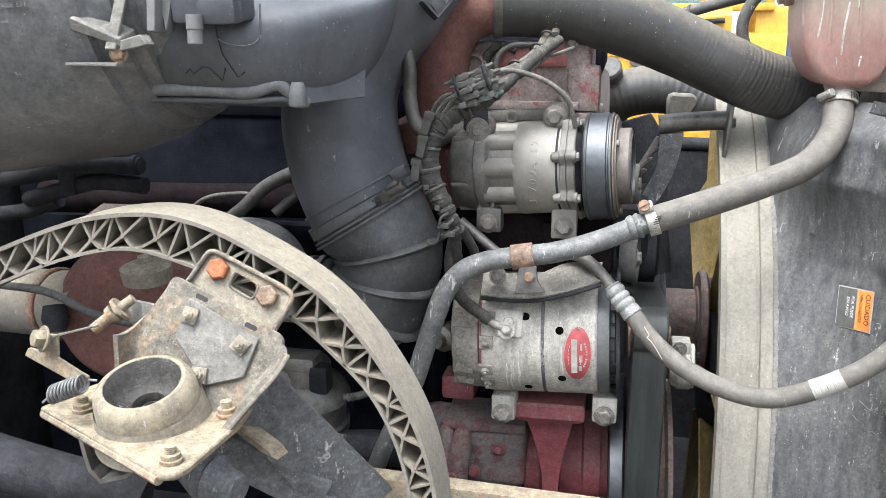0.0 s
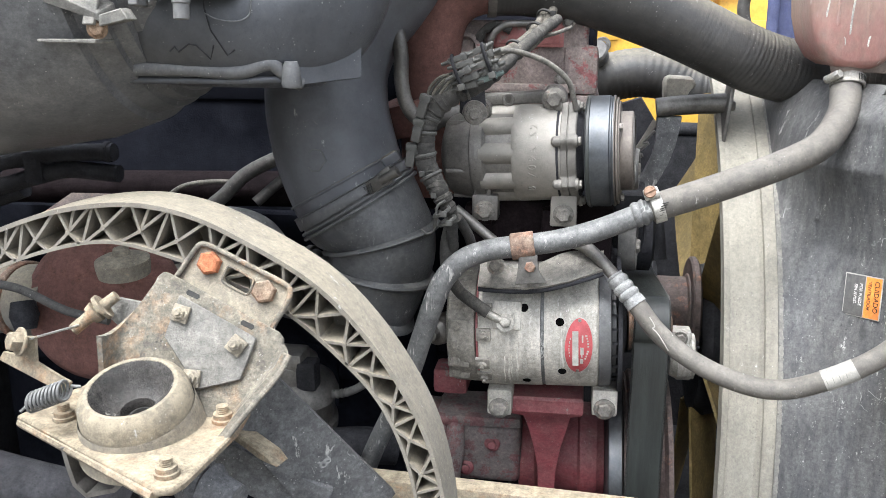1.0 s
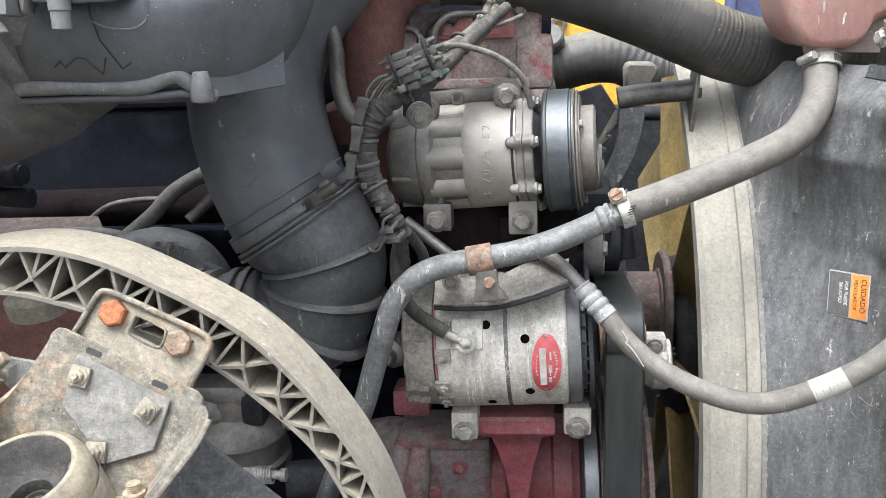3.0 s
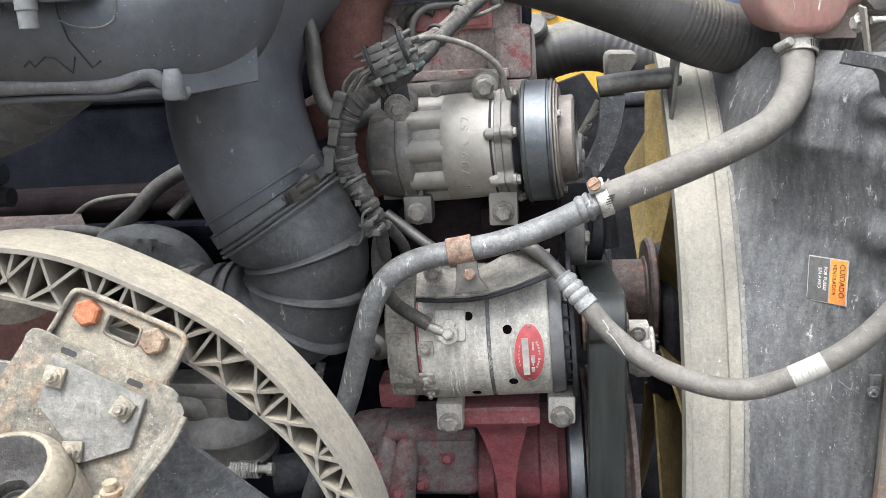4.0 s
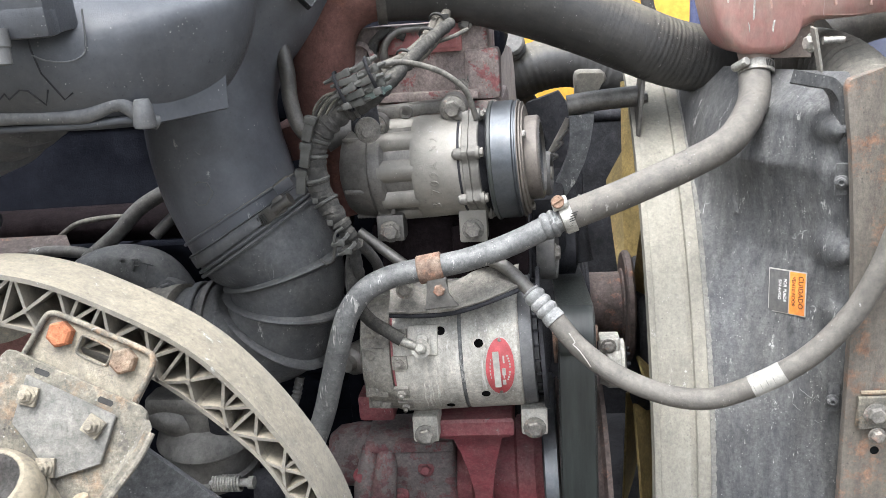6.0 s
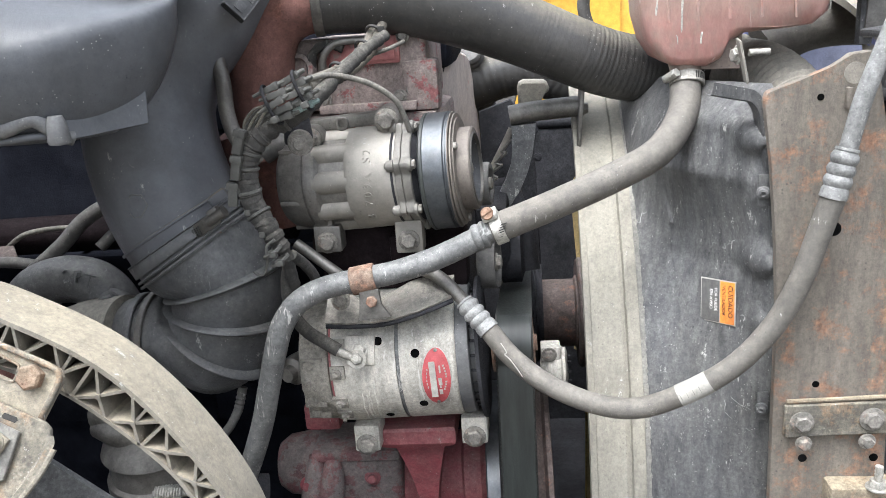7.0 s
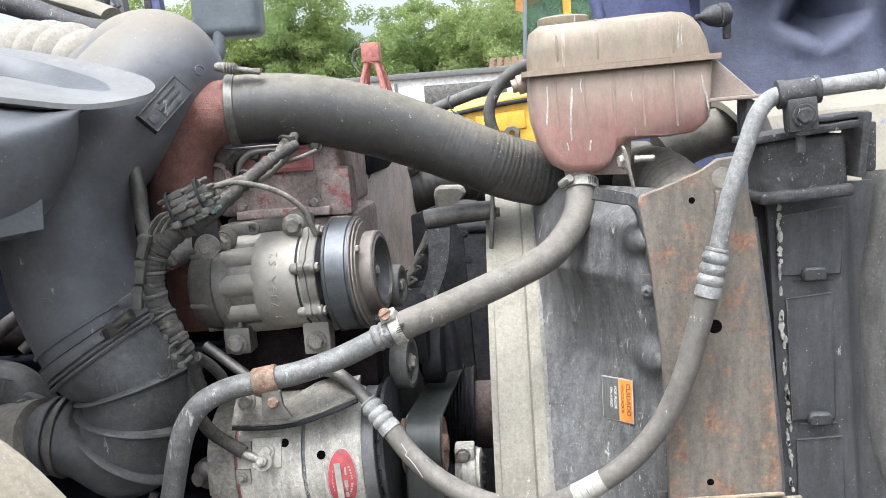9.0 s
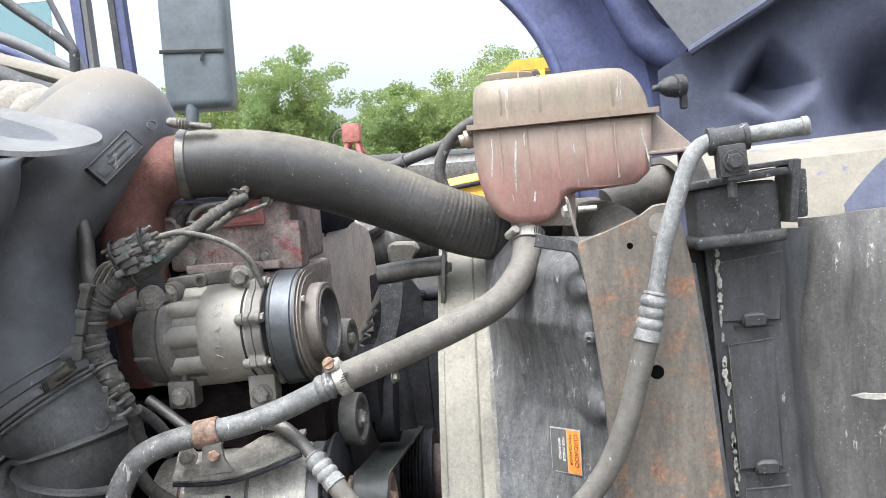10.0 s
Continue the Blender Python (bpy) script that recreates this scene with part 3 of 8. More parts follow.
# warning label on the flank panel
label = thing("warning_label", (0.306, 1.118, 1.28), "orange and grey warning label stuck on the black shroud", "label")
LR = Vector((0.685, -0.728, 0.06)).normalized()
LU = Vector((0.08, 0.02, 1))
LU = (LU - LR * LU.dot(LR)).normalized()
LNn = LR.cross(LU).normalized()
LC = Vector(flare_at((0.3165 - 0.226) / 0.140, (1.3135 - Z0) / (Z1 - Z0))) + LNn * 0.0045
LH, LW = 0.055, 0.049


def label_rect(a0, a1, b0, b1, lift):
    return plate([(a0, b0), (a1, b0), (a1, b1), (a0, b1)], LC + LNn * lift, LR, LU, 0.0008, 0.0)


part("backing", label_rect(-LW / 2, LW / 2, -LH / 2, LH / 2, 0.0008), M_TAG, label, "white border")
part("grey_field", label_rect(-LW / 2 + 0.0013, 0.002, -LH / 2 + 0.0013, LH / 2 - 0.0013, 0.0014), M_LABELGREY, label)
part("orange_field", label_rect(0.0035, LW / 2 - 0.0013, -LH / 2 + 0.0013, LH / 2 - 0.0013, 0.0014), M_LABEL, label)
for txt, off, size, mt in (("CUIDADO", 0.0178, 0.0088, M_INK), ("VENTILADOR", 0.0086, 0.0062, M_INK), ("POR PUEDE", -0.0025, 0.0056, M_WHITE), ("SIN AVISO", -0.0092, 0.0056, M_WHITE)):
    lettering("lettering", txt, size, plane_pose(LC + LNn * 0.0018 + LR * off + LU * 0.002, -LU, LR), mt, label, 0.0001)

# rusty upright of the front frame
upright = thing("frame_upright", (0.43, 1.045, 0.75), "rusty brown steel frame upright beside the shroud", "frame rail")
UP = [(0.361, 0.72), (0.3585, 1.325), (0.3545, 1.40), (0.350, 1.451), (0.345, 1.503), (0.340, 1.536), (0.335, 1.567), (0.338, 1.5755), (0.370, 1.585), (0.402, 1.596), (0.420, 1.610), (0.440, 1.612), (0.450, 1.585), (0.458, 1.545), (0.471, 1.42), (0.484, 1.25), (0.502, 0.72)]
part("web", plate(UP[::-1], (0, 1.042, 0), (1, 0, 0), (0, 0, 1), -0.012, 0.0015), M_FRAME, upright)
part("flange", sheet(lambda u, v: (np.interp(0.72 + 0.82 * v, [0.72, 1.25, 1.42, 1.545], [0.500, 0.482, 0.469, 0.455]) + 0.013 * u, 1.040 + 0.016 * u * u, 0.72 + 0.82 * v), 3, 20, (0.0, 0.012, 0)), M_ARM, upright)
part("crossbar", plate([(0.370, 1.176), (0.505, 1.181), (0.506, 1.222), (0.370, 1.218)], (0, 1.0205, 0), (1, 0, 0), (0, 0, 1), 0.009, 0.002), M_BRKBACK, upright, "bolted grey crossbar")
part("bent_edge", tube([(0.372, 1.024, 1.2215), (0.43, 1.024, 1.2235), (0.478, 1.024, 1.2255), (0.484, 1.024, 1.223)], 0.0028, 8), M_BRACKET, upright, "pale bent sheet edge")
part("foot_block", box((0.47, 1.02, 1.105), (0.10, 0.035, 0.03), 0.004), M_BRACKET, upright)
for x, z, r in ((0.389, 1.197, 0.0100), (0.466, 1.200, 0.0105), (0.392, 1.170, 0.007), (0.462, 1.172, 0.007)):
    part("bolt", hexbolt((x, 1.0200, z), (0, -1, 0), r, 0.008), M_BOLT, upright)
part("stud", hexbolt((0.472, 1.005, 1.12), (0, 0, 1), 0.010, 0.010, True, 0.018), M_ZINC, upright)
for x, z, r in ((0.4136, 1.424, 0.008), (0.392, 1.567, 0.0035), (0.395, 1.145, 0.005), (0.475, 1.145, 0.005), (0.405, 1.24, 0.004)):
    part("hole", lathe((x, 1.0300, z), (0, -1, 0), [(0, r), (0.0006, r)], 18), M_HOLE, upright)
part("drilled_eye", lathe((0.425, 1.0300, 1.590), (0, -1, 0), [(0, 0.0112), (0.0006, 0.0112)], 24), M_INLET, upright, "round eye with pale dust behind")
part("tab", box((0.419, 1.028, 1.565), (0.006, 0.008, 0.022), 0.002), M_FRAME, upright)

# tank bracket behind the upright
tb = thing("tank_bracket", (0.35, 1.15, 1.53), "dusty grey sheet metal bracket under the tank", "bracket")
part("bracket", plate([(0.006, 0.060), (0.024, 0.062), (0.024, 0.0), (0.010, -0.004)], (0.350, 1.13, 1.565), (0, 1, 0.05), (-0.22, 0, 1), 0.003, 0.0008), M_INLET, tb)
# dark side panel ahead of the upright
side = thing("side_panel", (0.65, 1.1, 0.72), "dusty black plastic side panel with hooked tabs", "panel")


def side_left(z):
    return 0.486 + 0.042 * (1.55 - z)


def side_at(u, v):
    z = 0.72 + 0.85 * v
    x = side_left(z) + 0.20 * u
    y = 1.076 + 0.006 * u + 0.012 * max(0, min(1, (u - 0.42) / 0.06)) + 0.20 * max(0, v - 0.955)
    return (x, y + 0.0015 * noise.noise(Vector((u * 7, v * 11, 0))), z)


def bulge_edge(z):
    return float(np.interp(z, [0.72, 1.15, 1.20, 1.252, 1.342, 1.444, 1.475, 1.511, 1.56, 1.62], [0.66, 0.645, 0.622, 0.606, 0.597, 0.591, 0.594, 0.603, 0.606, 0.606]))


def bulge_at(u, v):
    z = 0.72 + (0.86 + 0.05 * u) * v
    x = bulge_edge(z) + 0.60 * u
    y = 1.092 - 0.030 * min(1, u / 0.06) ** 0.6 + 0.10 * u * u + 0.9 * max(0, v - 0.93) ** 1.4 + 0.012 * math.exp(-((u - 0.10) / 0.03) ** 2)
    return (x, y + 0.005 * noise.noise(Vector((u * 7, v * 6, 4))), z)


part("panel_sheet", sheet(side_at, 40, 60, (0, 0.008, 0)), M_SIDE, side)
part("bulged_sheet", sheet(bulge_at, 60, 60, (0, 0.008, 0)), M_BULGE, side, "brownish grey bulged liner, scuffed")
for quad in (((0.497, 1.468), (0.566, 1.467), (0.571, 1.546), (0.494, 1.537)), ((0.511, 1.293), (0.561, 1.294), (0.556, 1.446), (0.505, 1.441)), ((0.517, 1.190), (0.572, 1.190), (0.568, 1.272), (0.516, 1.269))):
    part("cover_plate", plate(quad, (0, 1.0735, 0), (1, 0, 0), (0, 0, 1), 0.006, 0.0012), M_SIDE, side)
    part("worn_lip", tube([(quad[0][0], 1.0732, quad[0][1]), (quad[3][0], 1.0732, quad[3][1]), (quad[2][0], 1.0732, quad[2][1])], 0.0009, 6, 1), M_ALUD, side, "pale worn edge")
for x, z in ((0.5345, 1.466), (0.5405, 1.2925)):
    part("hooked_tab", plate([(-0.013, -0.004), (0.013, -0.004), (0.0135, 0.007), (0.010, 0.0115), (-0.010, 0.0115), (-0.0135, 0.007)], (x, 1.064, z), (1, 0, 0), (0, -0.15, 1), 0.010, 0.002), M_SIDE, side)
    part("tab_gap", box((x, 1.0728, z - 0.0045), (0.044, 0.002, 0.003), 0), M_INK, side)
for k in range(64):
    z = 1.552 - 0.0072 * k + random.uniform(-0.003, 0.003)
    dense = 0.6 + 0.5 * max(0.0, math.sin(k * 0.33 + 0.9))
    if random.random() < dense:
        w, h = random.uniform(0.0012, 0.0034), random.uniform(0.003, 0.009)
        ring6 = [(w * math.cos(t) * random.uniform(0.5, 1.2), h * math.sin(t) * random.uniform(0.6, 1.1)) for t in (0.3, 1.2, 2.2, 3.3, 4.3, 5.4)]
        part("sealant_flake", plate(ring6, (side_left(z) + 0.0085 + random.uniform(-0.002, 0.003), 1.0695, z), (1, 0, 0), (0, 0, 1), 0.003, 0.0), M_SEAL, side)
part("scuff", plate([(0, 0.001), (0.012, -0.003), (0.030, -0.0065), (0.075, -0.004), (0.075, 0.001), (0.036, -0.0005), (0.016, 0.003)], (0.634, 1.057, 1.377), (1, 0.06, 0), (0, 0, 1), 0.003, 0.0008), M_SEAL, side, "pale torn edge")
part("backing_strip", box((0.490, 1.105, 1.14), (0.10, 0.01, 0.84), 0.002), M_INK, side)

# rubber mount block and its bracket
mount = thing("rubber_mount", (0.515, 1.045, 1.56), "black rubber mount block on a painted bracket", "mount")
part("block", box((0.515, 1.07, 1.594), (0.092, 0.06, 0.066), 0.009, (0, -3, 0), 3), M_BLOCKRUB, mount)
part("lip", box((0.515, 1.066, 1.565), (0.100, 0.07, 0.014), 0.006, (0, -3, 0), 3), M_BLOCKRUB, mount)
part("top_plate", box((0.512, 1.07, 1.632), (0.115, 0.075, 0.008), 0.003, (0, -6, 0)), M_BLOCKRUB, mount)
part("u_bracket", join(box((0.574, 1.06, 1.615), (0.009, 0.06, 0.07), 0.003, (0, 6, 0)), box((0.586, 1.07, 1.612), (0.014, 0.05, 0.055), 0.005), box((0.56, 1.075, 1.646), (0.05, 0.06, 0.006), 0.002, (0, -4, 0))), M_BLOCKRUB, mount)

# pale fender top beyond the side panel
fender = thing("fender_top", (0.85, 1.3, 1.5), "dusty cream and blue painted fender top, flaking", "fender")


def fender_at(u, v):
    x = 0.50 + 1.1 * u
    y = 1.17 + 0.5 * v
    z = 1.625 + 0.05 * math.sin(math.pi * min(1, v * 2.2) / 2) - 0.10 * max(0, 0.12 - v) / 0.12 + 0.05 * u - 0.10 * max(0, v - 0.6)
    return (x, y, z)


part("bare_patch", sheet(lambda u, v: Vector(fender_at(0.175 + 0.12 * u, 0.045 + (0.01 + 0.07 * math.sin(math.pi * min(1, u * 1.1) * 0.5)) * v)) + Vector((0, -0.003, 0.0015)), 20, 8, (0, 0, -0.003)), M_BLUEDK, fender, "flaked patch showing blue paint")
part("fender_skin", sheet(fender_at, 30, 24, (0, 0, -0.01)), M_FENDER, fender)

# ---- hood, tilted forward ----
hood = thing("tilted_hood", (1.0, 1.9, 0.7), "blue truck hood tilted forward, its grimy underside showing", "hood")


def hood_side(u, v):
    """The far flank of the hood, its free edge rounded over the wheel."""
    z = 1.25 + 1.25 * v
    edge = float(np.interp(z, [1.25, 1.70, 1.914, 2.011, 2.082, 2.164, 2.238, 2.5], [0.50, 0.495, 0.488, 0.469, 0.438, 0.391, 0.335, 0.05]))
    x = edge + (1.75 - edge) * u
    y = 2.70 - 0.10 * u + 0.05 * math.sin(8 * u) - 0.10 * math.exp(-((u - 0.16 - 0.10 * (1 - v)) / 0.05) ** 2)
    return (x, y, z)


part("side_skin", sheet(hood_side, 40, 40, (0, 0.02, 0)), M_BLUE, hood, "dull blue painted flank")
part("edge_roll", tube([tuple(Vector(hood_side(0, v)) + Vector((0, -0.01, 0))) for v in np.linspace(0, 1, 12)], 0.018, 10, 4), M_BLUE, hood)
part("hood_brace", tube([(0.60, 2.64, 2.40), (0.68, 2.62, 2.17), (0.74, 2.60, 2.06), (0.84, 2.52, 1.99)], 0.055, 14), M_BLUE, hood)


def hood_liner(u, v):
    x = 0.757 + 1.15 * u
    top = 1.965 + 0.62 * u
    z = 1.20 + (top - 1.20) * v
    x += 0.05 * max(0, 0.75 - v) * (1 - u)
    y = 2.42 - 0.62 * u + 0.10 * v
    cx, cz = u - 0.215, z - 1.87
    dz = cz / (0.15 if cz > 0 else 0.10)
    dia = max(0.0, 1 - ((abs(cx) / 0.095) ** 1.3 + abs(dz) ** 1.3) ** 0.77)
    y += 0.19 * (1 - math.cos(math.pi * min(1.0, dia * 1.15))) * 0.5
    y -= 0.07 * math.exp(-(cx / 0.05) ** 2 - ((cz + 0.03) / 0.05) ** 2)
    y += 0.30 * math.exp(-((u - 0.47) / 0.11) ** 2 - ((z - 1.80) / 0.15) ** 2)
    y += 0.05 * math.exp(-((u - 0.0) / 0.02) ** 2) + 0.008 * noise.noise(Vector((u * 12, v * 9, 1)))
    return (x, y, z)


part("inner_liner", sheet(hood_liner, 160, 120, 0.012), M_BLUEDK, hood, "grimy dark blue moulded liner")
part("upper_panel", sheet(lambda u, v: (0.80 + 1.1 * u - 0.30 * v * (1 - u), 2.40 - 0.60 * u + 0.25 * v, 1.995 + 0.59 * u + 0.55 * v), 12, 10, 0.012), M_LINER, hood, "flat grey liner panel")
part("panel_seam", tube([(0.80, 2.385, 1.985), (1.2, 2.165, 2.20), (1.6, 1.95, 2.415)], 0.014, 8), M_BLUEDK, hood)
part("hinge_arm", tube([(1.05, 2.35, 1.40), (0.95, 2.2, 1.1), (0.75, 2.1, 0.9), (0.46, 2.0, 0.85)], 0.04, 12), M_DARK, hood)
part("stop_bumper", join(lathe((0.770, 2.37, 1.895), (-0.9, -0.35, -0.06), [(0, 0.030), (0.025, 0.031), (0.028, 0.025), (0.032, 0.028), (0.050, 0.025), (0.070, 0.012), (0.072, 0.009), (0.088, 0.008), (0.092, 0.004)], 22), box((0.772, 2.37, 1.875), (0.018, 0.03, 0.085), 0.006)), M_BLOCKRUB, hood, "black rubber stop bumper")

# ---- expansion tank ----
M_TANK, nt, nn, ln, bs = nodes_of("stained_translucent_tank")
gz = nn.new("ShaderNodeSeparateXYZ")
gp = nn.new("ShaderNodeNewGeometry")
ln.new(gp.outputs["Position"], gz.inputs[0])
lvl = nn.new("ShaderNodeMapRange")
lvl.inputs[1].default_value, lvl.inputs[2].default_value = 1.75, 1.63
ln.new(gz.outputs[2], lvl.inputs[0])
tc = mixc(nt, lvl.outputs[0], (0.235, 0.20, 0.145), (0.36, 0.235, 0.205))
low = nn.new("ShaderNodeMapRange")
low.inputs[1].default_value, low.inputs[2].default_value = 1.69, 1.63
ln.new(gz.outputs[2], low.inputs[0])
pool = mul(nt, mul(nt, low.outputs[0], span(nt, tex(nt, 14, 3), 0.35, 0.65, 0.4, 1.0)), 0.55)
tc = mixc(nt, pool, tc, (0.44, 0.155, 0.135))
tc = mixc(nt, ramp(nt, tex(nt, 30, 8, 0.72, (1, 1, 0.5)), 0.46, 0.72), tc, (0.30, 0.225, 0.185))
tc = mixc(nt, 0.35, tc, span(nt, tex(nt, 160, 6, 0.75, (1, 1, 0.4)), 0.35, 0.65, 0.6, 1.3), "MULTIPLY")
drip = mul(nt, ramp(nt, tex(nt, 95, 4, 0.6, (1, 1, 0.05), 3), 0.64, 0.68), ramp(nt, tex(nt, 16, 3, 0.6, None, 5), 0.40, 0.5))
tc = mixc(nt, mul(nt, drip, 0.9), tc, (0.62, 0.56, 0.50))
tn = nn.new("ShaderNodeSeparateXYZ")
ln.new(gp.outputs["Normal"], tn.inputs[0])
tc = mixc(nt, mul(nt, ramp(nt, tn.outputs[2], 0.25, 0.9), 0.6), tc, (0.20, 0.170, 0.105))
ln.new(tc, bs.inputs["Base Color"])
bs.inputs["Roughness"].default_value = 0.42
bs.inputs["Subsurface Weight"].default_value = 0.15
bs.inputs["Subsurface Radius"].default_value = (0.02, 0.01, 0.006)
bs.inputs["Subsurface Scale"].default_value = 0.5
bb = nn.new("ShaderNodeBump")
bb.inputs["Strength"].default_value, bb.inputs["Distance"].default_value = 0.35, 0.003
ln.new(tex(nt, 70, 6, 0.7), bb.inputs["Height"])
ln.new(bb.outputs[0], bs.inputs["Normal"])


def rounded_shell(profile, y0, y1, lean=0.0, soft=0.014):
    """A moulded shell: an outline in x and z, drawn in depth with softened ends and ribbed flanks."""
    bm = bmesh.new()
    cx = sum(p[0] for p in profile) / len(profile)
    cz = sum(p[1] for p in profile) / len(profile)
    rings = []
    for d, k in ((0.0, soft), (soft * 0.3, soft * 0.35), (soft, 0.0), (y1 - y0 - soft, 0.0), (y1 - y0 - soft * 0.3, soft * 0.35), (y1 - y0, soft)):
        row = []
        for x, z in profile:
            f = Vector((cx - x, cz - z))
            f = f.normalized() * k if f.length else f
            row.append(bm.verts.new((x + f.x, y0 + d, z + f.y + lean * d)))
        rings.append(row)
    n = len(profile)
    for a, b in zip(rings, rings[1:]):
        for i in range(n):
            bm.faces.new((a[i], a[(i + 1) % n], b[(i + 1) % n], b[i]))
    bm.faces.new(rings[0])
    bm.faces.new(rings[-1])
    return bm


def outline(pts, n=5):
    P = smooth_path([*pts, pts[0]], n)[:-1]
    return [(p[0], p[1]) for p in P]


tank = thing("expansion_tank", (0.33, 1.26, 1.60), "stained pink translucent plastic coolant expansion tank", "coolant tank")
LOW = [(0.224, 1.722), (0.2245, 1.69), (0.227, 1.660), (0.236, 1.628), (0.250, 1.606), (0.266, 1.597), (0.308, 1.594), (0.324, 1.602), (0.334, 1.622), (0.352, 1.631), (0.40, 1.633), (0.430, 1.636), (0.447, 1.650), (0.453, 1.675), (0.454, 1.724)]
HIGH = [(0.226, 1.722), (0.226, 1.745), (0.229, 1.772), (0.242, 1.781), (0.30, 1.783), (0.37, 1.786), (0.404, 1.786), (0.419, 1.784), (0.431, 1.777), (0.441, 1.764), (0.448, 1.748), (0.452, 1.726)]
part("lower_shell", rounded_shell([p for p in LOW], 1.172, 1.292), M_TANK, tank, sharp=50)
part("upper_shell", rounded_shell([p for p in HIGH], 1.172, 1.292), M_TANK, tank, sharp=50)
part("seam_flange", rounded_shell([(0.217, 1.7185), (0.217, 1.7255), (0.461, 1.7305), (0.461, 1.7235)], 1.164, 1.300, 0, 0.004), M_TANK, tank)
for x in (0.258, 0.293, 0.330, 0.366):
    part("rib", tube([(x, 1.1730, 1.715), (x, 1.1720, 1.69), (x + 0.002, 1.1730, 1.648)], 0.0022, 8), M_TANK, tank)
for x in (0.262, 0.312, 0.404):
    part("rib", tube([(x, 1.1730, 1.735), (x, 1.1720, 1.755), (x, 1.177, 1.783)], 0.0020, 8), M_TANK, tank)
part("strap_rib", tube([(0.404, 1.170, 1.715), (0.404, 1.169, 1.69), (0.407, 1.171, 1.645)], 0.0016, 8), M_TANK, tank)
for x0, x1, z0, z1, w in ((0.249, 0.245, 1.716, 1.648, 0.0022), (0.279, 0.274, 1.716, 1.622, 0.0024), (0.2905, 0.289, 1.716, 1.690, 0.0016), (0.331, 0.330, 1.716, 1.682, 0.0016), (0.404, 0.4035, 1.718, 1.690, 0.0020), (0.4115, 0.410, 1.780, 1.733, 0.0020), (0.4150, 0.4145, 1.776, 1.738, 0.0012), (0.436, 0.447, 1.716, 1.652, 0.0026), (0.262, 0.261, 1.772, 1.755, 0.0018), (0.300, 0.296, 1.640, 1.604, 0.0020), (0.268, 0.276, 1.640, 1.600, 0.0018), (0.352, 0.352, 1.700, 1.676, 0.0016)):
    n = 7
    run = []
    for k in range(n):
        f = k / (n - 1)
        run.append((x0 + (x1 - x0) * f + 0.0005 * math.sin(9 * f + x0 * 90), 1.1722 + (0.004 if f == 0 or f == 1 else 0.0) + max(0.0, (1.622 - (z0 + (z1 - z0) * f)) * 0.5), z0 + (z1 - z0) * f, w * 0.62 * (0.5 + 0.5 * abs(math.cos(3 * f + x0 * 40)))))
    part("mineral_drip", tube(run, w, 8, 4, True, None, (1.0, 0.5)), M_SEAL, tank, "chalky white dried drip")
part("filler_cap", lathe((0.276, 1.235, 1.781), (0, 0, 1), [(0, 0.032), (0.006, 0.034), (0.012, 0.034), (0.014, 0.031), (0.014, 0.02), (0.016, 0.018)], 32), M_TANK, tank)
part("outlet_neck", lathe((0.286, 1.205, 1.604), (0, -0.15, -1), [(-0.01, 0.030), (0.006, 0.021), (0.014, 0.019), (0.05, 0.0165)], 26), M_TANKDUST, tank, "dust-greyed plastic")
part("gusset", plate([(0.450, 1.725), (0.462, 1.722), (0.510, 1.676), (0.503, 1.672), (0.40, 1.672), (0.40, 1.676), (0.452, 1.676)], (0, 1.19, 0), (1, 0, 0), (0, 0, 1), 0.004, 0.001), M_TANKDUST, tank, "dust-greyed plastic")
part("mount_ledge", box((0.455, 1.20, 1.674), (0.115, 0.05, 0.005), 0.002, (0, -1, 0)), M_TANKDUST, tank, "dust-greyed plastic")
part("bottom_tab", plate([(0.285, 1.590), (0.351, 1.587), (0.3525, 1.628), (0.3545, 1.674), (0.3490, 1.645), (0.340, 1.633), (0.315, 1.630), (0.290, 1.630)], (0, 1.196, 0), (1, 0, 0), (0, 0, 1), 0.006, 0.001), M_TANKDUST, tank, "dust-greyed plastic")
part("ledge_bolt", hexbolt((0.497, 1.20, 1.677), (0, 0, 1), 0.009, 0.007), M_BOLT, tank)
part("bracket_bolt", join(hexbolt((0.3390, 1.160, 1.6065), (-1, -0.2, 0), 0.0085, 0.008), lathe((0.350, 1.155, 1.6085), (1, 0, 0), [(0, 0.0045)] + [(0.003 * k, 0.0045 if k % 2 else 0.0039) for k in range(1, 9)], 12)), M_ZINC, tank)
part("side_nipple", lathe((0.224, 1.25, 1.715), (-1, 0, -0.2), [(0, 0.013), (0.012, 0.013), (0.013, 0.009), (0.02, 0.009)], 16), M_TANK, tank)
post = thing("ledge_post", (0.497, 1.2, 1.60), "black steel post under the tank ledge", "bracket")
part("post_tube", box((0.497, 1.205, 1.64), (0.016, 0.016, 0.066), 0.003), M_BLOCKRUB, post)
part("post_base", plate([(-0.012, -0.03), (0.03, -0.03), (0.012, 0.02), (-0.008, 0.03)], (0.505, 1.195, 1.645), (1, 0, 0), (0, 0, 1), 0.004, 0.001), M_ALUD, post)

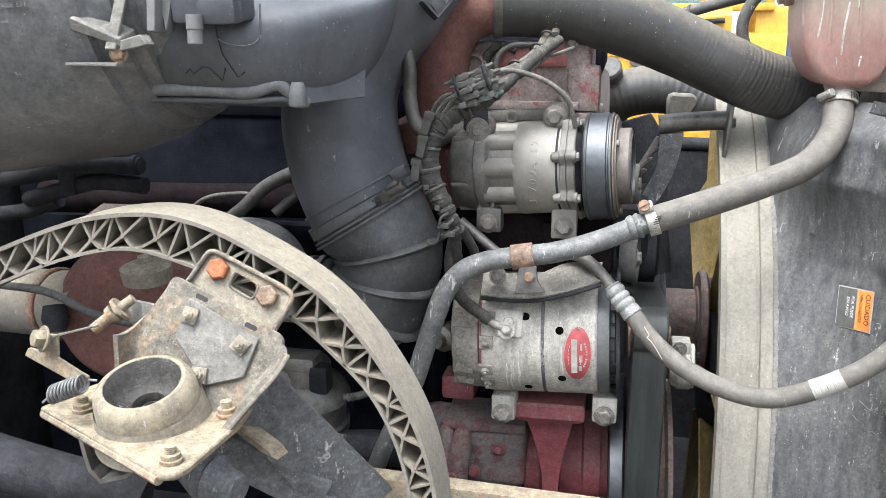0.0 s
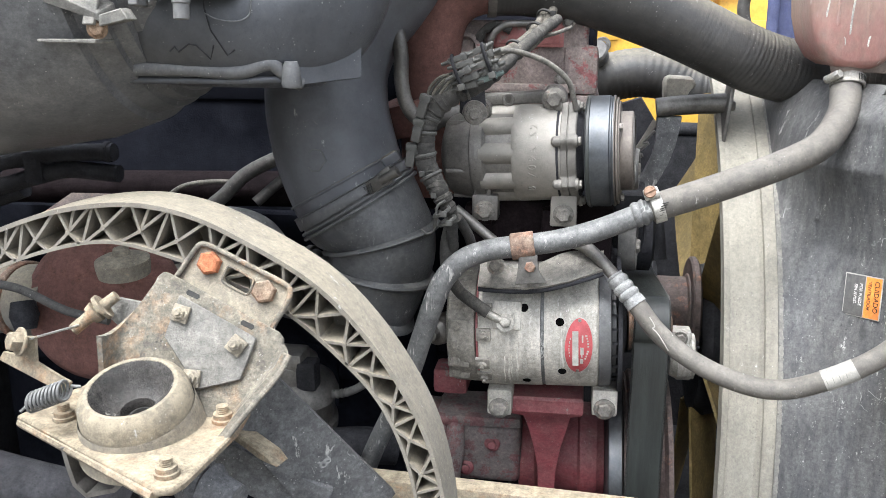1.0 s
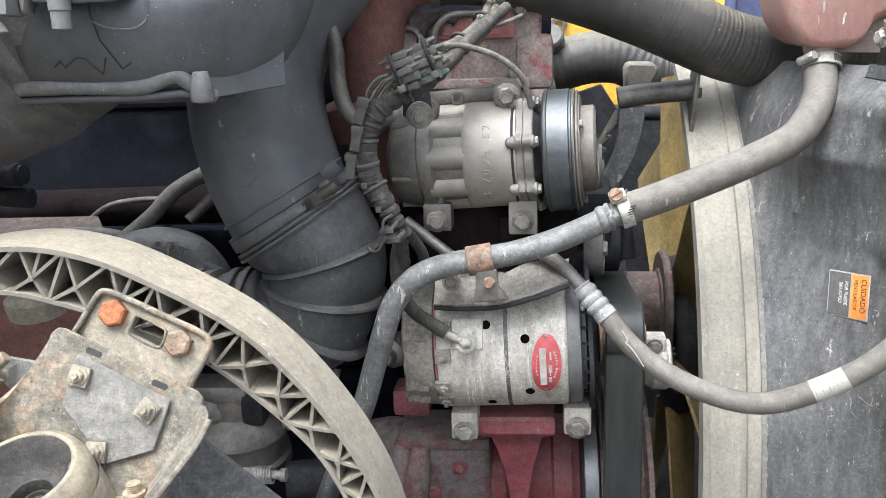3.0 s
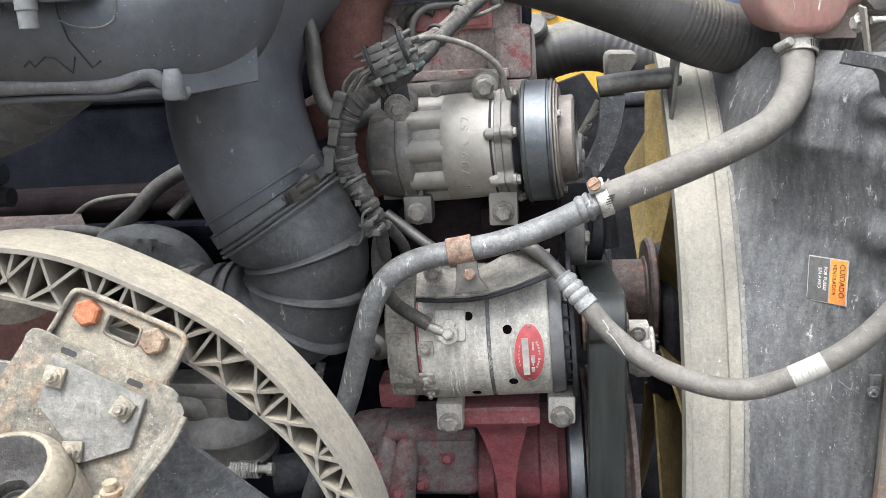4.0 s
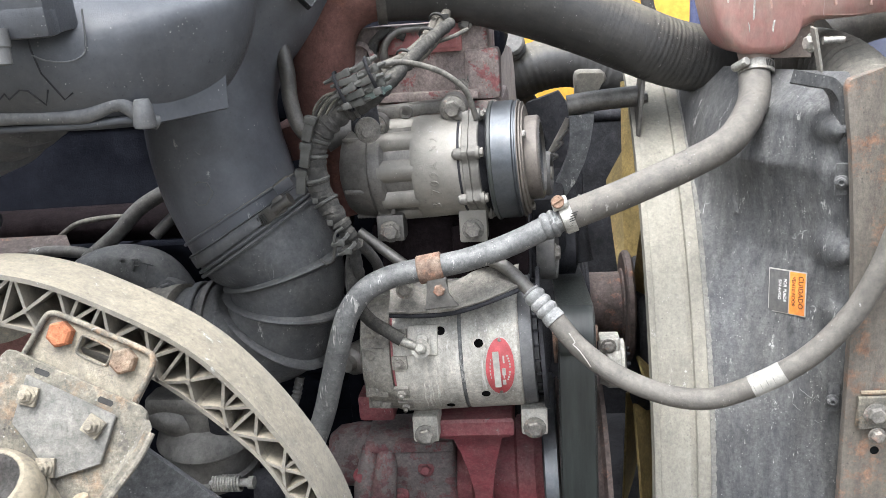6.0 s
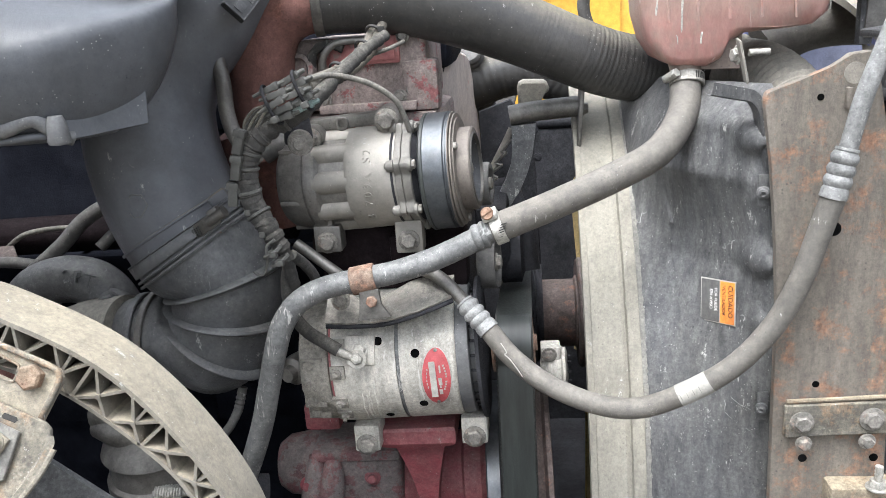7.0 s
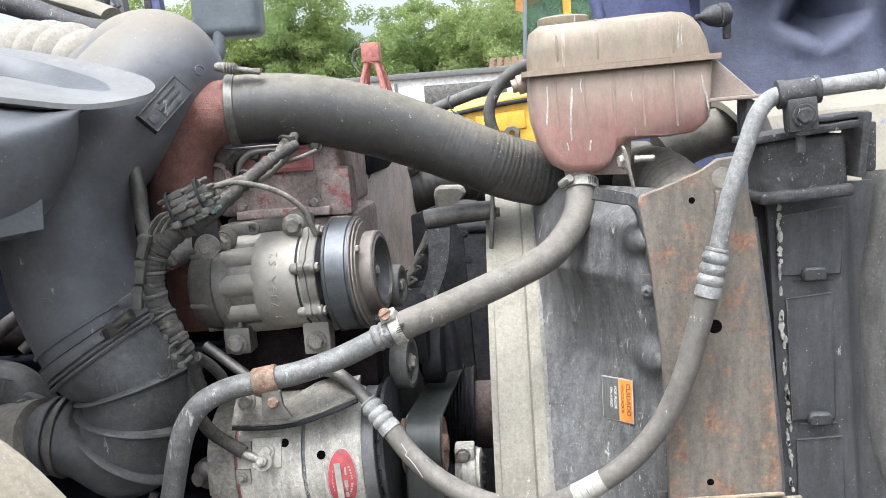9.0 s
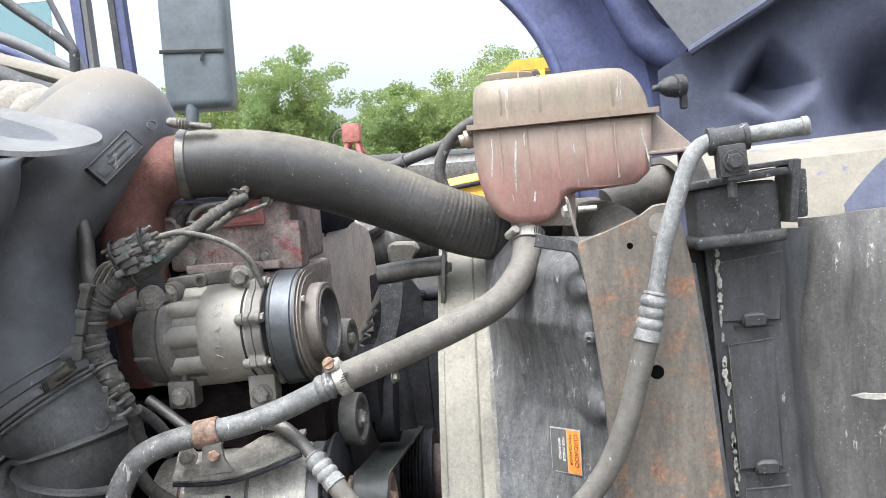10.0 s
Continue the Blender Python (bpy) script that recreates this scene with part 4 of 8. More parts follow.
# thin hoses looping from the tank's far side
thin = thing("overflow_hose", (0.2, 1.36, 1.58), "thin black rubber overflow hose looping from the tank", "hose")
part("hose", tube([(0.25, 1.285, 1.745), (0.215, 1.30, 1.738), (0.185, 1.31, 1.715), (0.170, 1.315, 1.68), (0.178, 1.32, 1.645), (0.20, 1.325, 1.625), (0.235, 1.33, 1.615)], 0.0085, 14), M_RUBBER, thin)
vent = thing("vent_hose", (0.0, 1.5, 1.6), "thin black rubber vent hose with a wire tie", "hose")
part("hose", tube([(0.25, 1.40, 1.735), (0.19, 1.42, 1.724), (0.10, 1.46, 1.70), (0.0, 1.52, 1.665), (-0.12, 1.56, 1.62), (-0.2, 1.58, 1.56)], 0.0095, 14), M_RUBBER, vent)
part("wire_tie", join(ring((0.105, 1.455, 1.7015), (0.9, -0.35, 0.22), 0.009, 0.0115, 0.004), tube([(0.105, 1.445, 1.69), (0.125, 1.44, 1.675), (0.15, 1.44, 1.645), (0.152, 1.44, 1.63)], 0.0014, 6)), M_RUBBER, vent)

# ---- coolant hose, pipe and clamps ----
coolant = thing("coolant_hose", (0.16, 1.1, 1.42), "dusty grey rubber coolant hose from the tank", "hose")
HA = [(0.288, 1.212, 1.592), (0.286, 1.200, 1.572), (0.276, 1.165, 1.538), (0.243, 1.125, 1.503), (0.190, 1.102, 1.479), (0.113, 1.088, 1.450), (0.040, 1.083, 1.424)]
part("hose", tube([(*p, r) for p, r in zip(HA, (0.0185, 0.019, 0.0185, 0.0182, 0.018, 0.018, 0.018))], 0.018, 24, 10), M_HOSE, coolant)
neck_band = hose_clamp(coolant, (0.2875, 1.200, 1.5765), (0.06, 0.45, 0.85), 0.0200, 0.014, (-1, -0.45, 0.2), name="upper_clamp")
for k in range(6):
    t = radians(-62 + 8 * k)
    part("band_slot", box((0.2875 + 0.0213 * math.sin(-t) * 0.98, 1.200 - 0.0213 * math.cos(t) * 0.93, 1.5765 + 0.010 * math.cos(t)), (0.0011, 0.002, 0.008), 0, (-25, 0, 0), 1), M_INK, neck_band)
low_band = part("lower_clamp", ring((0.048, 1.0835, 1.427), (0.94, 0.05, 0.34), 0.018, 0.0206, 0.014, 0.0006, 36), M_ZINC, coolant)
part("screw_housing", box((0.039, 1.074, 1.4455), (0.019, 0.020, 0.009), 0.003, (12, -20, 0), 3), M_ZINC, low_band)
part("slotted_screw", join(lathe((0.037, 1.070, 1.4475), (-0.1, -1, 0.35), [(-0.01, 0.0075), (0.002, 0.0078), (0.005, 0.0078), (0.006, 0.0068)], 20), box((0.0365, 1.0635, 1.4497), (0.013, 0.0012, 0.0016), 0.0003, (0, -35, 0), 1)), M_COPPER, low_band, "copper slotted screw head")
for k in range(6):
    part("band_slot", box((0.0555 - 0.0011 * k, 1.0635 + 0.0006 * abs(k - 2), 1.436 - 0.0032 * k), (0.008, 0.002, 0.0011), 0, (0, -20, 0), 1), M_INK, low_band)
pipe = thing("coolant_pipe", (-0.2, 1.07, 1.05), "scuffed grey painted steel coolant pipe", "pipe")
HP = [(0.052, 1.083, 1.429), (0.010, 1.081, 1.409), (-0.030, 1.077, 1.393), (-0.075, 1.073, 1.380), (-0.116, 1.070, 1.373), (-0.162, 1.063, 1.366), (-0.196, 1.055, 1.352), (-0.219, 1.052, 1.325), (-0.233, 1.052, 1.29), (-0.251, 1.060, 1.235), (-0.275, 1.070, 1.165), (-0.333, 1.10, 1.035), (-0.36, 1.12, 0.95)]
part("tube", tube(HP, 0.0142, 20, 8), M_PIPE, pipe)
part("bead", lathe((0.030, 1.082, 1.4185), (0.94, 0.05, 0.34), [(-0.012, 0.0142), (-0.009, 0.0165), (-0.005, 0.0165), (-0.002, 0.015), (0.001, 0.017), (0.004, 0.017), (0.006, 0.0145)], 24), M_PIPE, pipe)
strap = thing("pipe_strap", (-0.118, 1.07, 1.34), "rusty steel strap holding the coolant pipe", "clamp")
part("band", ring((-0.118, 1.070, 1.3725), (0.97, 0.05, 0.16), 0.0142, 0.0175, 0.030, 0.001), M_RUST, strap)
part("tab", plate([(-0.012, 0.016), (0.012, 0.016), (0.013, -0.004), (0.026, -0.020), (-0.016, -0.022), (-0.012, -0.004)], (-0.110, 1.0555, 1.347), (1, 0, 0.05), (0, 0.1, 1), 0.005, 0.001), M_ALUD, strap, "flared grimy tab")
part("bolt", hexbolt((-0.107, 1.055, 1.349), (0, -1, 0.1), 0.0072, 0.006, False), M_RUST, strap)

# ---- air-conditioning hose ----
ac = thing("air_conditioning_hose", (0.2, 1.03, 1.21), "dusty grey rubber air-conditioning hose with a white tag", "hose")
HB = [(0.030, 1.081, 1.298), (0.057, 1.066, 1.268), (0.097, 1.047, 1.241), (0.150, 1.030, 1.222), (0.202, 1.021, 1.218), (0.256, 1.015, 1.239), (0.308, 1.010, 1.274), (0.348, 1.005, 1.323), (0.372, 1.0, 1.376), (0.387, 0.998, 1.426), (0.400, 0.997, 1.470)]
hb = part("hose", tube(HB, 0.0125, 20, 8), M_HOSE, ac)
TG = smooth_path(HB, 8)
tg = [tuple(p) for p in TG[39:45]]
part("tag", tube(tg, 0.0131, 20, 2, False), M_TAG, hb, "white printed paper tag")
for i, r in ((0, 0.0004), (1, 0.0004), (2, 0.0005), (3, 0.0004)):
    a, b = Vector(tg[i]), Vector(tg[i + 1] if i + 1 < len(tg) else tg[i])
    part("print_bar", box(a + Vector((0, -0.0130, 0.004)), (r, 0.0008, 0.008), 0, (0, -28, 0)), M_LABELGREY, hb)


part("split_crack", tube([(0.0455, 1.0545, 1.2905), (0.0520, 1.0500, 1.2805), (0.0500, 1.0505, 1.2770), (0.0560, 1.0480, 1.2715), (0.0640, 1.0455, 1.2605), (0.0700, 1.0430, 1.2510)], 0.0007, 6, 5), M_TAG, hb, "pale split in the rubber")


def ferrule(at, axis, length, r, name):
    prof = [(0, r * 0.7), (0.0005, r * 0.92), (0.003, r * 0.95), (0.0035, r * 0.86)]
    for i in range(3):
        prof += [(0.005 + length * (i + q) / 3, r * (0.92 + 0.19 * math.sin(math.pi * q) ** 0.8 + 0.015 * i)) for q in (0.0, 0.15, 0.35, 0.5, 0.65, 0.85)]
    prof += [(length + 0.005, r * 0.97), (length + 0.008, r * 1.06), (length + 0.017, r * 1.10), (length + 0.0175, r * 0.9)]
    return part(name, lathe(at, axis, prof, 28), M_OXID, ac, "crimped silvery ferrule")


ferrule((0.0, 1.097, 1.331), (0.030, -0.016, -0.033), 0.032, 0.0128, "crimp_ferrule")
ferrule((0.411, 0.999, 1.518), (-0.011, -0.002, -0.045), 0.036, 0.0128, "crimp_ferrule")
part("inlet_tube", tube([(-0.075, 1.125, 1.368), (-0.045, 1.115, 1.366), (-0.022, 1.108, 1.352), (0.002, 1.096, 1.329)], 0.0085, 16), M_ALUD, ac)
part("rigid_tube", tube([(0.411, 0.999, 1.515), (0.424, 0.999, 1.571), (0.442, 1.0, 1.623), (0.453, 1.004, 1.650), (0.466, 1.010, 1.667), (0.484, 1.014, 1.6745), (0.52, 1.010, 1.678), (0.574, 1.0, 1.682)], 0.0092, 18, 8), M_OXID, ac, "oxidised aluminium tube")
part("end_plug", lathe((0.572, 1.0, 1.682), (0.98, -0.15, 0.06), [(0, 0.0105), (0.006, 0.0105), (0.008, 0.008)], 18), M_OXID, ac)
clampb = thing("tube_clamp", (0.497, 1.0, 1.62), "black steel tube clamp with a bolt", "clamp")
part("sleeve", join(lathe((0.478, 1.0135, 1.6735), (0.98, -0.06, 0.08), [(0, 0.010), (0.0005, 0.0150), (0.008, 0.0150), (0.0085, 0.0135), (0.036, 0.0135), (0.0365, 0.0145), (0.042, 0.0145), (0.0425, 0.010)], 24)), M_BLOCKRUB, clampb)
part("body", box((0.500, 1.008, 1.652), (0.030, 0.022, 0.034), 0.003, (0, -4, 0)), M_BLOCKRUB, clampb)
part("bolt", hexbolt((0.500, 0.996, 1.651), (0, -1, 0), 0.009, 0.006), M_BLOCKRUB, clampb)
part("stem", join(lathe((0.500, 1.008, 1.637), (0, 0, -1), [(0, 0.010), (0.006, 0.010), (0.0065, 0.005), (0.024, 0.005)], 14)), M_BLOCKRUB, clampb)

# ---- charge-air hose and its elbow ----
charge = thing("charge_air_hose", (0.05, 1.29, 1.58), "large black silicone charge-air hose, scuffed and dusty", "hose")
HC = [(-0.188, 1.252, 1.7075, 0.0475), (-0.141, 1.260, 1.708, 0.048), (-0.071, 1.270, 1.700, 0.0485), (0.005, 1.285, 1.679, 0.0485), (0.083, 1.300, 1.648, 0.047), (0.150, 1.310, 1.617, 0.046), (0.205, 1.325, 1.594, 0.046), (0.260, 1.340, 1.581, 0.046), (0.32, 1.362, 1.577, 0.046), (0.40, 1.40, 1.575, 0.046)]
part("hose", tube(HC, 0.048, 40, 44, True, lambda s: 0.00016 * (math.sin(s * 900) + 0.7 * math.sin(s * 610)) * max(0, min(1, (s - 0.26) / 0.16)) + 0.00008 * math.sin(s * 980)), M_BIGHOSE, charge)
part("band_clamp", ring((-0.183, 1.253, 1.7078), (0.98, 0.15, 0.0), 0.047, 0.0498, 0.013, 0.001, 44), M_ALUD, charge)
part("t_bolt", join(lathe((-0.190, 1.213, 1.766), (0.97, 0.12, -0.18), [(0, 0.0045), (0.004, 0.0065), (0.008, 0.0065), (0.009, 0.0075), (0.012, 0.0075)] + [(0.012 + 0.002 * k, 0.0085 if k % 2 else 0.0068) for k in range(9)] + [(0.031, 0.004), (0.06, 0.004)], 16), box((-0.145, 1.222, 1.7575), (0.03, 0.012, 0.006), 0.002)), M_BOLT, charge, "silvery T-bolt with a spring")
elbow = thing("intake_elbow", (-0.28, 1.27, 1.45), "rust-brown cast pipe elbow under the charge hose", "pipe")
part("elbow_pipe", tube([(-0.17, 1.254, 1.7075), (-0.205, 1.250, 1.705), (-0.238, 1.250, 1.690), (-0.261, 1.252, 1.660), (-0.272, 1.258, 1.615), (-0.276, 1.268, 1.56), (-0.278, 1.285, 1.49), (-0.280, 1.30, 1.40)], 0.0445, 32, 8), M_RUSTPIPE, elbow)
part("elbow_flange", tube([(-0.30, 1.28, 1.545), (-0.285, 1.285, 1.50)], 0.062, 28, 2), M_RUSTPIPE, elbow)
far_hose = thing("return_air_hose", (0.2, 1.6, 1.5), "dark ribbed rubber hose on the far side of the engine", "hose")
part("hose", tube([(-0.20, 1.98, 1.440), (-0.11, 1.97, 1.490), (-0.03, 1.96, 1.525), (0.05, 1.96, 1.548), (0.12, 1.96, 1.546), (0.18, 1.96, 1.520), (0.24, 1.96, 1.515), (0.34, 1.92, 1.53)], 0.054, 36, 24, True, lambda s: 0.0006 * math.sin(s * 420)), M_BIGHOSE, far_hose)
outlet = thing("cooler_outlet_hose", (0.42, 1.3, 1.55), "pale ribbed hose and elbow under the tank", "hose")
part("hose", tube([(0.36, 1.40, 1.55), (0.385, 1.32, 1.575), (0.41, 1.26, 1.565), (0.425, 1.20, 1.53), (0.43, 1.15, 1.47)], 0.040, 32, 44, True, lambda s: 0.0022 * math.sin(s * 640)), M_INLET, outlet)
part("elbow", tube([(0.42, 1.36, 1.60), (0.48, 1.37, 1.625), (0.55, 1.38, 1.63), (0.63, 1.40, 1.62)], 0.034, 24), M_HOSE, outlet)

# ---- air intake duct and bellows ----
duct = thing("intake_duct", (-0.36, 1.15, 1.43), "black plastic air intake duct with a domed top elbow", "duct")
DA = [(-0.3610, 1.1630, 1.4020, 0.0840), (-0.3730, 1.1640, 1.4220, 0.0850), (-0.3930, 1.1680, 1.4760, 0.0869), (-0.4050, 1.1720, 1.5380, 0.0862), (-0.4020, 1.1820, 1.5990, 0.0847), (-0.3740, 1.2010, 1.6650, 0.0850), (-0.3220, 1.2380, 1.7280, 0.0900), (-0.2920, 1.2680, 1.7620, 0.0905), (-0.3300, 1.2950, 1.7720, 0.0860), (-0.3850, 1.3250, 1.7680, 0.0680), (-0.4400, 1.3520, 1.7680, 0.0540)]
part("duct_body", tube(DA, 0.08, 44, 14), M_DUCT, duct)
part("shoulder_lip", ring((-0.3790, 1.1645, 1.4340), (0.49, -0.02, -0.87), 0.080, 0.0885, 0.004, 0.001, 56), M_DUCT, duct)
part("clamp_stop", box((-0.3000, 1.1060, 1.4750), (0.024, 0.014, 0.013), 0.003, (0, -30, 22)), M_DUCT, duct)
part("corrugated_hose", tube([(-0.420, 1.350, 1.778), (-0.49, 1.385, 1.802), (-0.60, 1.43, 1.815), (-0.76, 1.50, 1.80)], 0.056, 32, 16, True, lambda s: 0.011 * abs(math.sin(s * 70)) ** 0.7), M_INLET, duct, "dusty corrugated hose")
PLN = Vector((0.62, -0.72, 0.22)).normalized()
PLU = Vector((0.035, 0.0455, 0.0493)).normalized()
PLC = Vector((-0.2455, 1.1670, 1.7195)) - PLN * 0.002
pm = plane_pose(PLC, PLU, PLN.cross(PLU))
pb = box((0, 0, 0), (0.078, 0.033, 0.012), 0.002)
pb.transform(pm)
emb = part("embossed_plate", pb, M_SIDE, duct, "raised maker's plate with moulded marks")
for a, b, w, h in ((0.0, 0.0148, 0.076, 0.0016), (0.0, -0.0148, 0.076, 0.0016), (0.0375, 0, 0.0016, 0.030), (-0.0375, 0, 0.0016, 0.030), (0.010, 0.008, 0.034, 0.0035), (0.006, 0.0, 0.040, 0.005), (0.004, -0.0085, 0.036, 0.006), (-0.027, -0.002, 0.012, 0.012)):
    q = box((a, b, 0.0063), (w, h, 0.0016), 0.0004)
    q.transform(pm)
    part("moulded_bar", q, M_SIDE, emb)
part("round_mark", ring(Vector((-0.2100, 1.2090, 1.7625)), PLN, 0.006, 0.0072, 0.004, 0.0004, 24), M_DUCT, duct)
DPATH = smooth_path(DA, 14)


def on_duct(x, z, lift=0.0):
    """The point of the duct's near side at x and z."""
    y = 1.03
    while y < 1.2 and min((Vector((x, y, z)) - Vector(p[:3])).length - p[3] for p in DPATH) > lift:
        y += 0.0004
    return (x, y, z)


part("moulded_outline", tube([on_duct(x, z, 0.0003) for x, z in [(-0.404, 1.484), (-0.399, 1.488), (-0.387, 1.487), (-0.381, 1.474), (-0.391, 1.46), (-0.401, 1.459), (-0.406, 1.464)]], 0.0010, 6, 1), M_RIM, duct, "thin pale moulded outline")

bellows = thing("bellows_elbow", (-0.37, 1.13, 1.22), "black ribbed rubber elbow clamped under the duct", "hose")
# elbow stations: the inner and the outer end of each cross-section, and its place across the truck
ELBOW = [(-0.4500, 1.3770, -0.2960, 1.4660, 1.1640), (-0.4340, 1.3480, -0.2800, 1.4430, 1.1640), (-0.4200, 1.3360, -0.2640, 1.4090, 1.1640), (-0.4060, 1.3320, -0.2490, 1.3720, 1.1640), (-0.4070, 1.3250, -0.2470, 1.3290, 1.1650),
         (-0.4090, 1.3180, -0.2570, 1.2880, 1.1660), (-0.4160, 1.3100, -0.2910, 1.2140, 1.1700), (-0.4210, 1.3110, -0.3600, 1.1800, 1.1710), (-0.4310, 1.3270, -0.4410, 1.2130, 1.1730), (-0.4690, 1.3230, -0.4790, 1.2200, 1.1780), (-0.5060, 1.3180, -0.5170, 1.2170, 1.1840)]
EP = smooth_path(ELBOW, 8)


def elbow_ring(i, lift=0.0, n=52):
    """The elbow's cross-section at a fine station, grown by lift."""
    k = int(max(0, min(len(EP) - 2, math.floor(i))))
    q = EP[k] + (EP[k + 1] - EP[k]) * (i - k)
    a, b = Vector((q[0], q[4], q[1])), Vector((q[2], q[4], q[3]))
    e, r, c = (b - a).normalized(), (b - a).length / 2 + lift, (a + b) / 2
    return [tuple(c + e * (math.cos(t) * r) + Vector((0, 1, 0)) * (math.sin(t) * r)) for t in (2 * math.pi * m / n for m in range(n))]


part("elbow_body", loft([elbow_ring(i, -0.003) for i in range(len(EP))], True, True), M_BELLOW, bellows)
for mid_i, wide, high in ((24.0, 1.5, 0.0075), (40.0, 1.3, 0.0080), (48.0, 0.9, 0.0085)):
    part("moulded_rib", loft([elbow_ring(mid_i + wide * d, -0.004 + (high + 0.004) * h) for d, h in ((-1.0, 0.0), (-0.72, 0.45), (-0.4, 0.85), (0.0, 1.0), (0.4, 0.85), (0.72, 0.45), (1.0, 0.0))], True), M_BELLOW, bellows)
part("clamp_band", loft([elbow_ring(i, h) for i, h in ((0.6, -0.003), (0.6, 0.0012), (0.9, 0.0020), (4.1, 0.0020), (4.4, 0.0012), (4.4, -0.003))], True), M_BLACK, bellows, "broad worn clamp band")
for i0, i1, h in ((0.0, 0.45, 0.0028), (5.3, 6.3, 0.0030), (6.9, 8.2, 0.0042)):
    part("moulded_lip", loft([elbow_ring(i, d) for i, d in ((i0, -0.004), (i0, h * 0.7), ((i0 + i1) / 2, h), (i1, h * 0.7), (i1, -0.004))], True), M_BELLOW, bellows)
CX = Vector((0.853, 0.0, 0.522))
CC = Vector((-0.3170, 1.0860, 1.4420))
part("clamp_screw", join(box(CC + CX * 0.008, (0.036, 0.006, 0.017), 0.002, (0, -31.5, -4)), lathe(CC + CX * 0.012 + Vector((0, -0.006, 0.001)), (0.853, -0.06, 0.522), [(0, 0.0062), (0.020, 0.0062), (0.0205, 0.0078), (0.027, 0.0078), (0.0275, 0.005)], 16), box(CC + CX * 0.022 + Vector((0, 0.0, 0.004)), (0.016, 0.012, 0.018), 0.003, (0, -31.5, 0))), M_ALUD, bellows, "dull worm screw housing")
for k in range(7):
    part("band_slot", box(CC - CX * (0.004 + 0.0034 * k) + Vector((0, -0.0022 + 0.0006 * k, -0.001)), (0.0015, 0.004, 0.012), 0.0003, (0, -31.5 + 12, 0), 1), M_INK, bellows)
for i in (66.5, 70.5):
    part("neck_clamp", loft([elbow_ring(q, h) for q, h in ((i - 1.2, -0.004), (i - 1.2, 0.0012), (i - 0.9, 0.0028), (i + 0.9, 0.0028), (i + 1.2, 0.0012), (i + 1.2, -0.004))], True), M_BELLOW if i > 68 else M_ALUD, bellows, "dull band clamp")
inlet = thing("compressor_inlet_pipe", (-0.55, 1.19, 1.25), "dusty cast inlet pipe with a moulded black elbow", "pipe")
part("pipe_body", tube([(-0.480, 1.168, 1.275), (-0.53, 1.18, 1.268), (-0.59, 1.19, 1.250), (-0.67, 1.205, 1.235)], 0.0525, 36), M_INLET, inlet, "dust-covered cast pipe")
el = part("black_elbow", tube([(-0.508, 1.215, 1.262, 0.034), (-0.518, 1.215, 1.300, 0.035), (-0.545, 1.218, 1.331, 0.035), (-0.593, 1.22, 1.340, 0.0345), (-0.643, 1.22, 1.324, 0.034), (-0.676, 1.222, 1.280, 0.034), (-0.69, 1.225, 1.22, 0.034)], 0.034, 32), M_BELLOW, inlet, "black moulded elbow with raised letters")
for ch, dx, dz, lean in (("S", -0.0195, 0.0, 0.10), ("F", 0.0, 0.0, -0.14), ("T", 0.0185, -0.0055, -0.42)):
    lettering("lettering", ch, 0.026, plane_pose((-0.553 + dx, 1.1845 - 0.25 * dx, 1.3525 + dz), (math.cos(lean), 0.42 * math.cos(lean), math.sin(lean)), (-math.sin(lean) * 0.9, 0.38, 0.92 * math.cos(lean))), M_BELLOW, el, 0.0035)
part("ear_bolt", join(hexbolt((-0.508, 1.178, 1.318), (0.3, -1, 0.2), 0.011, 0.009), box((-0.505, 1.19, 1.312), (0.03, 0.02, 0.036), 0.006, (0, 25, 0))), M_BELLOW, inlet)

# ---- air cleaner scoop ----
scoop = thing("air_scoop", (-0.45, 0.95, 1.585), "scratched black plastic air scoop with a pale grey rim", "air duct")
RIM = [(-0.62, 0.86, 1.785), (-0.46, 0.90, 1.748), (-0.34, 0.945, 1.7315), (-0.256, 0.980, 1.7175), (-0.210, 1.040, 1.7270), (-0.225, 1.082, 1.746), (-0.29, 1.115, 1.768), (-0.40, 1.135, 1.797), (-0.62, 1.15, 1.84)]
BULGE = [(-0.62, 0.80, 1.655), (-0.47, 0.80, 1.650), (-0.385, 0.81, 1.646), (-0.312, 0.865, 1.668), (-0.260, 0.958, 1.692), (-0.300, 1.015, 1.695), (-0.36, 1.05, 1.70), (-0.42, 1.09, 1.70), (-0.62, 1.13, 1.70)]
FOOT = [(-0.62, 0.83, 1.598), (-0.49, 0.83, 1.597), (-0.40, 0.842, 1.594), (-0.345, 0.868, 1.592), (-0.318, 0.93, 1.590), (-0.338, 0.99, 1.590), (-0.37, 1.04, 1.59), (-0.40, 1.09, 1.59), (-0.62, 1.11, 1.595)]
rr = [smooth_path(r, 8) for r in (RIM, BULGE, FOOT)]
rows = []
for k in range(25):
    t = k / 24
    row = []
    for a, b, c in zip(*rr):
        a, b, c = np.array([-0.62 + (a[0] + 0.62) * 0.88, 1.0 + (a[1] - 1.0) * 0.86, a[2] - 0.003]), np.array(b[:3]), np.array(c[:3])
        if t < 0.4:
            w = t / 0.4
            h = 1 - (1 - w) ** 1.45
            p = c + (b - c) * h
            p[2] = c[2] + (b[2] - c[2]) * (0.55 * w + 0.45 * w * w)
        else:
            w = (t - 0.4) / 0.6
            p = b + (a - b) * w ** 2.9
            p[2] = b[2] + (a[2] - b[2]) * w
        row.append(tuple(p))
    rows.append(row[:])
rows.reverse()
part("scoop_wall", loft(rows), M_SCOOP, scoop, sharp=60)
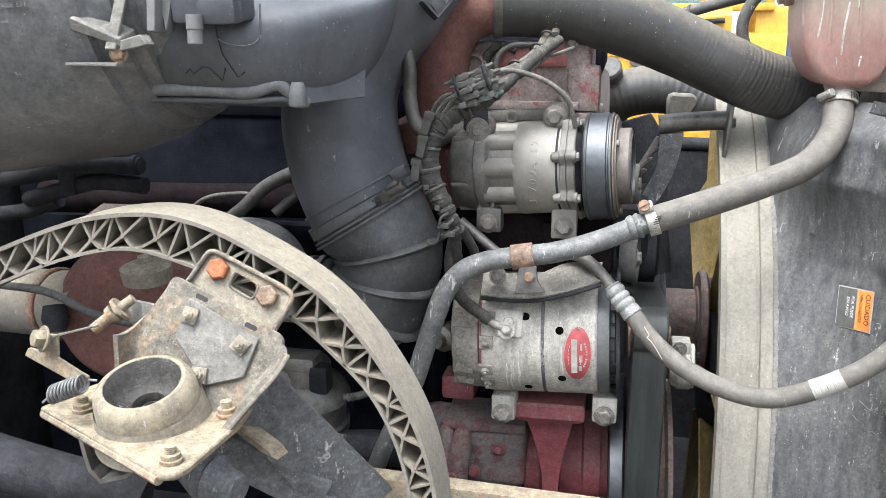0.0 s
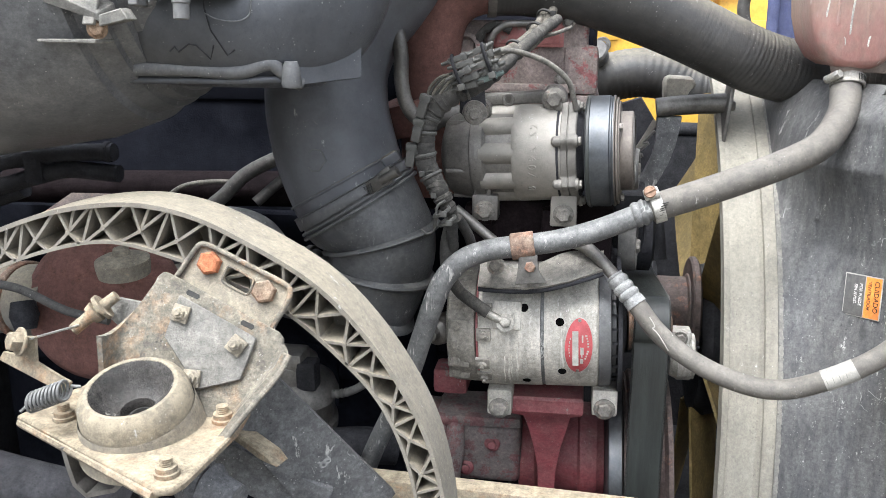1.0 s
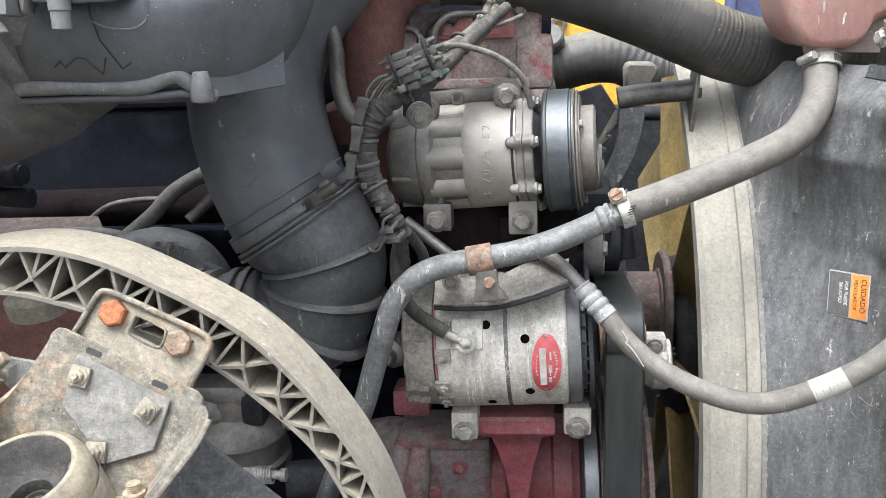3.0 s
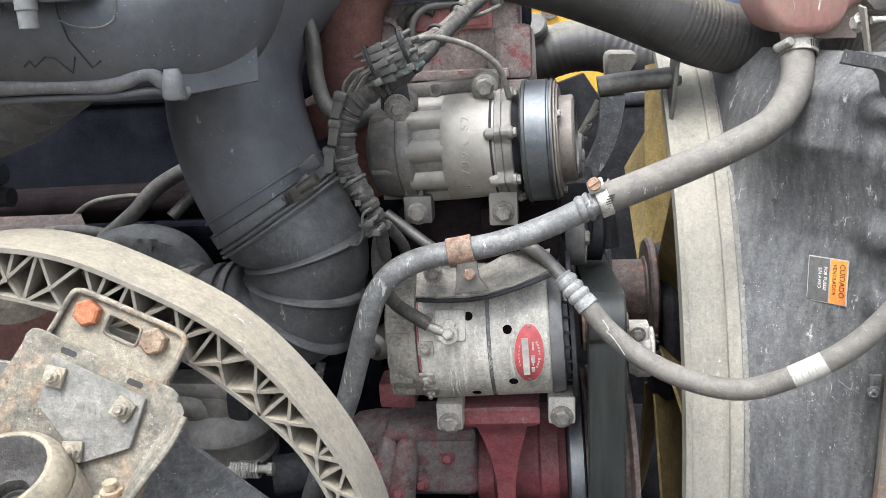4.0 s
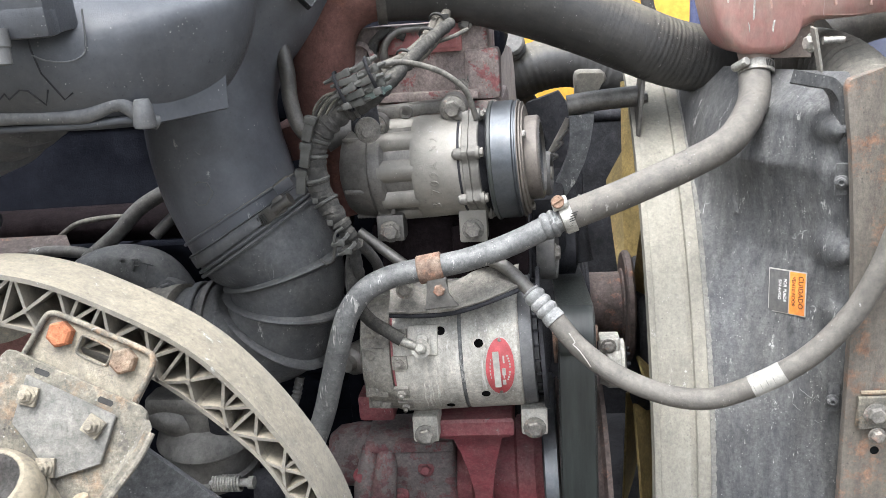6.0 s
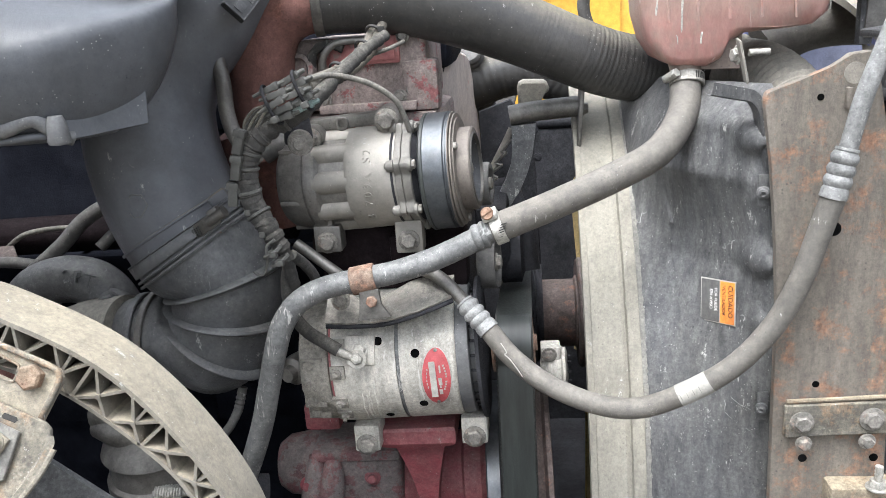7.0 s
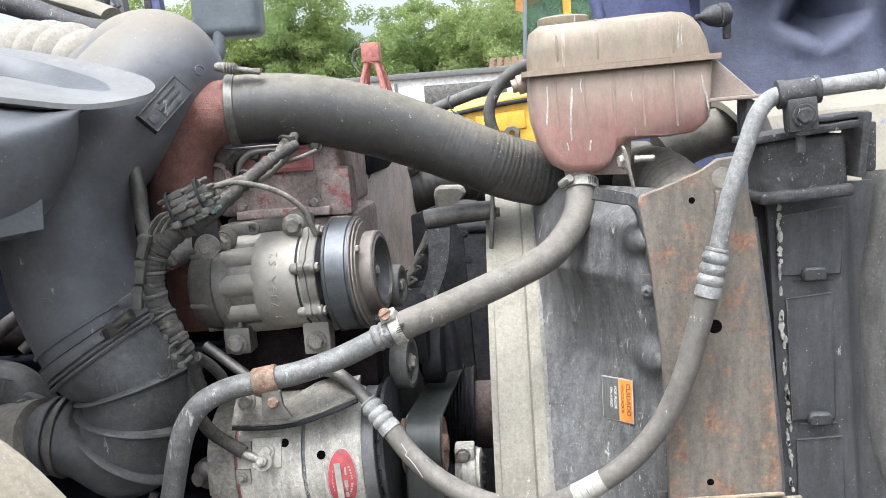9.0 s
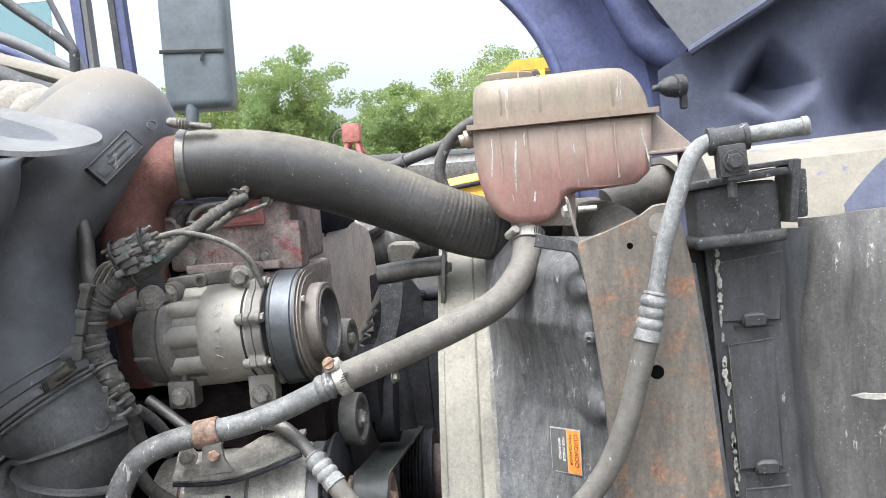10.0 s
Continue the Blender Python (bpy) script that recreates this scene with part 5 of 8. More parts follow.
inner = [(-0.62 + (p[0] + 0.62) * 0.875, 1.080 + (p[1] - 1.05) * 0.48, p[2] + 0.002 + 0.30 * (0.030 - 0.52 * (p[1] - 1.05))) for p in rr[0]]
outer_low = [tuple(np.array(p) - np.array((0, 0, 0.006))) for p in rr[0]]
deep = [(-0.62 + (p[0] + 0.62) * 0.62, 1.000 + (p[1] - 1.05) * 0.40, 1.66) for p in rr[0]]
part("mouth_rim", loft([[tuple(np.array((-0.62 + (p[0] + 0.62) * 0.88, 1.0 + (p[1] - 1.0) * 0.86, p[2] - 0.003))) for p in rr[0]], outer_low, [tuple(p) for p in rr[0]], inner]), M_RIM, scoop, "pale grey worn rim of the mouth")
part("mouth_wall", loft([inner, [tuple(np.array(a) * 0.6 + np.array(b) * 0.4) for a, b in zip(inner, deep)], deep, [(-0.55 + (p[0] + 0.55) * 0.1, 1.0 + (p[1] - 1.0) * 0.1, p[2] - 0.02) for p in deep]]), M_BLOCKRUB, scoop)
LIPS = [(p[0] + 0.003, p[1] - 0.008, p[2] + 0.006 + 0.009 * math.exp(-((p[0] + 0.366) / 0.017) ** 2) - 0.012 * min(1.0, max(0.0, (p[0] + 0.362) / 0.02))) for p in rr[2][6:26]]
part("bottom_flange", tube(LIPS, 0.0074, 16, 3, True, lambda s: 0.0006 * math.sin(s * 60)), M_LIP, scoop, "rolled lip, rubbed pale")
part("flange_edge", tube([(p[0], p[1] + 0.004, 1.5905 + 0.15 * (p[2] - 1.60)) for p in LIPS], 0.0040, 10, 2), M_SCOOP, scoop)
part("bottom_skirt", loft([[tuple(p + np.array((0, -0.003, 0.002))) for p in rr[2]], [tuple(p + np.array((-0.03, 0.03, -0.012))) for p in rr[2]]]), M_SCOOP, scoop)
TU = Vector((0.054, 0.072, 0.003)).normalized()
part("end_tab", plate([(-0.004, -0.001), (0.089, 0.001), (0.0925, 0.051), (0.060, 0.040), (-0.004, 0.024)], (-0.342, 0.855, 1.586), tuple(TU), (-0.03, 0.08, 1), 0.004, 0.001), M_SCOOP, scoop)
part("foot_peg", lathe((-0.340, 0.848, 1.606), (-0.02, 0.05, -1), [(-0.004, 0.0065), (0.002, 0.0085), (0.010, 0.0095), (0.019, 0.0105), (0.0215, 0.0095), (0.0225, 0.005)], 20), M_LIP, scoop, "worn pale peg")
part("drain_peg", lathe((-0.4155, 0.774, 1.678), (0, -0.05, -1), [(0, 0.0085), (0.014, 0.0085), (0.015, 0.0075), (0.028, 0.0075), (0.029, 0.005)], 18), M_RIM, scoop, "pale drain peg")
part("drain_box", join(box((-0.4080, 0.800, 1.695), (0.069, 0.05, 0.046), 0.005, (6, 0, 0)), box((-0.394, 0.786, 1.682), (0.042, 0.022, 0.026), 0.006, (6, 0, 0))), M_SCOOP, scoop)
part("wedge_rib", plate([(-0.009, 0.003), (0.009, 0.003), (0.009, -0.004), (0.004, -0.036), (0.0, -0.038), (-0.003, -0.004), (-0.009, -0.004)], (-0.450, 0.779, 1.700), (1, 0, 0), (0, 0.1, 1), 0.012, 0.0015), M_RIM, scoop, "pale worn rib")
CREST = [(-0.446, 0.805, 1.6200), (-0.440, 0.804, 1.6245), (-0.436, 0.803, 1.6195), (-0.425, 0.803, 1.6270), (-0.418, 0.804, 1.6260), (-0.405, 0.806, 1.6130), (-0.401, 0.806, 1.6260)]
SEAM = [(-0.405, 0.797, 1.688), (-0.404, 0.797, 1.660), (-0.400, 0.799, 1.640), (-0.3885, 0.808, 1.6165), (-0.383, 0.813, 1.6215)]
for nm, path in (("moulded_crest", CREST), ("moulded_seam", SEAM)):
    part(nm, tube([(x, y - 0.001, z) for x, y, z in path], 0.0009, 6, 1), M_DARK, scoop)
part("moulded_outline", tube([(-0.404, 0.796, 1.6555), (-0.394, 0.799, 1.650), (-0.380, 0.807, 1.648), (-0.371, 0.813, 1.651), (-0.367, 0.818, 1.660), (-0.366, 0.820, 1.690)], 0.0008, 6, 3), M_LIP, scoop)

barrel = thing("air_cleaner_drum", (-0.75, 0.9, 1.54), "round black plastic air cleaner drum with a bolted bracket", "air cleaner")
BC, BX = Vector((-0.46, 0.93, 1.735)), Vector((-0.90, -0.06, -0.08)).normalized()
part("drum", lathe(BC, BX, [(0.0, 0.10), (0.01, 0.148), (0.028, 0.158), (0.034, 0.158), (0.036, 0.166), (0.050, 0.168), (0.052, 0.174), (0.075, 0.180), (0.079, 0.188), (0.14, 0.204), (0.30, 0.215), (0.52, 0.215)], 72), M_DRUM, barrel, sharp=25)
brk = part("bracket", join(plate([(0, 0), (0.052, -0.018), (0.052, -0.010), (0.004, 0.012)], (-0.533, 0.742, 1.664), (1, -0.05, 0), (0, -0.35, 1), 0.03, 0.001),
                           plate([(0, 0), (0.060, -0.001), (0.060, 0.003), (0, 0.003)], (-0.545, 0.745, 1.629), (1, -0.05, 0), (0, 0, 1), 0.03, 0.0008),
                           plate([(0, 0), (0.012, 0), (0.012, 0.06), (0, 0.06)], (-0.497, 0.742, 1.645), (1, 0, 0), (0.1, 0.35, 1), 0.004, 0.0008),
                           plate([(0, 0), (0.028, 0.006), (0.022, 0.016), (0.0, 0.010)], (-0.482, 0.745, 1.643), (1, 0.1, 0), (0, 0, 1), 0.02, 0.001)), M_BRKPLATE, barrel, "folded pale bracket")
part("bracket_bolt", hexbolt((-0.4876, 0.752, 1.641), (0.3, -1, 0), 0.007, 0.006), M_RUSTBOLT2, brk)
part("rib_plate", plate([(0, 0), (0.010, 0.0), (0.012, 0.08), (0.002, 0.08)], (-0.462, 0.762, 1.662), (1, 0, 0), (0, 0.1, 1), 0.02, 0.001), M_RIM, barrel)

for x, z, txt in ((-0.588, 1.6990, "TORQUE"), (-0.5865, 1.6922, "ARRETE DE"), (-0.5835, 1.6858, "SERRAGE EST"), (-0.594, 1.6715, "5 Nm")):
    axis_at = BC + BX * ((x - BC.x) / BX.x)
    out = Vector((0, -math.sqrt(0.2045 ** 2 - (z - axis_at.z) ** 2), z - axis_at.z))
    lettering("moulded_words", txt, 0.0074, plane_pose(axis_at + out * 1.001, -BX, Vector((0, -out.z, -out.y))), M_DRUM, barrel, 0.0007)

# ---- ribbed arch support ----
arch = thing("arch_support", (-0.4, 0.77, 1.05), "dusty beige cast arch support with triangular ribs", "support")
AO = [(-0.80, 1.355), (-0.72, 1.405), (-0.648, 1.437), (-0.557, 1.470), (-0.477, 1.482), (-0.414, 1.474), (-0.356, 1.450), (-0.293, 1.414), (-0.248, 1.371), (-0.209, 1.316), (-0.181, 1.258), (-0.165, 1.192), (-0.160, 1.13), (-0.160, 1.05)]
AI = [(-0.79, 1.31), (-0.72, 1.362), (-0.655, 1.394), (-0.570, 1.426), (-0.498, 1.440), (-0.431, 1.427), (-0.375, 1.406), (-0.321, 1.379), (-0.271, 1.337), (-0.234, 1.296), (-0.210, 1.246), (-0.196, 1.188), (-0.192, 1.13), (-0.192, 1.05)]
NA = 24


def resample(pts, n):
    P = np.array(smooth_path(pts, 12))[:, :2]
    s = np.concatenate([[0], np.cumsum(np.linalg.norm(np.diff(P, axis=0), axis=1))])
    return [(float(np.interp(q, s, P[:, 0])), float(np.interp(q, s, P[:, 1]))) for q in np.linspace(0, s[-1], n + 1)]


O4, I4 = resample(AO, NA * 4), resample(AI, NA * 4)
YF, YB = 0.748, 0.798


def band(path, thick, y0, y1):
    """A strip along a path in the upright plane, thick towards the inside."""
    nrm = []
    for i in range(len(path)):
        a, b = path[max(0, i - 1)], path[min(len(path) - 1, i + 1)]
        d = Vector((b[0] - a[0], b[1] - a[1])).normalized()
        nrm.append(Vector((d.y, -d.x)))
    rows = [[(p[0], y0, p[1]) for p in path], [(p[0], y1, p[1]) for p in path], [(p[0] + q.x * thick, y1, p[1] + q.y * thick) for p, q in zip(path, nrm)], [(p[0] + q.x * thick, y0, p[1] + q.y * thick) for p, q in zip(path, nrm)]]
    return loft([*rows, rows[0]])


part("outer_flange", band(O4, 0.0045, YF - 0.002, YB + 0.006), M_ARCH, arch)
part("inner_flange", band(I4, -0.0035, YF, YB), M_ARCH, arch)
part("web", loft([[(p[0], YB - 0.004, p[1]) for p in O4], [(p[0], YB - 0.004, p[1]) for p in I4], [(p[0], YB, p[1]) for p in I4], [(p[0], YB, p[1]) for p in O4]]), M_ARCH, arch)


def rib_between(a, b, w, y0):
    d = Vector((b[0] - a[0], b[1] - a[1]))
    n2 = Vector((-d.y, d.x)).normalized() * w / 2
    q = [(a[0] + n2.x, a[1] + n2.y), (b[0] + n2.x, b[1] + n2.y), (b[0] - n2.x, b[1] - n2.y), (a[0] - n2.x, a[1] - n2.y)]
    bm = bmesh.new()
    f = [bm.verts.new((x, y0, z)) for x, z in q]
    k = [bm.verts.new((x, YB - 0.002, z)) for x, z in q]
    bm.faces.new(f)
    for i in range(4):
        bm.faces.new((f[i], f[(i + 1) % 4], k[(i + 1) % 4], k[i]))
    return bm


def mid(a, b, t):
    return (a[0] + (b[0] - a[0]) * t, a[1] + (b[1] - a[1]) * t)


for i in range(NA):
    o0, o1, o2 = O4[i * 4], O4[i * 4 + 2], O4[i * 4 + 4]
    i0, i1, i2 = I4[i * 4], I4[i * 4 + 2], I4[i * 4 + 4]
    hub = mid(o1, i1, 0.62)
    for a, b in ((mid(o0, hub, 0.07), hub), (mid(o2, hub, 0.07), hub), (mid(i0, hub, 0.1), hub), (mid(i2, hub, 0.1), hub)):
        part("rib", rib_between(a, b, 0.0028, YF + 0.0005 * len(arch.children) % 0.0020), M_ARCH, arch)
    part("rib_node", lathe((hub[0], YF - 0.0006, hub[1]), (0, 1, 0), [(0, 0.0024), (0.03, 0.0024)], 10), M_ARCH, arch)
    part("rib", rib_between(mid(o1, hub, 0.08) if i % 2 else mid(o0, i0, 0.06), hub if i % 2 else mid(o0, i0, 0.94), 0.0028, YF + 0.002), M_ARCH, arch)

# ---- bracket with rubber bushing ----
hanger = thing("bushing_bracket", (-0.42, 0.63, 1.25), "dusty tan steel bracket with a black rubber bushing and rusty bolts", "bracket")
part("base_plate", plate([(-0.530, 0.633), (-0.350, 0.541), (-0.338, 0.545), (-0.333, 0.556), (-0.327, 0.640), (-0.332, 0.680), (-0.37, 0.715), (-0.43, 0.735), (-0.501, 0.720), (-0.512, 0.690)], (0, 0, 1.312), (1, 0, 0), (0, 1, 0), 0.007, 0.0015), M_BRACKET, hanger)
part("edge_fold", tube([(-0.527, 0.634, 1.305), (-0.44, 0.589, 1.305), (-0.352, 0.543, 1.305)], 0.0045, 8), M_BRACKET, hanger)
BAX = (0.02, -0.30, 0.95)
part("bushing", lathe((-0.412, 0.634, 1.318), BAX, [(-0.024, 0.0500), (-0.006, 0.0495), (0.004, 0.0478), (0.016, 0.0470), (0.026, 0.0458), (0.033, 0.0425), (0.0365, 0.0380), (0.0360, 0.0345)], 56, False), M_BUSH, hanger, "worn black rubber bushing ring")
part("bushing_skirt", lathe((-0.412, 0.634, 1.318), BAX, [(-0.020, 0.0560), (-0.010, 0.0525), (0.000, 0.0503), (0.010, 0.0492), (0.015, 0.0480)], 56, False), M_TRAY, hanger, "tan dust caked round the bushing")
part("bushing_bowl", lathe((-0.412, 0.634, 1.318), BAX, [(0.0363, 0.0350), (0.032, 0.0315), (0.025, 0.0285), (0.017, 0.0240), (0.012, 0.0185), (0.0105, 0.0150), (0.007, 0.0135), (-0.006, 0.0130)], 48, False), M_WET, hanger, "wet glossy bowl of the bushing")
part("bushing_core", lathe((-0.412, 0.636, 1.318), BAX, [(-0.004, 0.0135), (0.002, 0.012), (0.004, 0.008), (0.001, 0.007)], 24), M_INK, hanger)
for x, y in ((-0.484, 0.634), (-0.351, 0.562), (-0.346, 0.653)):
    part("stud", join(lathe((x, y, 1.3125), (0, 0, 1), [(0, 0.0098), (0.003, 0.0098), (0.0036, 0.0085), (0.0075, 0.0082), (0.008, 0.006)], 20), lathe((x, y, 1.3125), (0, 0, 1), [(0.007, 0.0052)] + [(0.008 + 0.0009 * k, 0.0054 if k % 2 else 0.0046) for k in range(8)], 14)), M_BRACKET, hanger)


PN = Vector((0.10, -0.90, 0.42)).normalized()
PU = Vector((0.945, -0.10, -0.31)).normalized()
PU = (PU - PN * PU.dot(PN)).normalized()
PV = PN.cross(PU).normalized()
PO = Vector((-0.370, 0.680, 1.372))
UO = Vector((-0.359, 0.727, 1.417))
UU = Vector((0.92, -0.03, -0.39)).normalized()
UN = Vector((0.05, -0.93, 0.36)).normalized()
UU = (UU - UN * UU.dot(UN)).normalized()
UV = UN.cross(UU).normalized()


def on_back(a, b, lift=0.0):
    """A place on the leaning back plate: along, up and out from its face."""
    return PO + PU * a + PV * b + PN * lift


def pierced(outer, inner, o, u, v, thick):
    """A plate with one opening; both outlines are run round from the opening's middle."""
    cx, cy = sum(p[0] for p in inner) / len(inner), sum(p[1] for p in inner) / len(inner)

    def reach(poly, ang):
        dx, dy, best = math.cos(ang), math.sin(ang), 0.0
        for (x0, y0), (x1, y1) in zip(poly, poly[1:] + poly[:1]):
            ex, ey = x1 - x0, y1 - y0
            den = dx * ey - dy * ex
            if abs(den) > 1e-9:
                t = ((x0 - cx) * ey - (y0 - cy) * ex) / den
                s = ((x0 - cx) * dy - (y0 - cy) * dx) / den
                if t > 0 and -1e-6 <= s <= 1 + 1e-6:
                    best = max(best, t)
        return (cx + dx * best, cy + dy * best)
    n = u.cross(v).normalized()
    angs = sorted({round(math.atan2(y - cy, x - cx), 5) for x, y in outer + inner} | {round(-math.pi + 2 * math.pi * k / 40, 5) for k in range(40)})
    O, I = [reach(outer, t) for t in angs], [reach(inner, t) for t in angs]
    at = lambda p, h: tuple(o + u * p[0] + v * p[1] + n * h)
    rows = [[at(p, -thick) for p in I], [at(p, -thick) for p in O], [at(p, 0) for p in O], [at(p, 0) for p in I]]
    return loft([*rows, rows[0]], True)


part("back_plate", plate([(-0.0445, -0.066), (0.040, -0.072), (0.0487, -0.0523), (0.0635, 0.0066), (0.0635, 0.024), (0.0605, 0.031), (0.0540, 0.0345), (-0.0610, 0.0440), (-0.0660, 0.0430), (-0.0695, 0.0370), (-0.0690, 0.030), (-0.0556, -0.019)], on_back(0, 0, -0.005), PU, PV, 0.005, 0.001), M_BRKBACK, hanger, "rust-flecked dark steel back plate")
part("left_wing", sheet(lambda u, v: on_back(-0.0445 - 0.0245 * v, -0.062 + 0.099 * v, -0.008).lerp(Vector((-0.458 + 0.004 * v, 0.655, 1.312 + 0.072 * v - 0.01 * math.sin(3 * v))), u) - Vector((0.010 * math.sin(math.pi * u), 0, 0.018 * math.sin(math.pi * u) * v)), 14, 10, 0.005), M_BRKBACK, hanger)


def wing_at(u, v):
    e = (0.044 + 0.0195 * min(1, v * 1.25), -0.068 + 0.094 * v)
    return on_back(e[0] + 0.010 * math.sin(u * 1.5), e[1] - 0.006 * u, -0.008 + (0.034 - 0.016 * v * v) * u)


part("right_wing", sheet(wing_at, 10, 14, 0.0045), M_BRKBACK, hanger)
part("wing_lip", tube([tuple(Vector(wing_at(1, v)) + PU * 0.002) for v in np.linspace(0, 1, 8)], 0.0026, 8, 3), M_BRKBACK, hanger)
part("pentagon_plate", plate([(-0.0412, 0.0299), (-0.0375, -0.0093), (0.0108, -0.0392), (0.0420, -0.0169), (0.0392, 0.0218)], on_back(0, 0, 0.0), PU, PV, 0.0045, 0.0008), M_BRKPLATE, hanger, "grey dusty five-sided plate")
for a, b, t in ((-0.0321, 0.015, 0.1), (0.0266, 0.0091, -0.25), (0.0022, -0.0324, 0.3)):
    p = on_back(a, b)
    sq = box((0, 0, 0), (0.0155, 0.0155, 0.004), 0.0012)
    sq.transform(plane_pose(p + PN * 0.0022, PU * math.cos(t) + PV * math.sin(t), PV * math.cos(t) - PU * math.sin(t)))
    part("square_washer", sq, M_TRAY, hanger)
    part("nut", join(lathe(p + PN * 0.004, PN, [(0, 0.0074), (0.0012, 0.0072), (0.002, 0.0055)], 20), hexbolt(p + PN * 0.005, PN, 0.0056, 0.0045, False, 0.003)), M_TRAY, hanger)
for a, b in ((-0.0313, 0.0345), (0.0263, 0.0290)):
    part("slot", plate([(-0.006, -0.002), (0.005, -0.0024), (0.0064, 0.0), (0.005, 0.0022), (-0.006, 0.0026), (-0.0072, 0.0002)], on_back(a, b, -0.0046), PU, PV, 0.001, 0.0), M_INK, hanger)
part("moulded_mark", join(*(tube([tuple(on_back(-0.020 + 0.0052 * k, 0.004 - 0.0004 * k, 0.0001)), tuple(on_back(-0.018 + 0.0052 * k, -0.0005 - 0.0004 * k, 0.0001))], 0.0005, 5, 1) for k in range(7))), M_BRKPLATE, hanger)
TR = [(-0.0540, -0.040), (0.0508, -0.036), (0.0545, 0.004), (0.0535, 0.011), (0.0480, 0.0158), (-0.0400, 0.0175), (-0.0455, 0.0140), (-0.0480, 0.008)]
part("upper_plate", pierced(TR, [(-0.0125, -0.0035), (-0.009, -0.0065), (0.013, -0.0075), (0.0165, -0.004), (0.0160, 0.0045), (0.0130, 0.0072), (-0.009, 0.0085), (-0.0122, 0.0055)], UO, UU, UV, 0.006), M_TRAY, hanger, "dusty upper plate with a slot")
part("slot_lip", tube([tuple(UO + UU * x + UV * y + UN * 0.0005) for x, y in ((-0.0125, -0.0035), (-0.009, -0.0070), (0.013, -0.0080), (0.0168, -0.004), (0.0162, 0.0045), (0.0130, 0.0077), (-0.009, 0.009), (-0.0125, 0.0055), (-0.0125, -0.0035))], 0.0012, 6, 3), M_BRKBACK, hanger)
part("raised_edge", tube([tuple(UO + UU * x + UV * y + UN * 0.003) for x, y in ((-0.0540, -0.036), (-0.0500, -0.010), (-0.0470, 0.010), (-0.0430, 0.0165), (-0.0300, 0.0182), (0.010, 0.0175), (0.0440, 0.0165), (0.0525, 0.012), (0.0540, 0.002), (0.0520, -0.020), (0.0508, -0.034))], 0.0027, 10, 5), M_BRKBACK, hanger)
part("rusty_bolt", hexbolt(UO + UU * -0.0287 + UV * 0.0036, UN, 0.0112, 0.009, False), M_RUSTBOLT, hanger, "bright orange rusted hex bolt")
part("rusty_bolt", hexbolt(UO + UU * 0.0301 + UV * 0.0023, UN, 0.0112, 0.009, False), M_RUSTBOLT2, hanger, "brown rusted hex bolt")
lever = part("lever", plate([(-0.526, 0.004), (-0.510, 0.000), (-0.506, 0.018), (-0.496, 0.018), (-0.496, -0.004), (-0.462, -0.018), (-0.468, -0.029), (-0.530, -0.004)], (0, 0.622, 1.373), (1, 0, 0), (0, 0.25, 1), 0.004, 0.001), M_BRACKET, hanger, "thin dusty lever")
part("lever_nut", hexbolt((-0.503, 0.617, 1.389), (-0.5, -0.8, 0.3), 0.009, 0.010), M_BRACKET, lever)
part("control_cable", tube([(-0.498, 0.622, 1.390), (-0.500, 0.700, 1.3750)], 0.0012, 8), M_ZINC, hanger)
part("cable_end", join(lathe((-0.507, 0.694, 1.3710), (0.024, 0.012, 0.020), [(0, 0.006), (0.020, 0.006), (0.0205, 0.009), (0.027, 0.0105), (0.0275, 0.006), (0.05, 0.005)], 16), lathe((-0.485, 0.706, 1.389), (0.024, 0.012, 0.020), [(0, 0.013), (0.004, 0.013)], 18)), M_BRACKET, hanger, "pale cable adjuster")
part("cable_arm", plate([(-0.065, 0.004), (-0.052, 0.022), (-0.01, 0.020), (0.008, 0.004), (-0.008, -0.022), (-0.042, -0.010)], (-0.428, 0.708, 1.374), (1, -0.2, 0), (0, 0.2, 1), 0.004, 0.001), M_BRKPLATE, hanger)
helix = [(-0.488 + 0.027 * k / 126, 0.600 + 0.0085 * math.cos(k * math.pi / 7) + 0.008 * k / 126, 1.343 + 0.010 * k / 126 + 0.0085 * math.sin(k * math.pi / 7)) for k in range(127)]
helix = [(-0.499, 0.600, 1.334), (-0.493, 0.604, 1.340)] + helix + [(-0.457, 0.612, 1.355), (-0.451, 0.614, 1.354)]
part("return_spring", tube(helix, 0.0013, 6, 1), M_PIPE, hanger, "coiled grey return spring")
CUP = [(-0.463, 1.307), (-0.460, 1.288), (-0.456, 1.272), (-0.445, 1.262), (-0.418, 1.270), (-0.402, 1.285)]
part("lower_cup", sheet(lambda u, v: (*[float(np.interp(u * 5, range(6), [q[0] for q in CUP]))], 0.595 + 0.06 * v, float(np.interp(u * 5, range(6), [q[1] for q in CUP]))), 20, 4, 0.004), M_ALUD, hanger, "folded grey channel")
part("under_strap", plate([(-0.402, 1.290), (-0.335, 1.262), (-0.325, 1.252), (-0.345, 1.255), (-0.402, 1.280)], (0, 0.59, 0), (1, -0.3, 0), (0, 0, 1), 0.02, 0.002), M_BRACKET, hanger)
part("arm", sheet(lambda u, v: Vector((-0.352, 0.70, 1.325)).lerp(Vector((-0.252, 0.775, 1.145)), u) + Vector((0.020, 0.010, 0.020)) * (1 - 2 * v) * (1 + 0.35 * u), 18, 6, 0.010), M_ARM, hanger, "scraped black steel arm")
part("arm_brace", join(box((-0.37, 0.73, 1.235), (0.20, 0.02, 0.025), 0.004, (0, 30, 14)), box((-0.35, 0.74, 1.205), (0.24, 0.03, 0.03), 0.004, (0, 32, 16))), M_ARM, hanger)
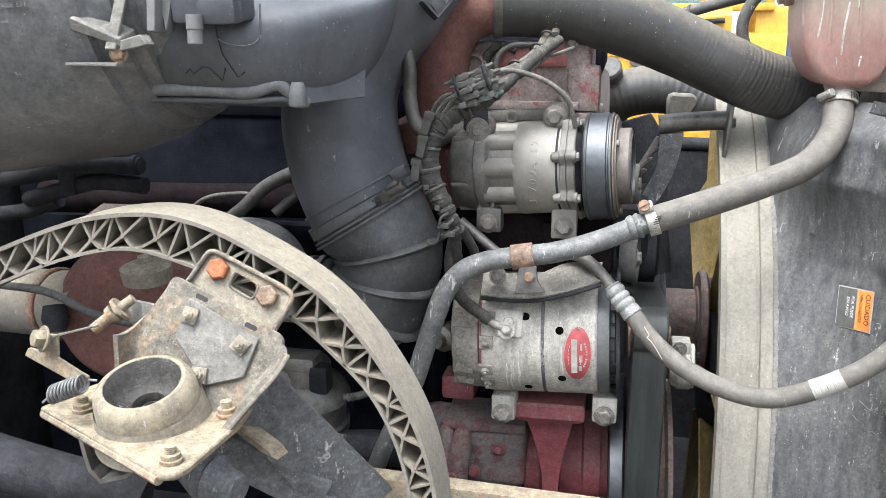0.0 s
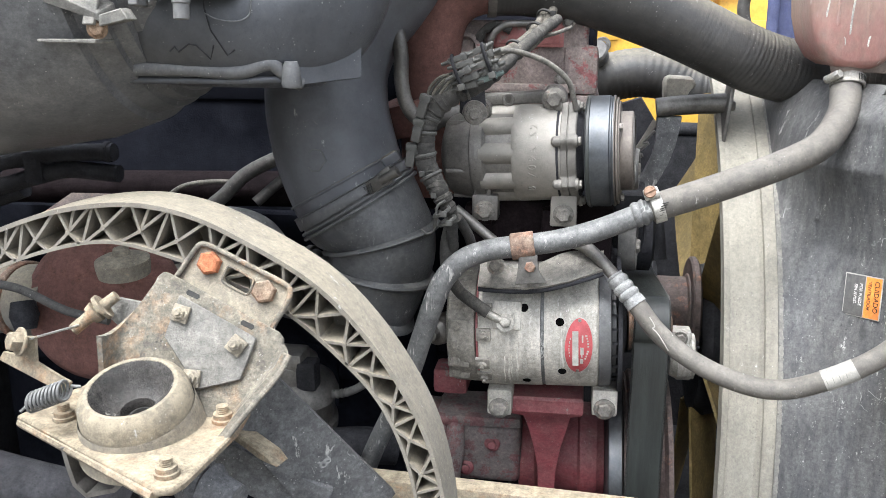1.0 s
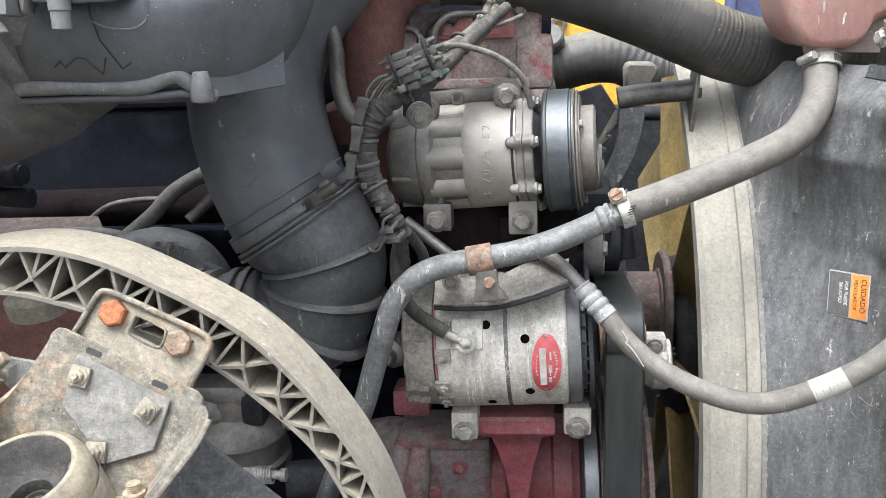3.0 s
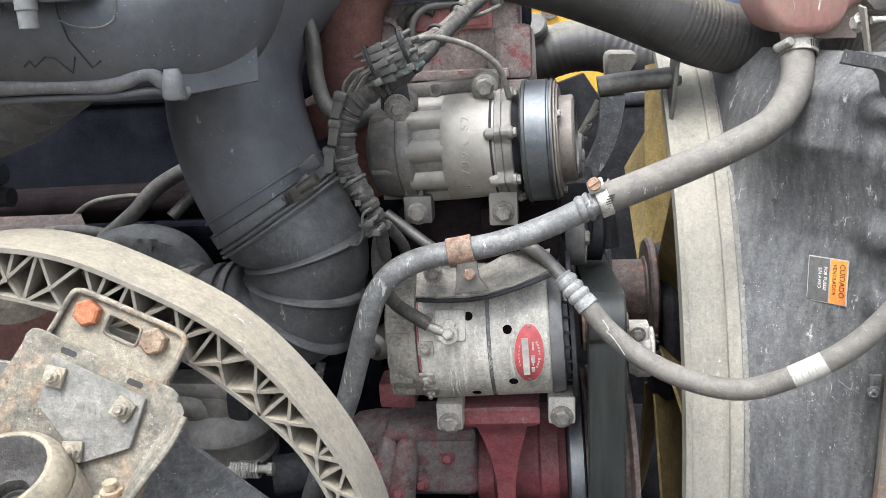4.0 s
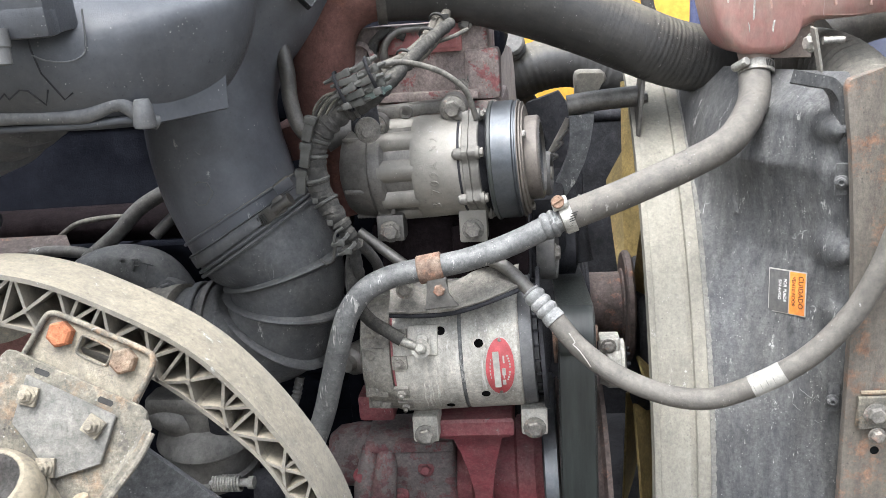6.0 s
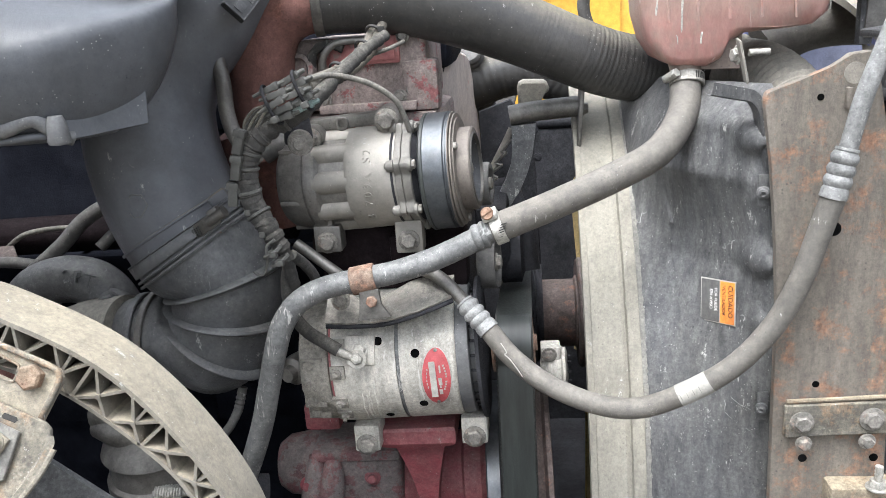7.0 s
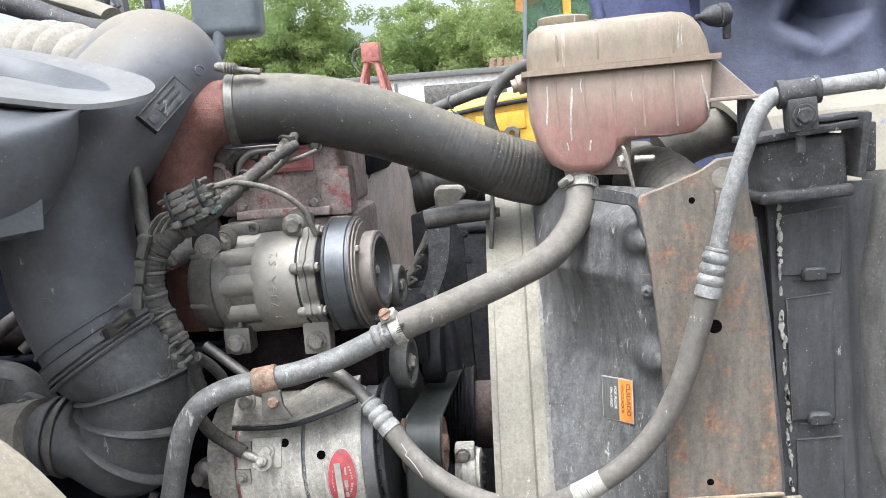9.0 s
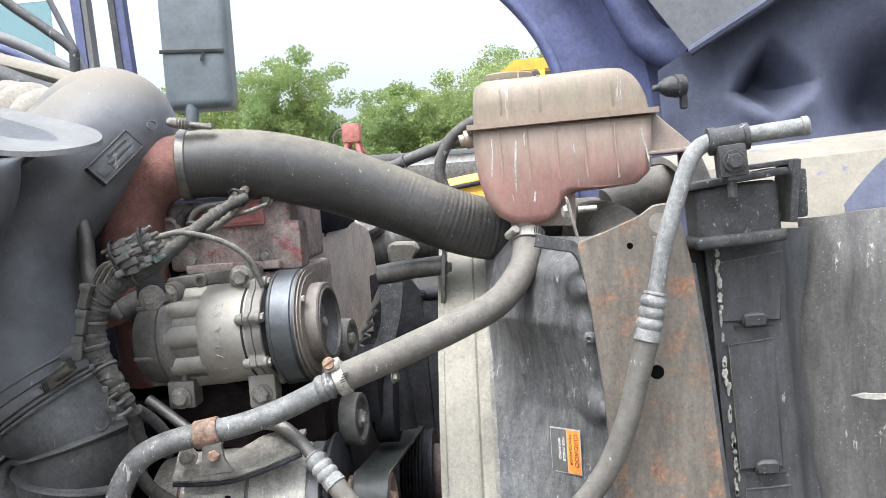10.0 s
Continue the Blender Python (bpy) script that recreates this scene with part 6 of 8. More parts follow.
part("ball_joint", lathe((-0.40, 0.66, 1.25), (0.8, -0.2, -0.1), [(0, 0.012), (0.02, 0.020), (0.03, 0.024), (0.036, 0.020), (0.04, 0.024), (0.046, 0.018), (0.07, 0.014)], 22), M_ARM, hanger)

# ---- air-conditioning compressor ----
comp = thing("air_conditioning_compressor", (-0.12, 1.18, 1.40), "dull cast aluminium air-conditioning compressor with a steel clutch pulley", "compressor")
CO, CA = Vector((-0.238, 1.191, 1.470)), Vector((1, -0.085, 0.058)).normalized()
CK = 1.085
part("rear_head", lathe(CO, CA, [(d, r * CK) for d, r in [(0.0, 0.018), (0.002, 0.032), (0.008, 0.046), (0.016, 0.0525), (0.040, 0.0565), (0.046, 0.0575), (0.047, 0.0555), (0.050, 0.0555), (0.051, 0.0595), (0.060, 0.0600)]], 48), M_ALUD, comp)
for t in (2.2, 3.4, 4.4, 5.3):
    part("head_rib", box(CO + CA * 0.030 + (frame_of(CA)[1] * math.cos(t) + frame_of(CA)[2] * math.sin(t)) * 0.0585, (0.034, 0.006, 0.006), 0.002), M_ALUD, comp)
part("cylinder_core", lathe(CO, CA, [(0.055, 0.065), (0.064, 0.065), (0.068, 0.058), (0.104, 0.058), (0.108, 0.065)], 48, False), M_ALUD, comp)
_, cs, cu = frame_of(CA)
for k in range(9):
    t = 2 * math.pi * (k + 0.32) / 9
    c = CO + (cs * math.cos(t) + cu * math.sin(t)) * 0.0515
    part("cylinder_boss", tube([tuple(c + CA * 0.060), tuple(c + CA * 0.112)], 0.0150, 14, 2), M_ALU, comp)
part("front_housing", lathe(CO, CA, [(d, r * CK) for d, r in [(0.104, 0.0600), (0.109, 0.0615), (0.120, 0.0610), (0.160, 0.0600), (0.164, 0.0585), (0.168, 0.0585)]], 56), M_ALU, comp)
part("front_neck", lathe(CO, CA, [(0.186, 0.064), (0.190, 0.060), (0.194, 0.052), (0.202, 0.046)], 40), M_DARK, comp, "grimy dark neck behind the pulley")
SCAL = []
for k in range(140):
    t = 2 * math.pi * k / 140
    SCAL.append((t, 0.0645 + 0.0085 * max(0.0, math.cos(7 * t - 2 * math.pi * 0.12)) ** 3))
bmf = bmesh.new()
loops = [[bmf.verts.new(CO + CA * d + (cs * math.cos(t) + cu * math.sin(t)) * (r + g)) for t, r in SCAL] for d, g in ((0.1680, -0.02), (0.1680, -0.001), (0.1692, 0.0), (0.1765, 0.0), (0.1770, -0.0022), (0.1782, -0.0022), (0.1787, 0.0), (0.1875, 0.0), (0.1890, -0.0012), (0.1890, -0.02))]
for la, lb in zip(loops, loops[1:]):
    for k in range(140):
        bmf.faces.new((la[k], la[(k + 1) % 140], lb[(k + 1) % 140], lb[k]))
part("front_flange", bmf, M_FLANGE, comp, "scalloped grimy front flange with a joint line")
for k in range(7):
    t = 2 * math.pi * (k + 0.12) / 7
    d = cs * math.cos(t) + cu * math.sin(t)
    p = CO + d * 0.0665
    ear = part("flange_ear", join(lathe(p, CA, [(0.157, 0.0030), (0.160, 0.0066), (0.165, 0.0074), (0.169, 0.0078)], 16), lathe(p, CA, [(0.187, 0.0082), (0.191, 0.0080), (0.192, 0.0068)], 16)), M_FLANGE, comp)
    part("ear_bolt", hexbolt(p + CA * 0.1915, CA, 0.0058, 0.0045, False), M_BOLT, ear)
part("head_joint", ring(CO + CA * 0.1640, CA, 0.0600, 0.0650, 0.003, 0.0008, 56), M_DARK, comp)
for k, ch in enumerate("B 709A S2"):
    if ch != " ":
        ang = radians(-38 + 9.6 * k)
        out = Vector((0, -math.cos(ang), math.sin(ang)))
        lettering("casting_mark", ch, 0.0150, plane_pose(CO + CA * 0.1275 + out * 0.0662, (0, math.sin(ang), math.cos(ang)), -CA), M_ALU, comp, 0.0010)
pul = part("clutch_pulley", lathe(CO, CA, [(0.1990, 0.050), (0.1995, 0.0725), (0.2009, 0.0745), (0.2303, 0.0745), (0.2317, 0.0725), (0.2332, 0.0725), (0.2346, 0.0745), (0.2360, 0.0745)], 72), M_STEEL, comp, "polished steel pulley rim")
part("belt_band", ring(CO + CA * 0.2035, CA, 0.072, 0.0758, 0.005, 0.001, 72), M_BELT, pul)
part("clutch_rim", lathe(CO, CA, [(0.2360, 0.0740), (0.2372, 0.0735), (0.2378, 0.069), (0.2391, 0.0715), (0.2409, 0.0715), (0.2415, 0.066), (0.2434, 0.066), (0.2440, 0.050)], 64), M_CLUTCH, comp)
part("clutch_plate", lathe(CO, CA, [(0.2422, 0.0439), (0.2434, 0.0530), (0.2586, 0.0530), (0.2605, 0.0511), (0.2605, 0.0449), (0.2508, 0.0420)], 56, False), M_CLUTCH, comp, "dusty iron clutch plate")
part("clutch_dish", lathe(CO, CA, [(0.2586, 0.0441), (0.2498, 0.0406), (0.2440, 0.0363), (0.2434, 0.0248), (0.2450, 0.0153), (0.2518, 0.0134), (0.2527, 0.0086), (0.2498, 0.0076), (0.2498, 0.0057), (0.2547, 0.0048)], 48, False), M_SIDE, comp, "dark dished hub")
part("clutch_ring", ring(CO + CA * 0.2600, CA, 0.0436, 0.0468, 0.004, 0.001, 48), M_ALUD, comp)
part("hub_bolt", hexbolt(CO + CA * 0.2495, CA, 0.0075, 0.006), M_BOLT, comp)
for t in (0.4, 2.5, 4.6):
    part("clutch_rivet", hexbolt(CO + CA * 0.2435 + (cs * math.cos(t) + cu * math.sin(t)) * 0.0625, CA, 0.005, 0.004, False), M_BOLT, comp)
for x, z, w, h in ((-0.176, 1.405, 0.036, 0.036), (-0.069, 1.404, 0.036, 0.044)):
    lug = part("mounting_lug", join(box((x, 1.158, z), (w, 0.032, h), 0.004), box((x - 0.004, 1.16, z + 0.024), (w * 0.7, 0.03, 0.03), 0.006)), M_ALU if x > -0.1 else M_ALUD, comp)
    part("bolt", hexbolt((x, 1.141, z - 0.004), (0, -1, 0), 0.0105, 0.008), M_BOLT, lug)
for x, z, r in ((-0.0876, 1.553, 0.011), (-0.187, 1.535, 0.010)):
    lug = part("mounting_ear", join(lathe((x, 1.155, z), (0, 1, 0), [(0, r * 1.5), (0.035, r * 1.6)], 20), box((x, 1.172, z - 0.014), (r * 2.6, 0.03, 0.03), 0.005)), M_ALUD, comp)
    part("bolt", hexbolt((x, 1.154, z), (0, -1, 0), r, 0.010), M_BOLT, lug)
part("top_rail", join(box((-0.135, 1.195, 1.551), (0.125, 0.03, 0.016), 0.004, (0, -4, 0)), ring((-0.150, 1.178, 1.549), (0, 1, 0), 0.005, 0.009, 0.006)), M_ALUD, comp)
part("suction_port", tube([(-0.20, 1.20, 1.52), (-0.24, 1.19, 1.525), (-0.262, 1.185, 1.515)], 0.016, 16), M_RUBBER, comp)
plug = thing("compressor_lead", (-0.08, 1.12, 1.55), "thin grey wire from the harness to the compressor", "wire")
part("wire", tube([(-0.170, 1.085, 1.612), (-0.145, 1.10, 1.616), (-0.118, 1.113, 1.610), (-0.092, 1.123, 1.598), (-0.070, 1.132, 1.578), (-0.062, 1.140, 1.556), (-0.058, 1.145, 1.54)], 0.0036, 10), M_WIRE, plug)

# ---- compressor bracket ----
cbr = thing("compressor_bracket", (-0.1, 1.22, 1.30), "grey cast bracket under the compressor, its web coloured for shade", "bracket")
# the web's near-black colour includes the shade behind the compressor
part("bracket_web", join(box((-0.10, 1.215, 1.362), (0.20, 0.05, 0.09), 0.008), box((-0.075, 1.185, 1.375), (0.05, 0.04, 0.05), 0.006), box((-0.19, 1.20, 1.385), (0.04, 0.03, 0.03), 0.006)), M_MAROONSHADE, cbr)
part("bracket_wing", sheet(lambda u, v: (-0.178 + 0.165 * u, 1.088 + 0.02 * abs(u - 0.5) + 0.035 * v, 1.303 + 0.030 * u - 0.010 * math.sin(math.pi * u) + 0.024 * v + (0.008 * math.cos(9 * u) * v) + 0.0015 * noise.noise(Vector((u * 14, v * 3, 5)))), 40, 4, 0.006), M_ALTREAR, cbr, "curved grey wing under the pipe")
part("wing_edge", tube([(-0.178 + 0.165 * u, 1.087 + 0.02 * abs(u - 0.5), 1.302 + 0.030 * u - 0.010 * math.sin(math.pi * u)) for u in np.linspace(0.0, 1.0, 12)], 0.0032, 8, 3), M_DARK, cbr, "oily dark lower edge")
part("wing_bolt", hexbolt((-0.155, 1.095, 1.337), (0, -1, 0.3), 0.009, 0.008), M_BOLT, cbr)
part("tie_rod", tube([(-0.215, 1.13, 1.405), (-0.155, 1.12, 1.36)], 0.007, 10), M_ALUD, cbr)

# ---- alternator ----
alt = thing("alternator", (-0.1, 1.19, 1.12), "dirty grey cast alternator with a red oval name plate", "alternator")
AO3, AA = Vector((-0.224, 1.186, 1.222)), Vector((1, 0, 0.045)).normalized()
AR = 0.0905
part("rear_bracket", lathe(AO3, AA, [(0, 0.045), (0.001, 0.079), (0.004, 0.0845), (0.012, 0.0860), (0.041, 0.0870), (0.043, 0.080)], 48), M_ALTREAR, alt)
for z in (-0.052, -0.030, -0.004, 0.022, 0.045):
    p = AO3 + AA * 0.014 + Vector((0, -math.sqrt(0.084 ** 2 - z * z) + 0.002, z))
    part("terminal_bolt", join(hexbolt(p, (-0.1, -1, 0), 0.008, 0.006), box(p + Vector((0.004, 0.004, 0)), (0.030, 0.016, 0.019), 0.002)), M_ALTREAR, alt)
part("gasket_edge", ring(AO3 + AA * 0.0445, AA, 0.07, 0.0875, 0.003, 0.0005, 56), M_REDENG, alt, "thin red paint edge")
part("stator_shell", lathe(AO3, AA, [(0.046, 0.080), (0.0465, AR - 0.001), (0.050, AR), (0.132, AR)], 64, False), M_ALTB, alt)
part("seam", ring(AO3 + AA * 0.1345, AA, 0.07, AR - 0.0012, 0.005, 0.0005, 64), M_PIPE, alt)
part("front_shell", lathe(AO3, AA, [(0.137, AR), (0.205, AR), (0.209, AR - 0.002), (0.211, 0.085), (0.214, 0.083)], 64, False), M_ALTB, alt)
part("fan_housing", lathe(AO3, AA, [(0.2105, 0.080), (0.2105, 0.0890), (0.213, 0.0900), (0.2265, 0.0885), (0.228, 0.086), (0.228, 0.074), (0.234, 0.074)], 64), M_BLACK, alt, "black painted end bell")
for k in range(26):
    t = 2 * math.pi * k / 26
    _, s3, u3 = frame_of(AA)
    d = s3 * math.cos(t) + u3 * math.sin(t)
    part("fan_blade", box(AO3 + AA * 0.231 + d * 0.080, (0.012, 0.0025, 0.003), 0, None), M_DARK, alt)
part("fan_disc", lathe(AO3, AA, [(0.236, 0.02), (0.236, 0.0955), (0.238, 0.097), (0.241, 0.097), (0.242, 0.095), (0.243, 0.05), (0.25, 0.03)], 64), M_DARK, alt, "black steel fan disc")
part("pulley", lathe(AO3, AA, [(0.252, 0.02), (0.2525, 0.0375), (0.256, 0.0375), (0.258, 0.0345), (0.304, 0.0345), (0.306, 0.0375), (0.309, 0.0375), (0.310, 0.034), (0.305, 0.028), (0.304, 0.014), (0.309, 0.012), (0.314, 0.011), (0.314, 0.004)], 40), M_RUST, alt, "rust-brown ribbed pulley")


def on_alt(d, ang, lift=0.0):
    """A place on the alternator's shell: distance along it, degrees above the level facing side."""
    a = radians(ang)
    return AO3 + AA * d + Vector((0, -math.cos(a), math.sin(a))) * (AR + lift)


for d, ang in ((0.108, 32), (0.114, -45), (0.157, 20), (0.163, -28)):
    a = radians(ang)
    part("vent_hole", lathe(on_alt(d, ang, -0.003), (0, -math.cos(a), math.sin(a)), [(0, 0.0058), (0.0034, 0.0058)], 18), M_HOLE, alt)
for d, ang, size in ((0.054, 8, 0.0062), (0.053, -20, 0.0062), (0.055, -37, 0.0056), (0.054, 30, 0.0056)):
    a = radians(ang)
    out = Vector((0, -math.cos(a), math.sin(a)))
    pad = box((0, 0, 0), (0.020, 0.018, 0.006), 0.0015)
    pad.transform(plane_pose(on_alt(d, ang, 0.0005), AA, out.cross(AA)))
    part("rear_nut", join(pad, hexbolt(on_alt(d, ang, 0.003), out, size, 0.005, False, 0.004)), M_ALTREAR, alt, "dirty clamped nut")
for d, a0, a1, rad in ((0.0835, -12, -52, 0.0010), (0.0900, -14, -60, 0.0014), (0.0935, -10, -38, 0.0008), (0.1010, -2, -50, 0.0012), (0.1025, -20, -36, 0.0009)):
    steps = [on_alt(d + 0.0006 * math.sin(k * 1.7 + d * 900), a0 + (a1 - a0) * k / 7, 0.0) for k in range(8)]
    part("chalky_run", tube([(*p, rad * (0.5 + 0.5 * math.sin(0.4 + k * 0.33))) for k, p in enumerate(steps)], rad, 8, 3), M_SEAL, alt, "pale chalky run down the shell")
op = []
for k in range(28):
    t = 2 * math.pi * k / 28
    op.append((0.0190 * math.cos(t), 0.0405 * math.sin(t)))
PC = (0.1835, -1.5)


def oval(scale_a, scale_b, lift, th):
    bm = bmesh.new()
    top = [bm.verts.new(on_alt(PC[0] + a * scale_a, PC[1] - math.degrees(b * scale_b / AR) * -1, lift)) for a, b in op]
    bot = [bm.verts.new(on_alt(PC[0] + a * scale_a, PC[1] - math.degrees(b * scale_b / AR) * -1, lift - th)) for a, b in op]
    c = bm.verts.new(on_alt(PC[0], PC[1], lift))
    n = len(op)
    # spread the face over the curve by strips across
    for i in range(n):
        bm.faces.new((top[i], top[(i + 1) % n], bot[(i + 1) % n], bot[i]))
    lo = n // 4
    L = [top[(lo + i) % n] for i in range(n // 2 + 1)]
    R = [top[(lo - i) % n] for i in range(n // 2 + 1)]
    for i in range(n // 2):
        quad = [L[i], L[i + 1], R[i + 1], R[i]]
        quad = [q for k, q in enumerate(quad) if q not in quad[:k]]
        if len(quad) > 2:
            bm.faces.new(quad)
    bm.verts.remove(c)
    return bm


np_border = part("name_plate", oval(1.035, 1.02, 0.0016, 0.0016), M_TAG, alt, "red oval name plate with a pale edge")
part("plate_field", oval(0.97, 0.98, 0.0024, 0.001), M_REDPLATE, np_border)


def plate_bar(a, b, wa, wb, mt):
    p = on_alt(PC[0] + a, PC[1] + math.degrees(b / AR), 0.0026)
    an = radians(PC[1] + math.degrees(b / AR))
    q = box((0, 0, 0), (wa, wb, 0.0008), 0)
    q.transform(plane_pose(p, AA, (0, math.sin(an), math.cos(an))))
    part("print_bar", q, mt, np_border)


plate_bar(-0.0042, -0.001, 0.0082, 0.050, M_TAG)
for a, b, wa, wb in ((0.0048, 0.012, 0.0022, 0.010), (0.0048, -0.0045, 0.0045, 0.010), (0.0048, -0.020, 0.0042, 0.0075), (0.0048, -0.012, 0.0018, 0.004)):
    plate_bar(a, b, wa, wb, M_TAG)
for k in range(10):
    if k != 5:
        plate_bar(0.0128 - 0.00016 * (k - 4.5) ** 2, 0.0165 - 0.0036 * k, 0.0028 if k in (0, 6) else 0.0021, 0.0022, M_TAG)
for k in range(6):
    plate_bar(-0.0128 + 0.0002 * (k - 2.5) ** 2, 0.012 - 0.0048 * k, 0.0012, 0.0030, M_TAG)
for b in (0.0365, -0.0365):
    p = on_alt(PC[0], PC[1] + math.degrees(b / AR), 0.0022)
    part("plate_rivet", lathe(p, (0, -1, b * 10), [(0, 0.0024), (0.0012, 0.0022), (0.0018, 0.0012)], 12), M_BOLT, np_border)
bossp = on_alt(0.081, 24)
part("terminal_boss", join(box(bossp + Vector((0.004, 0.010, -0.002)), (0.040, 0.026, 0.040), 0.004, (-24, 0, 0)), hexbolt(bossp + Vector((0.004, -0.003, 0.004)), (0.1, -1, 0.5), 0.0085, 0.007)), M_ALTB, alt)
for x, z in ((-0.150, 1.113), (0.000, 1.123)):
    lug = part("mounting_foot", box((x, 1.165, z + 0.004), (0.036, 0.05, 0.040), 0.004), M_ALTB, alt)
    part("bolt", hexbolt((x, 1.139, z - 0.004), (0, -1, 0), 0.0115, 0.008), M_BOLT, lug)
cable = thing("alternator_cable", (-0.18, 1.09, 1.26), "grey taped alternator cable with a ring terminal", "cable")
part("sheath", tube([(-0.214, 1.10, 1.40), (-0.222, 1.095, 1.36), (-0.218, 1.09, 1.325), (-0.203, 1.09, 1.300), (-0.182, 1.09, 1.284), (-0.163, 1.088, 1.272)], 0.0085, 14), M_TAPE, cable)
part("terminal_nut", join(lathe((-0.1395, 1.0845, 1.2605), (0.1, -1, 0.5), [(0, 0.0125), (0.0015, 0.0125), (0.002, 0.011)], 24), hexbolt((-0.1395, 1.083, 1.2613), (0.1, -1, 0.5), 0.0078, 0.006, False, 0.003)), M_ZINC, cable, "bright steel nut")
part("ring_terminal", join(tube([(-0.165, 1.087, 1.272), (-0.146, 1.086, 1.263)], 0.006, 12, 3), lathe((-0.140, 1.087, 1.2595), (0.1, -1, 0.5), [(0, 0.010), (0.003, 0.010)], 18)), M_ZINC, cable)

# ---- belts and pulleys ----
drive = thing("drive_belt", (0.06, 1.3, 0.9), "worn black ribbed drive belt", "belt")
PY, PZ = 1.186, 1.234
DB = [(1.725, 1.150), (1.690, 1.187), (1.655, 1.203), (1.55, 1.219), (1.40, 1.2415), (1.30, 1.256), (1.225, 1.2665)]
DB += [(PY + 0.0385 * math.cos(a), PZ + 0.0385 * math.sin(a)) for a in np.linspace(radians(75), radians(205), 10)]
DB += [(1.146, 1.19), (1.140, 1.10), (1.130, 0.98), (1.122, 0.86)]
rows = []
for y, z in DB:
    rows.append((y, z))
bx0, bx1 = 0.034, 0.084


def belt_mesh(path, x0, x1, th):
    A, B = [], []
    for i, (y, z) in enumerate(path):
        p, q = path[max(0, i - 1)], path[min(len(path) - 1, i + 1)]
        d = Vector((q[0] - p[0], q[1] - p[1])).normalized()
        n = Vector((d.y, -d.x))
        A.append((y, z))
        B.append((y + n.x * th, z + n.y * th))
    out = []
    nx = 12
    R = []
    for (y, z), (yb, zb) in zip(A, B):
        row = [(x0 + (x1 - x0) * k / nx, y, z) for k in range(nx + 1)]
        row += [(x1 - (x1 - x0) * k / nx, yb + (0.0012 if k % 2 else 0), zb) for k in range(nx + 1)]
        R.append(row)
    return loft(R, True, True)


part("belt_run", belt_mesh([tuple(p[:2]) for p in smooth_path([(y, z, 0) for y, z in DB], 3)], bx0, bx1, 0.004), M_BELT, drive)
for k in range(2):
    x = (bx0 + 0.0005, bx1 - 0.0022)[k]
    part("frayed_edge", belt_mesh([tuple(p[:2]) for p in smooth_path([(y - 0.0008, z + 0.0006, 0) for y, z in DB], 3)], x, x + 0.0017, 0.0035), M_RUBBER, drive)
lowp = thing("pump_pulley", (0.04, 1.30, 0.8), "large worn steel pulley on the red pump", "pulley")
part("rim", lathe((0.012, 1.30, 0.945), (1, 0, 0.03), [(0, 0.12), (0.001, 0.163), (0.003, 0.165), (0.021, 0.165), (0.023, 0.160), (0.024, 0.10)], 80), M_STEEL, lowp, "bluish polished rim")
part("brown_groove", lathe((0.036, 1.30, 0.945), (1, 0, 0.03), [(0, 0.10), (0.001, 0.155), (0.004, 0.158), (0.008, 0.150), (0.012, 0.158), (0.05, 0.158), (0.06, 0.15), (0.065, 0.16), (0.072, 0.16), (0.073, 0.05)], 80), M_BROWN, lowp)
fanhub = thing("fan_drive_hub", (0.14, 1.6, 1.0), "brown rusted fan drive hub with a ribbed pulley", "fan hub")
part("ribbed_pulley", lathe((0.046, 1.62, 1.115), (1, 0, 0), [(0, 0.04), (0.0, 0.092)] + [(0.002 + 0.003 * k, 0.092 if k % 2 else 0.0885) for k in range(18)] + [(0.056, 0.093), (0.058, 0.093), (0.058, 0.04)], 64), M_DARK, fanhub)
part("shaft", lathe((0.10, 1.62, 1.115), (1, 0, 0), [(0, 0.064), (0.062, 0.064), (0.065, 0.07), (0.076, 0.072), (0.077, 0.04)], 48), M_BROWN, fanhub)
part("flange", lathe((0.168, 1.62, 1.115), (1, 0, 0), [(0, 0.06), (0.0, 0.100), (0.004, 0.104), (0.012, 0.104), (0.016, 0.098), (0.017, 0.05)], 56), M_BROWN, fanhub)
tens = thing("idler_pulley", (0.03, 1.27, 1.28), "black idler pulley with a hex bolt", "pulley")
part("pulley", lathe((0.014, 1.258, 1.331), (1, -0.12, 0.03), [(0, 0.02), (0.0, 0.036), (0.003, 0.0375), (0.022, 0.0375), (0.025, 0.036), (0.025, 0.030), (0.019, 0.027), (0.019, 0.014), (0.024, 0.012)], 40), M_RUBBER, tens)
part("bolt", hexbolt((0.036, 1.2555, 1.3315), (1, -0.12, 0.03), 0.010, 0.008), M_BOLT, tens)
tens2 = thing("small_idler", (0.03, 1.26, 1.41), "small black idler pulley behind the clutch", "pulley")
part("pulley", lathe((0.016, 1.250, 1.447), (1, -0.12, 0.03), [(0, 0.01), (0.0, 0.028), (0.003, 0.030), (0.016, 0.030), (0.019, 0.028), (0.019, 0.022), (0.014, 0.020), (0.014, 0.006)], 32), M_RUBBER, tens2)
part("cap", lathe((0.030, 1.2485, 1.4475), (1, -0.12, 0.03), [(0, 0.009), (0.006, 0.009), (0.007, 0.006)], 16), M_BOLT, tens2)
ped = thing("tensioner_arm", (0.08, 1.36, 1.15), "grimy cast belt tensioner with bolts", "tensioner")
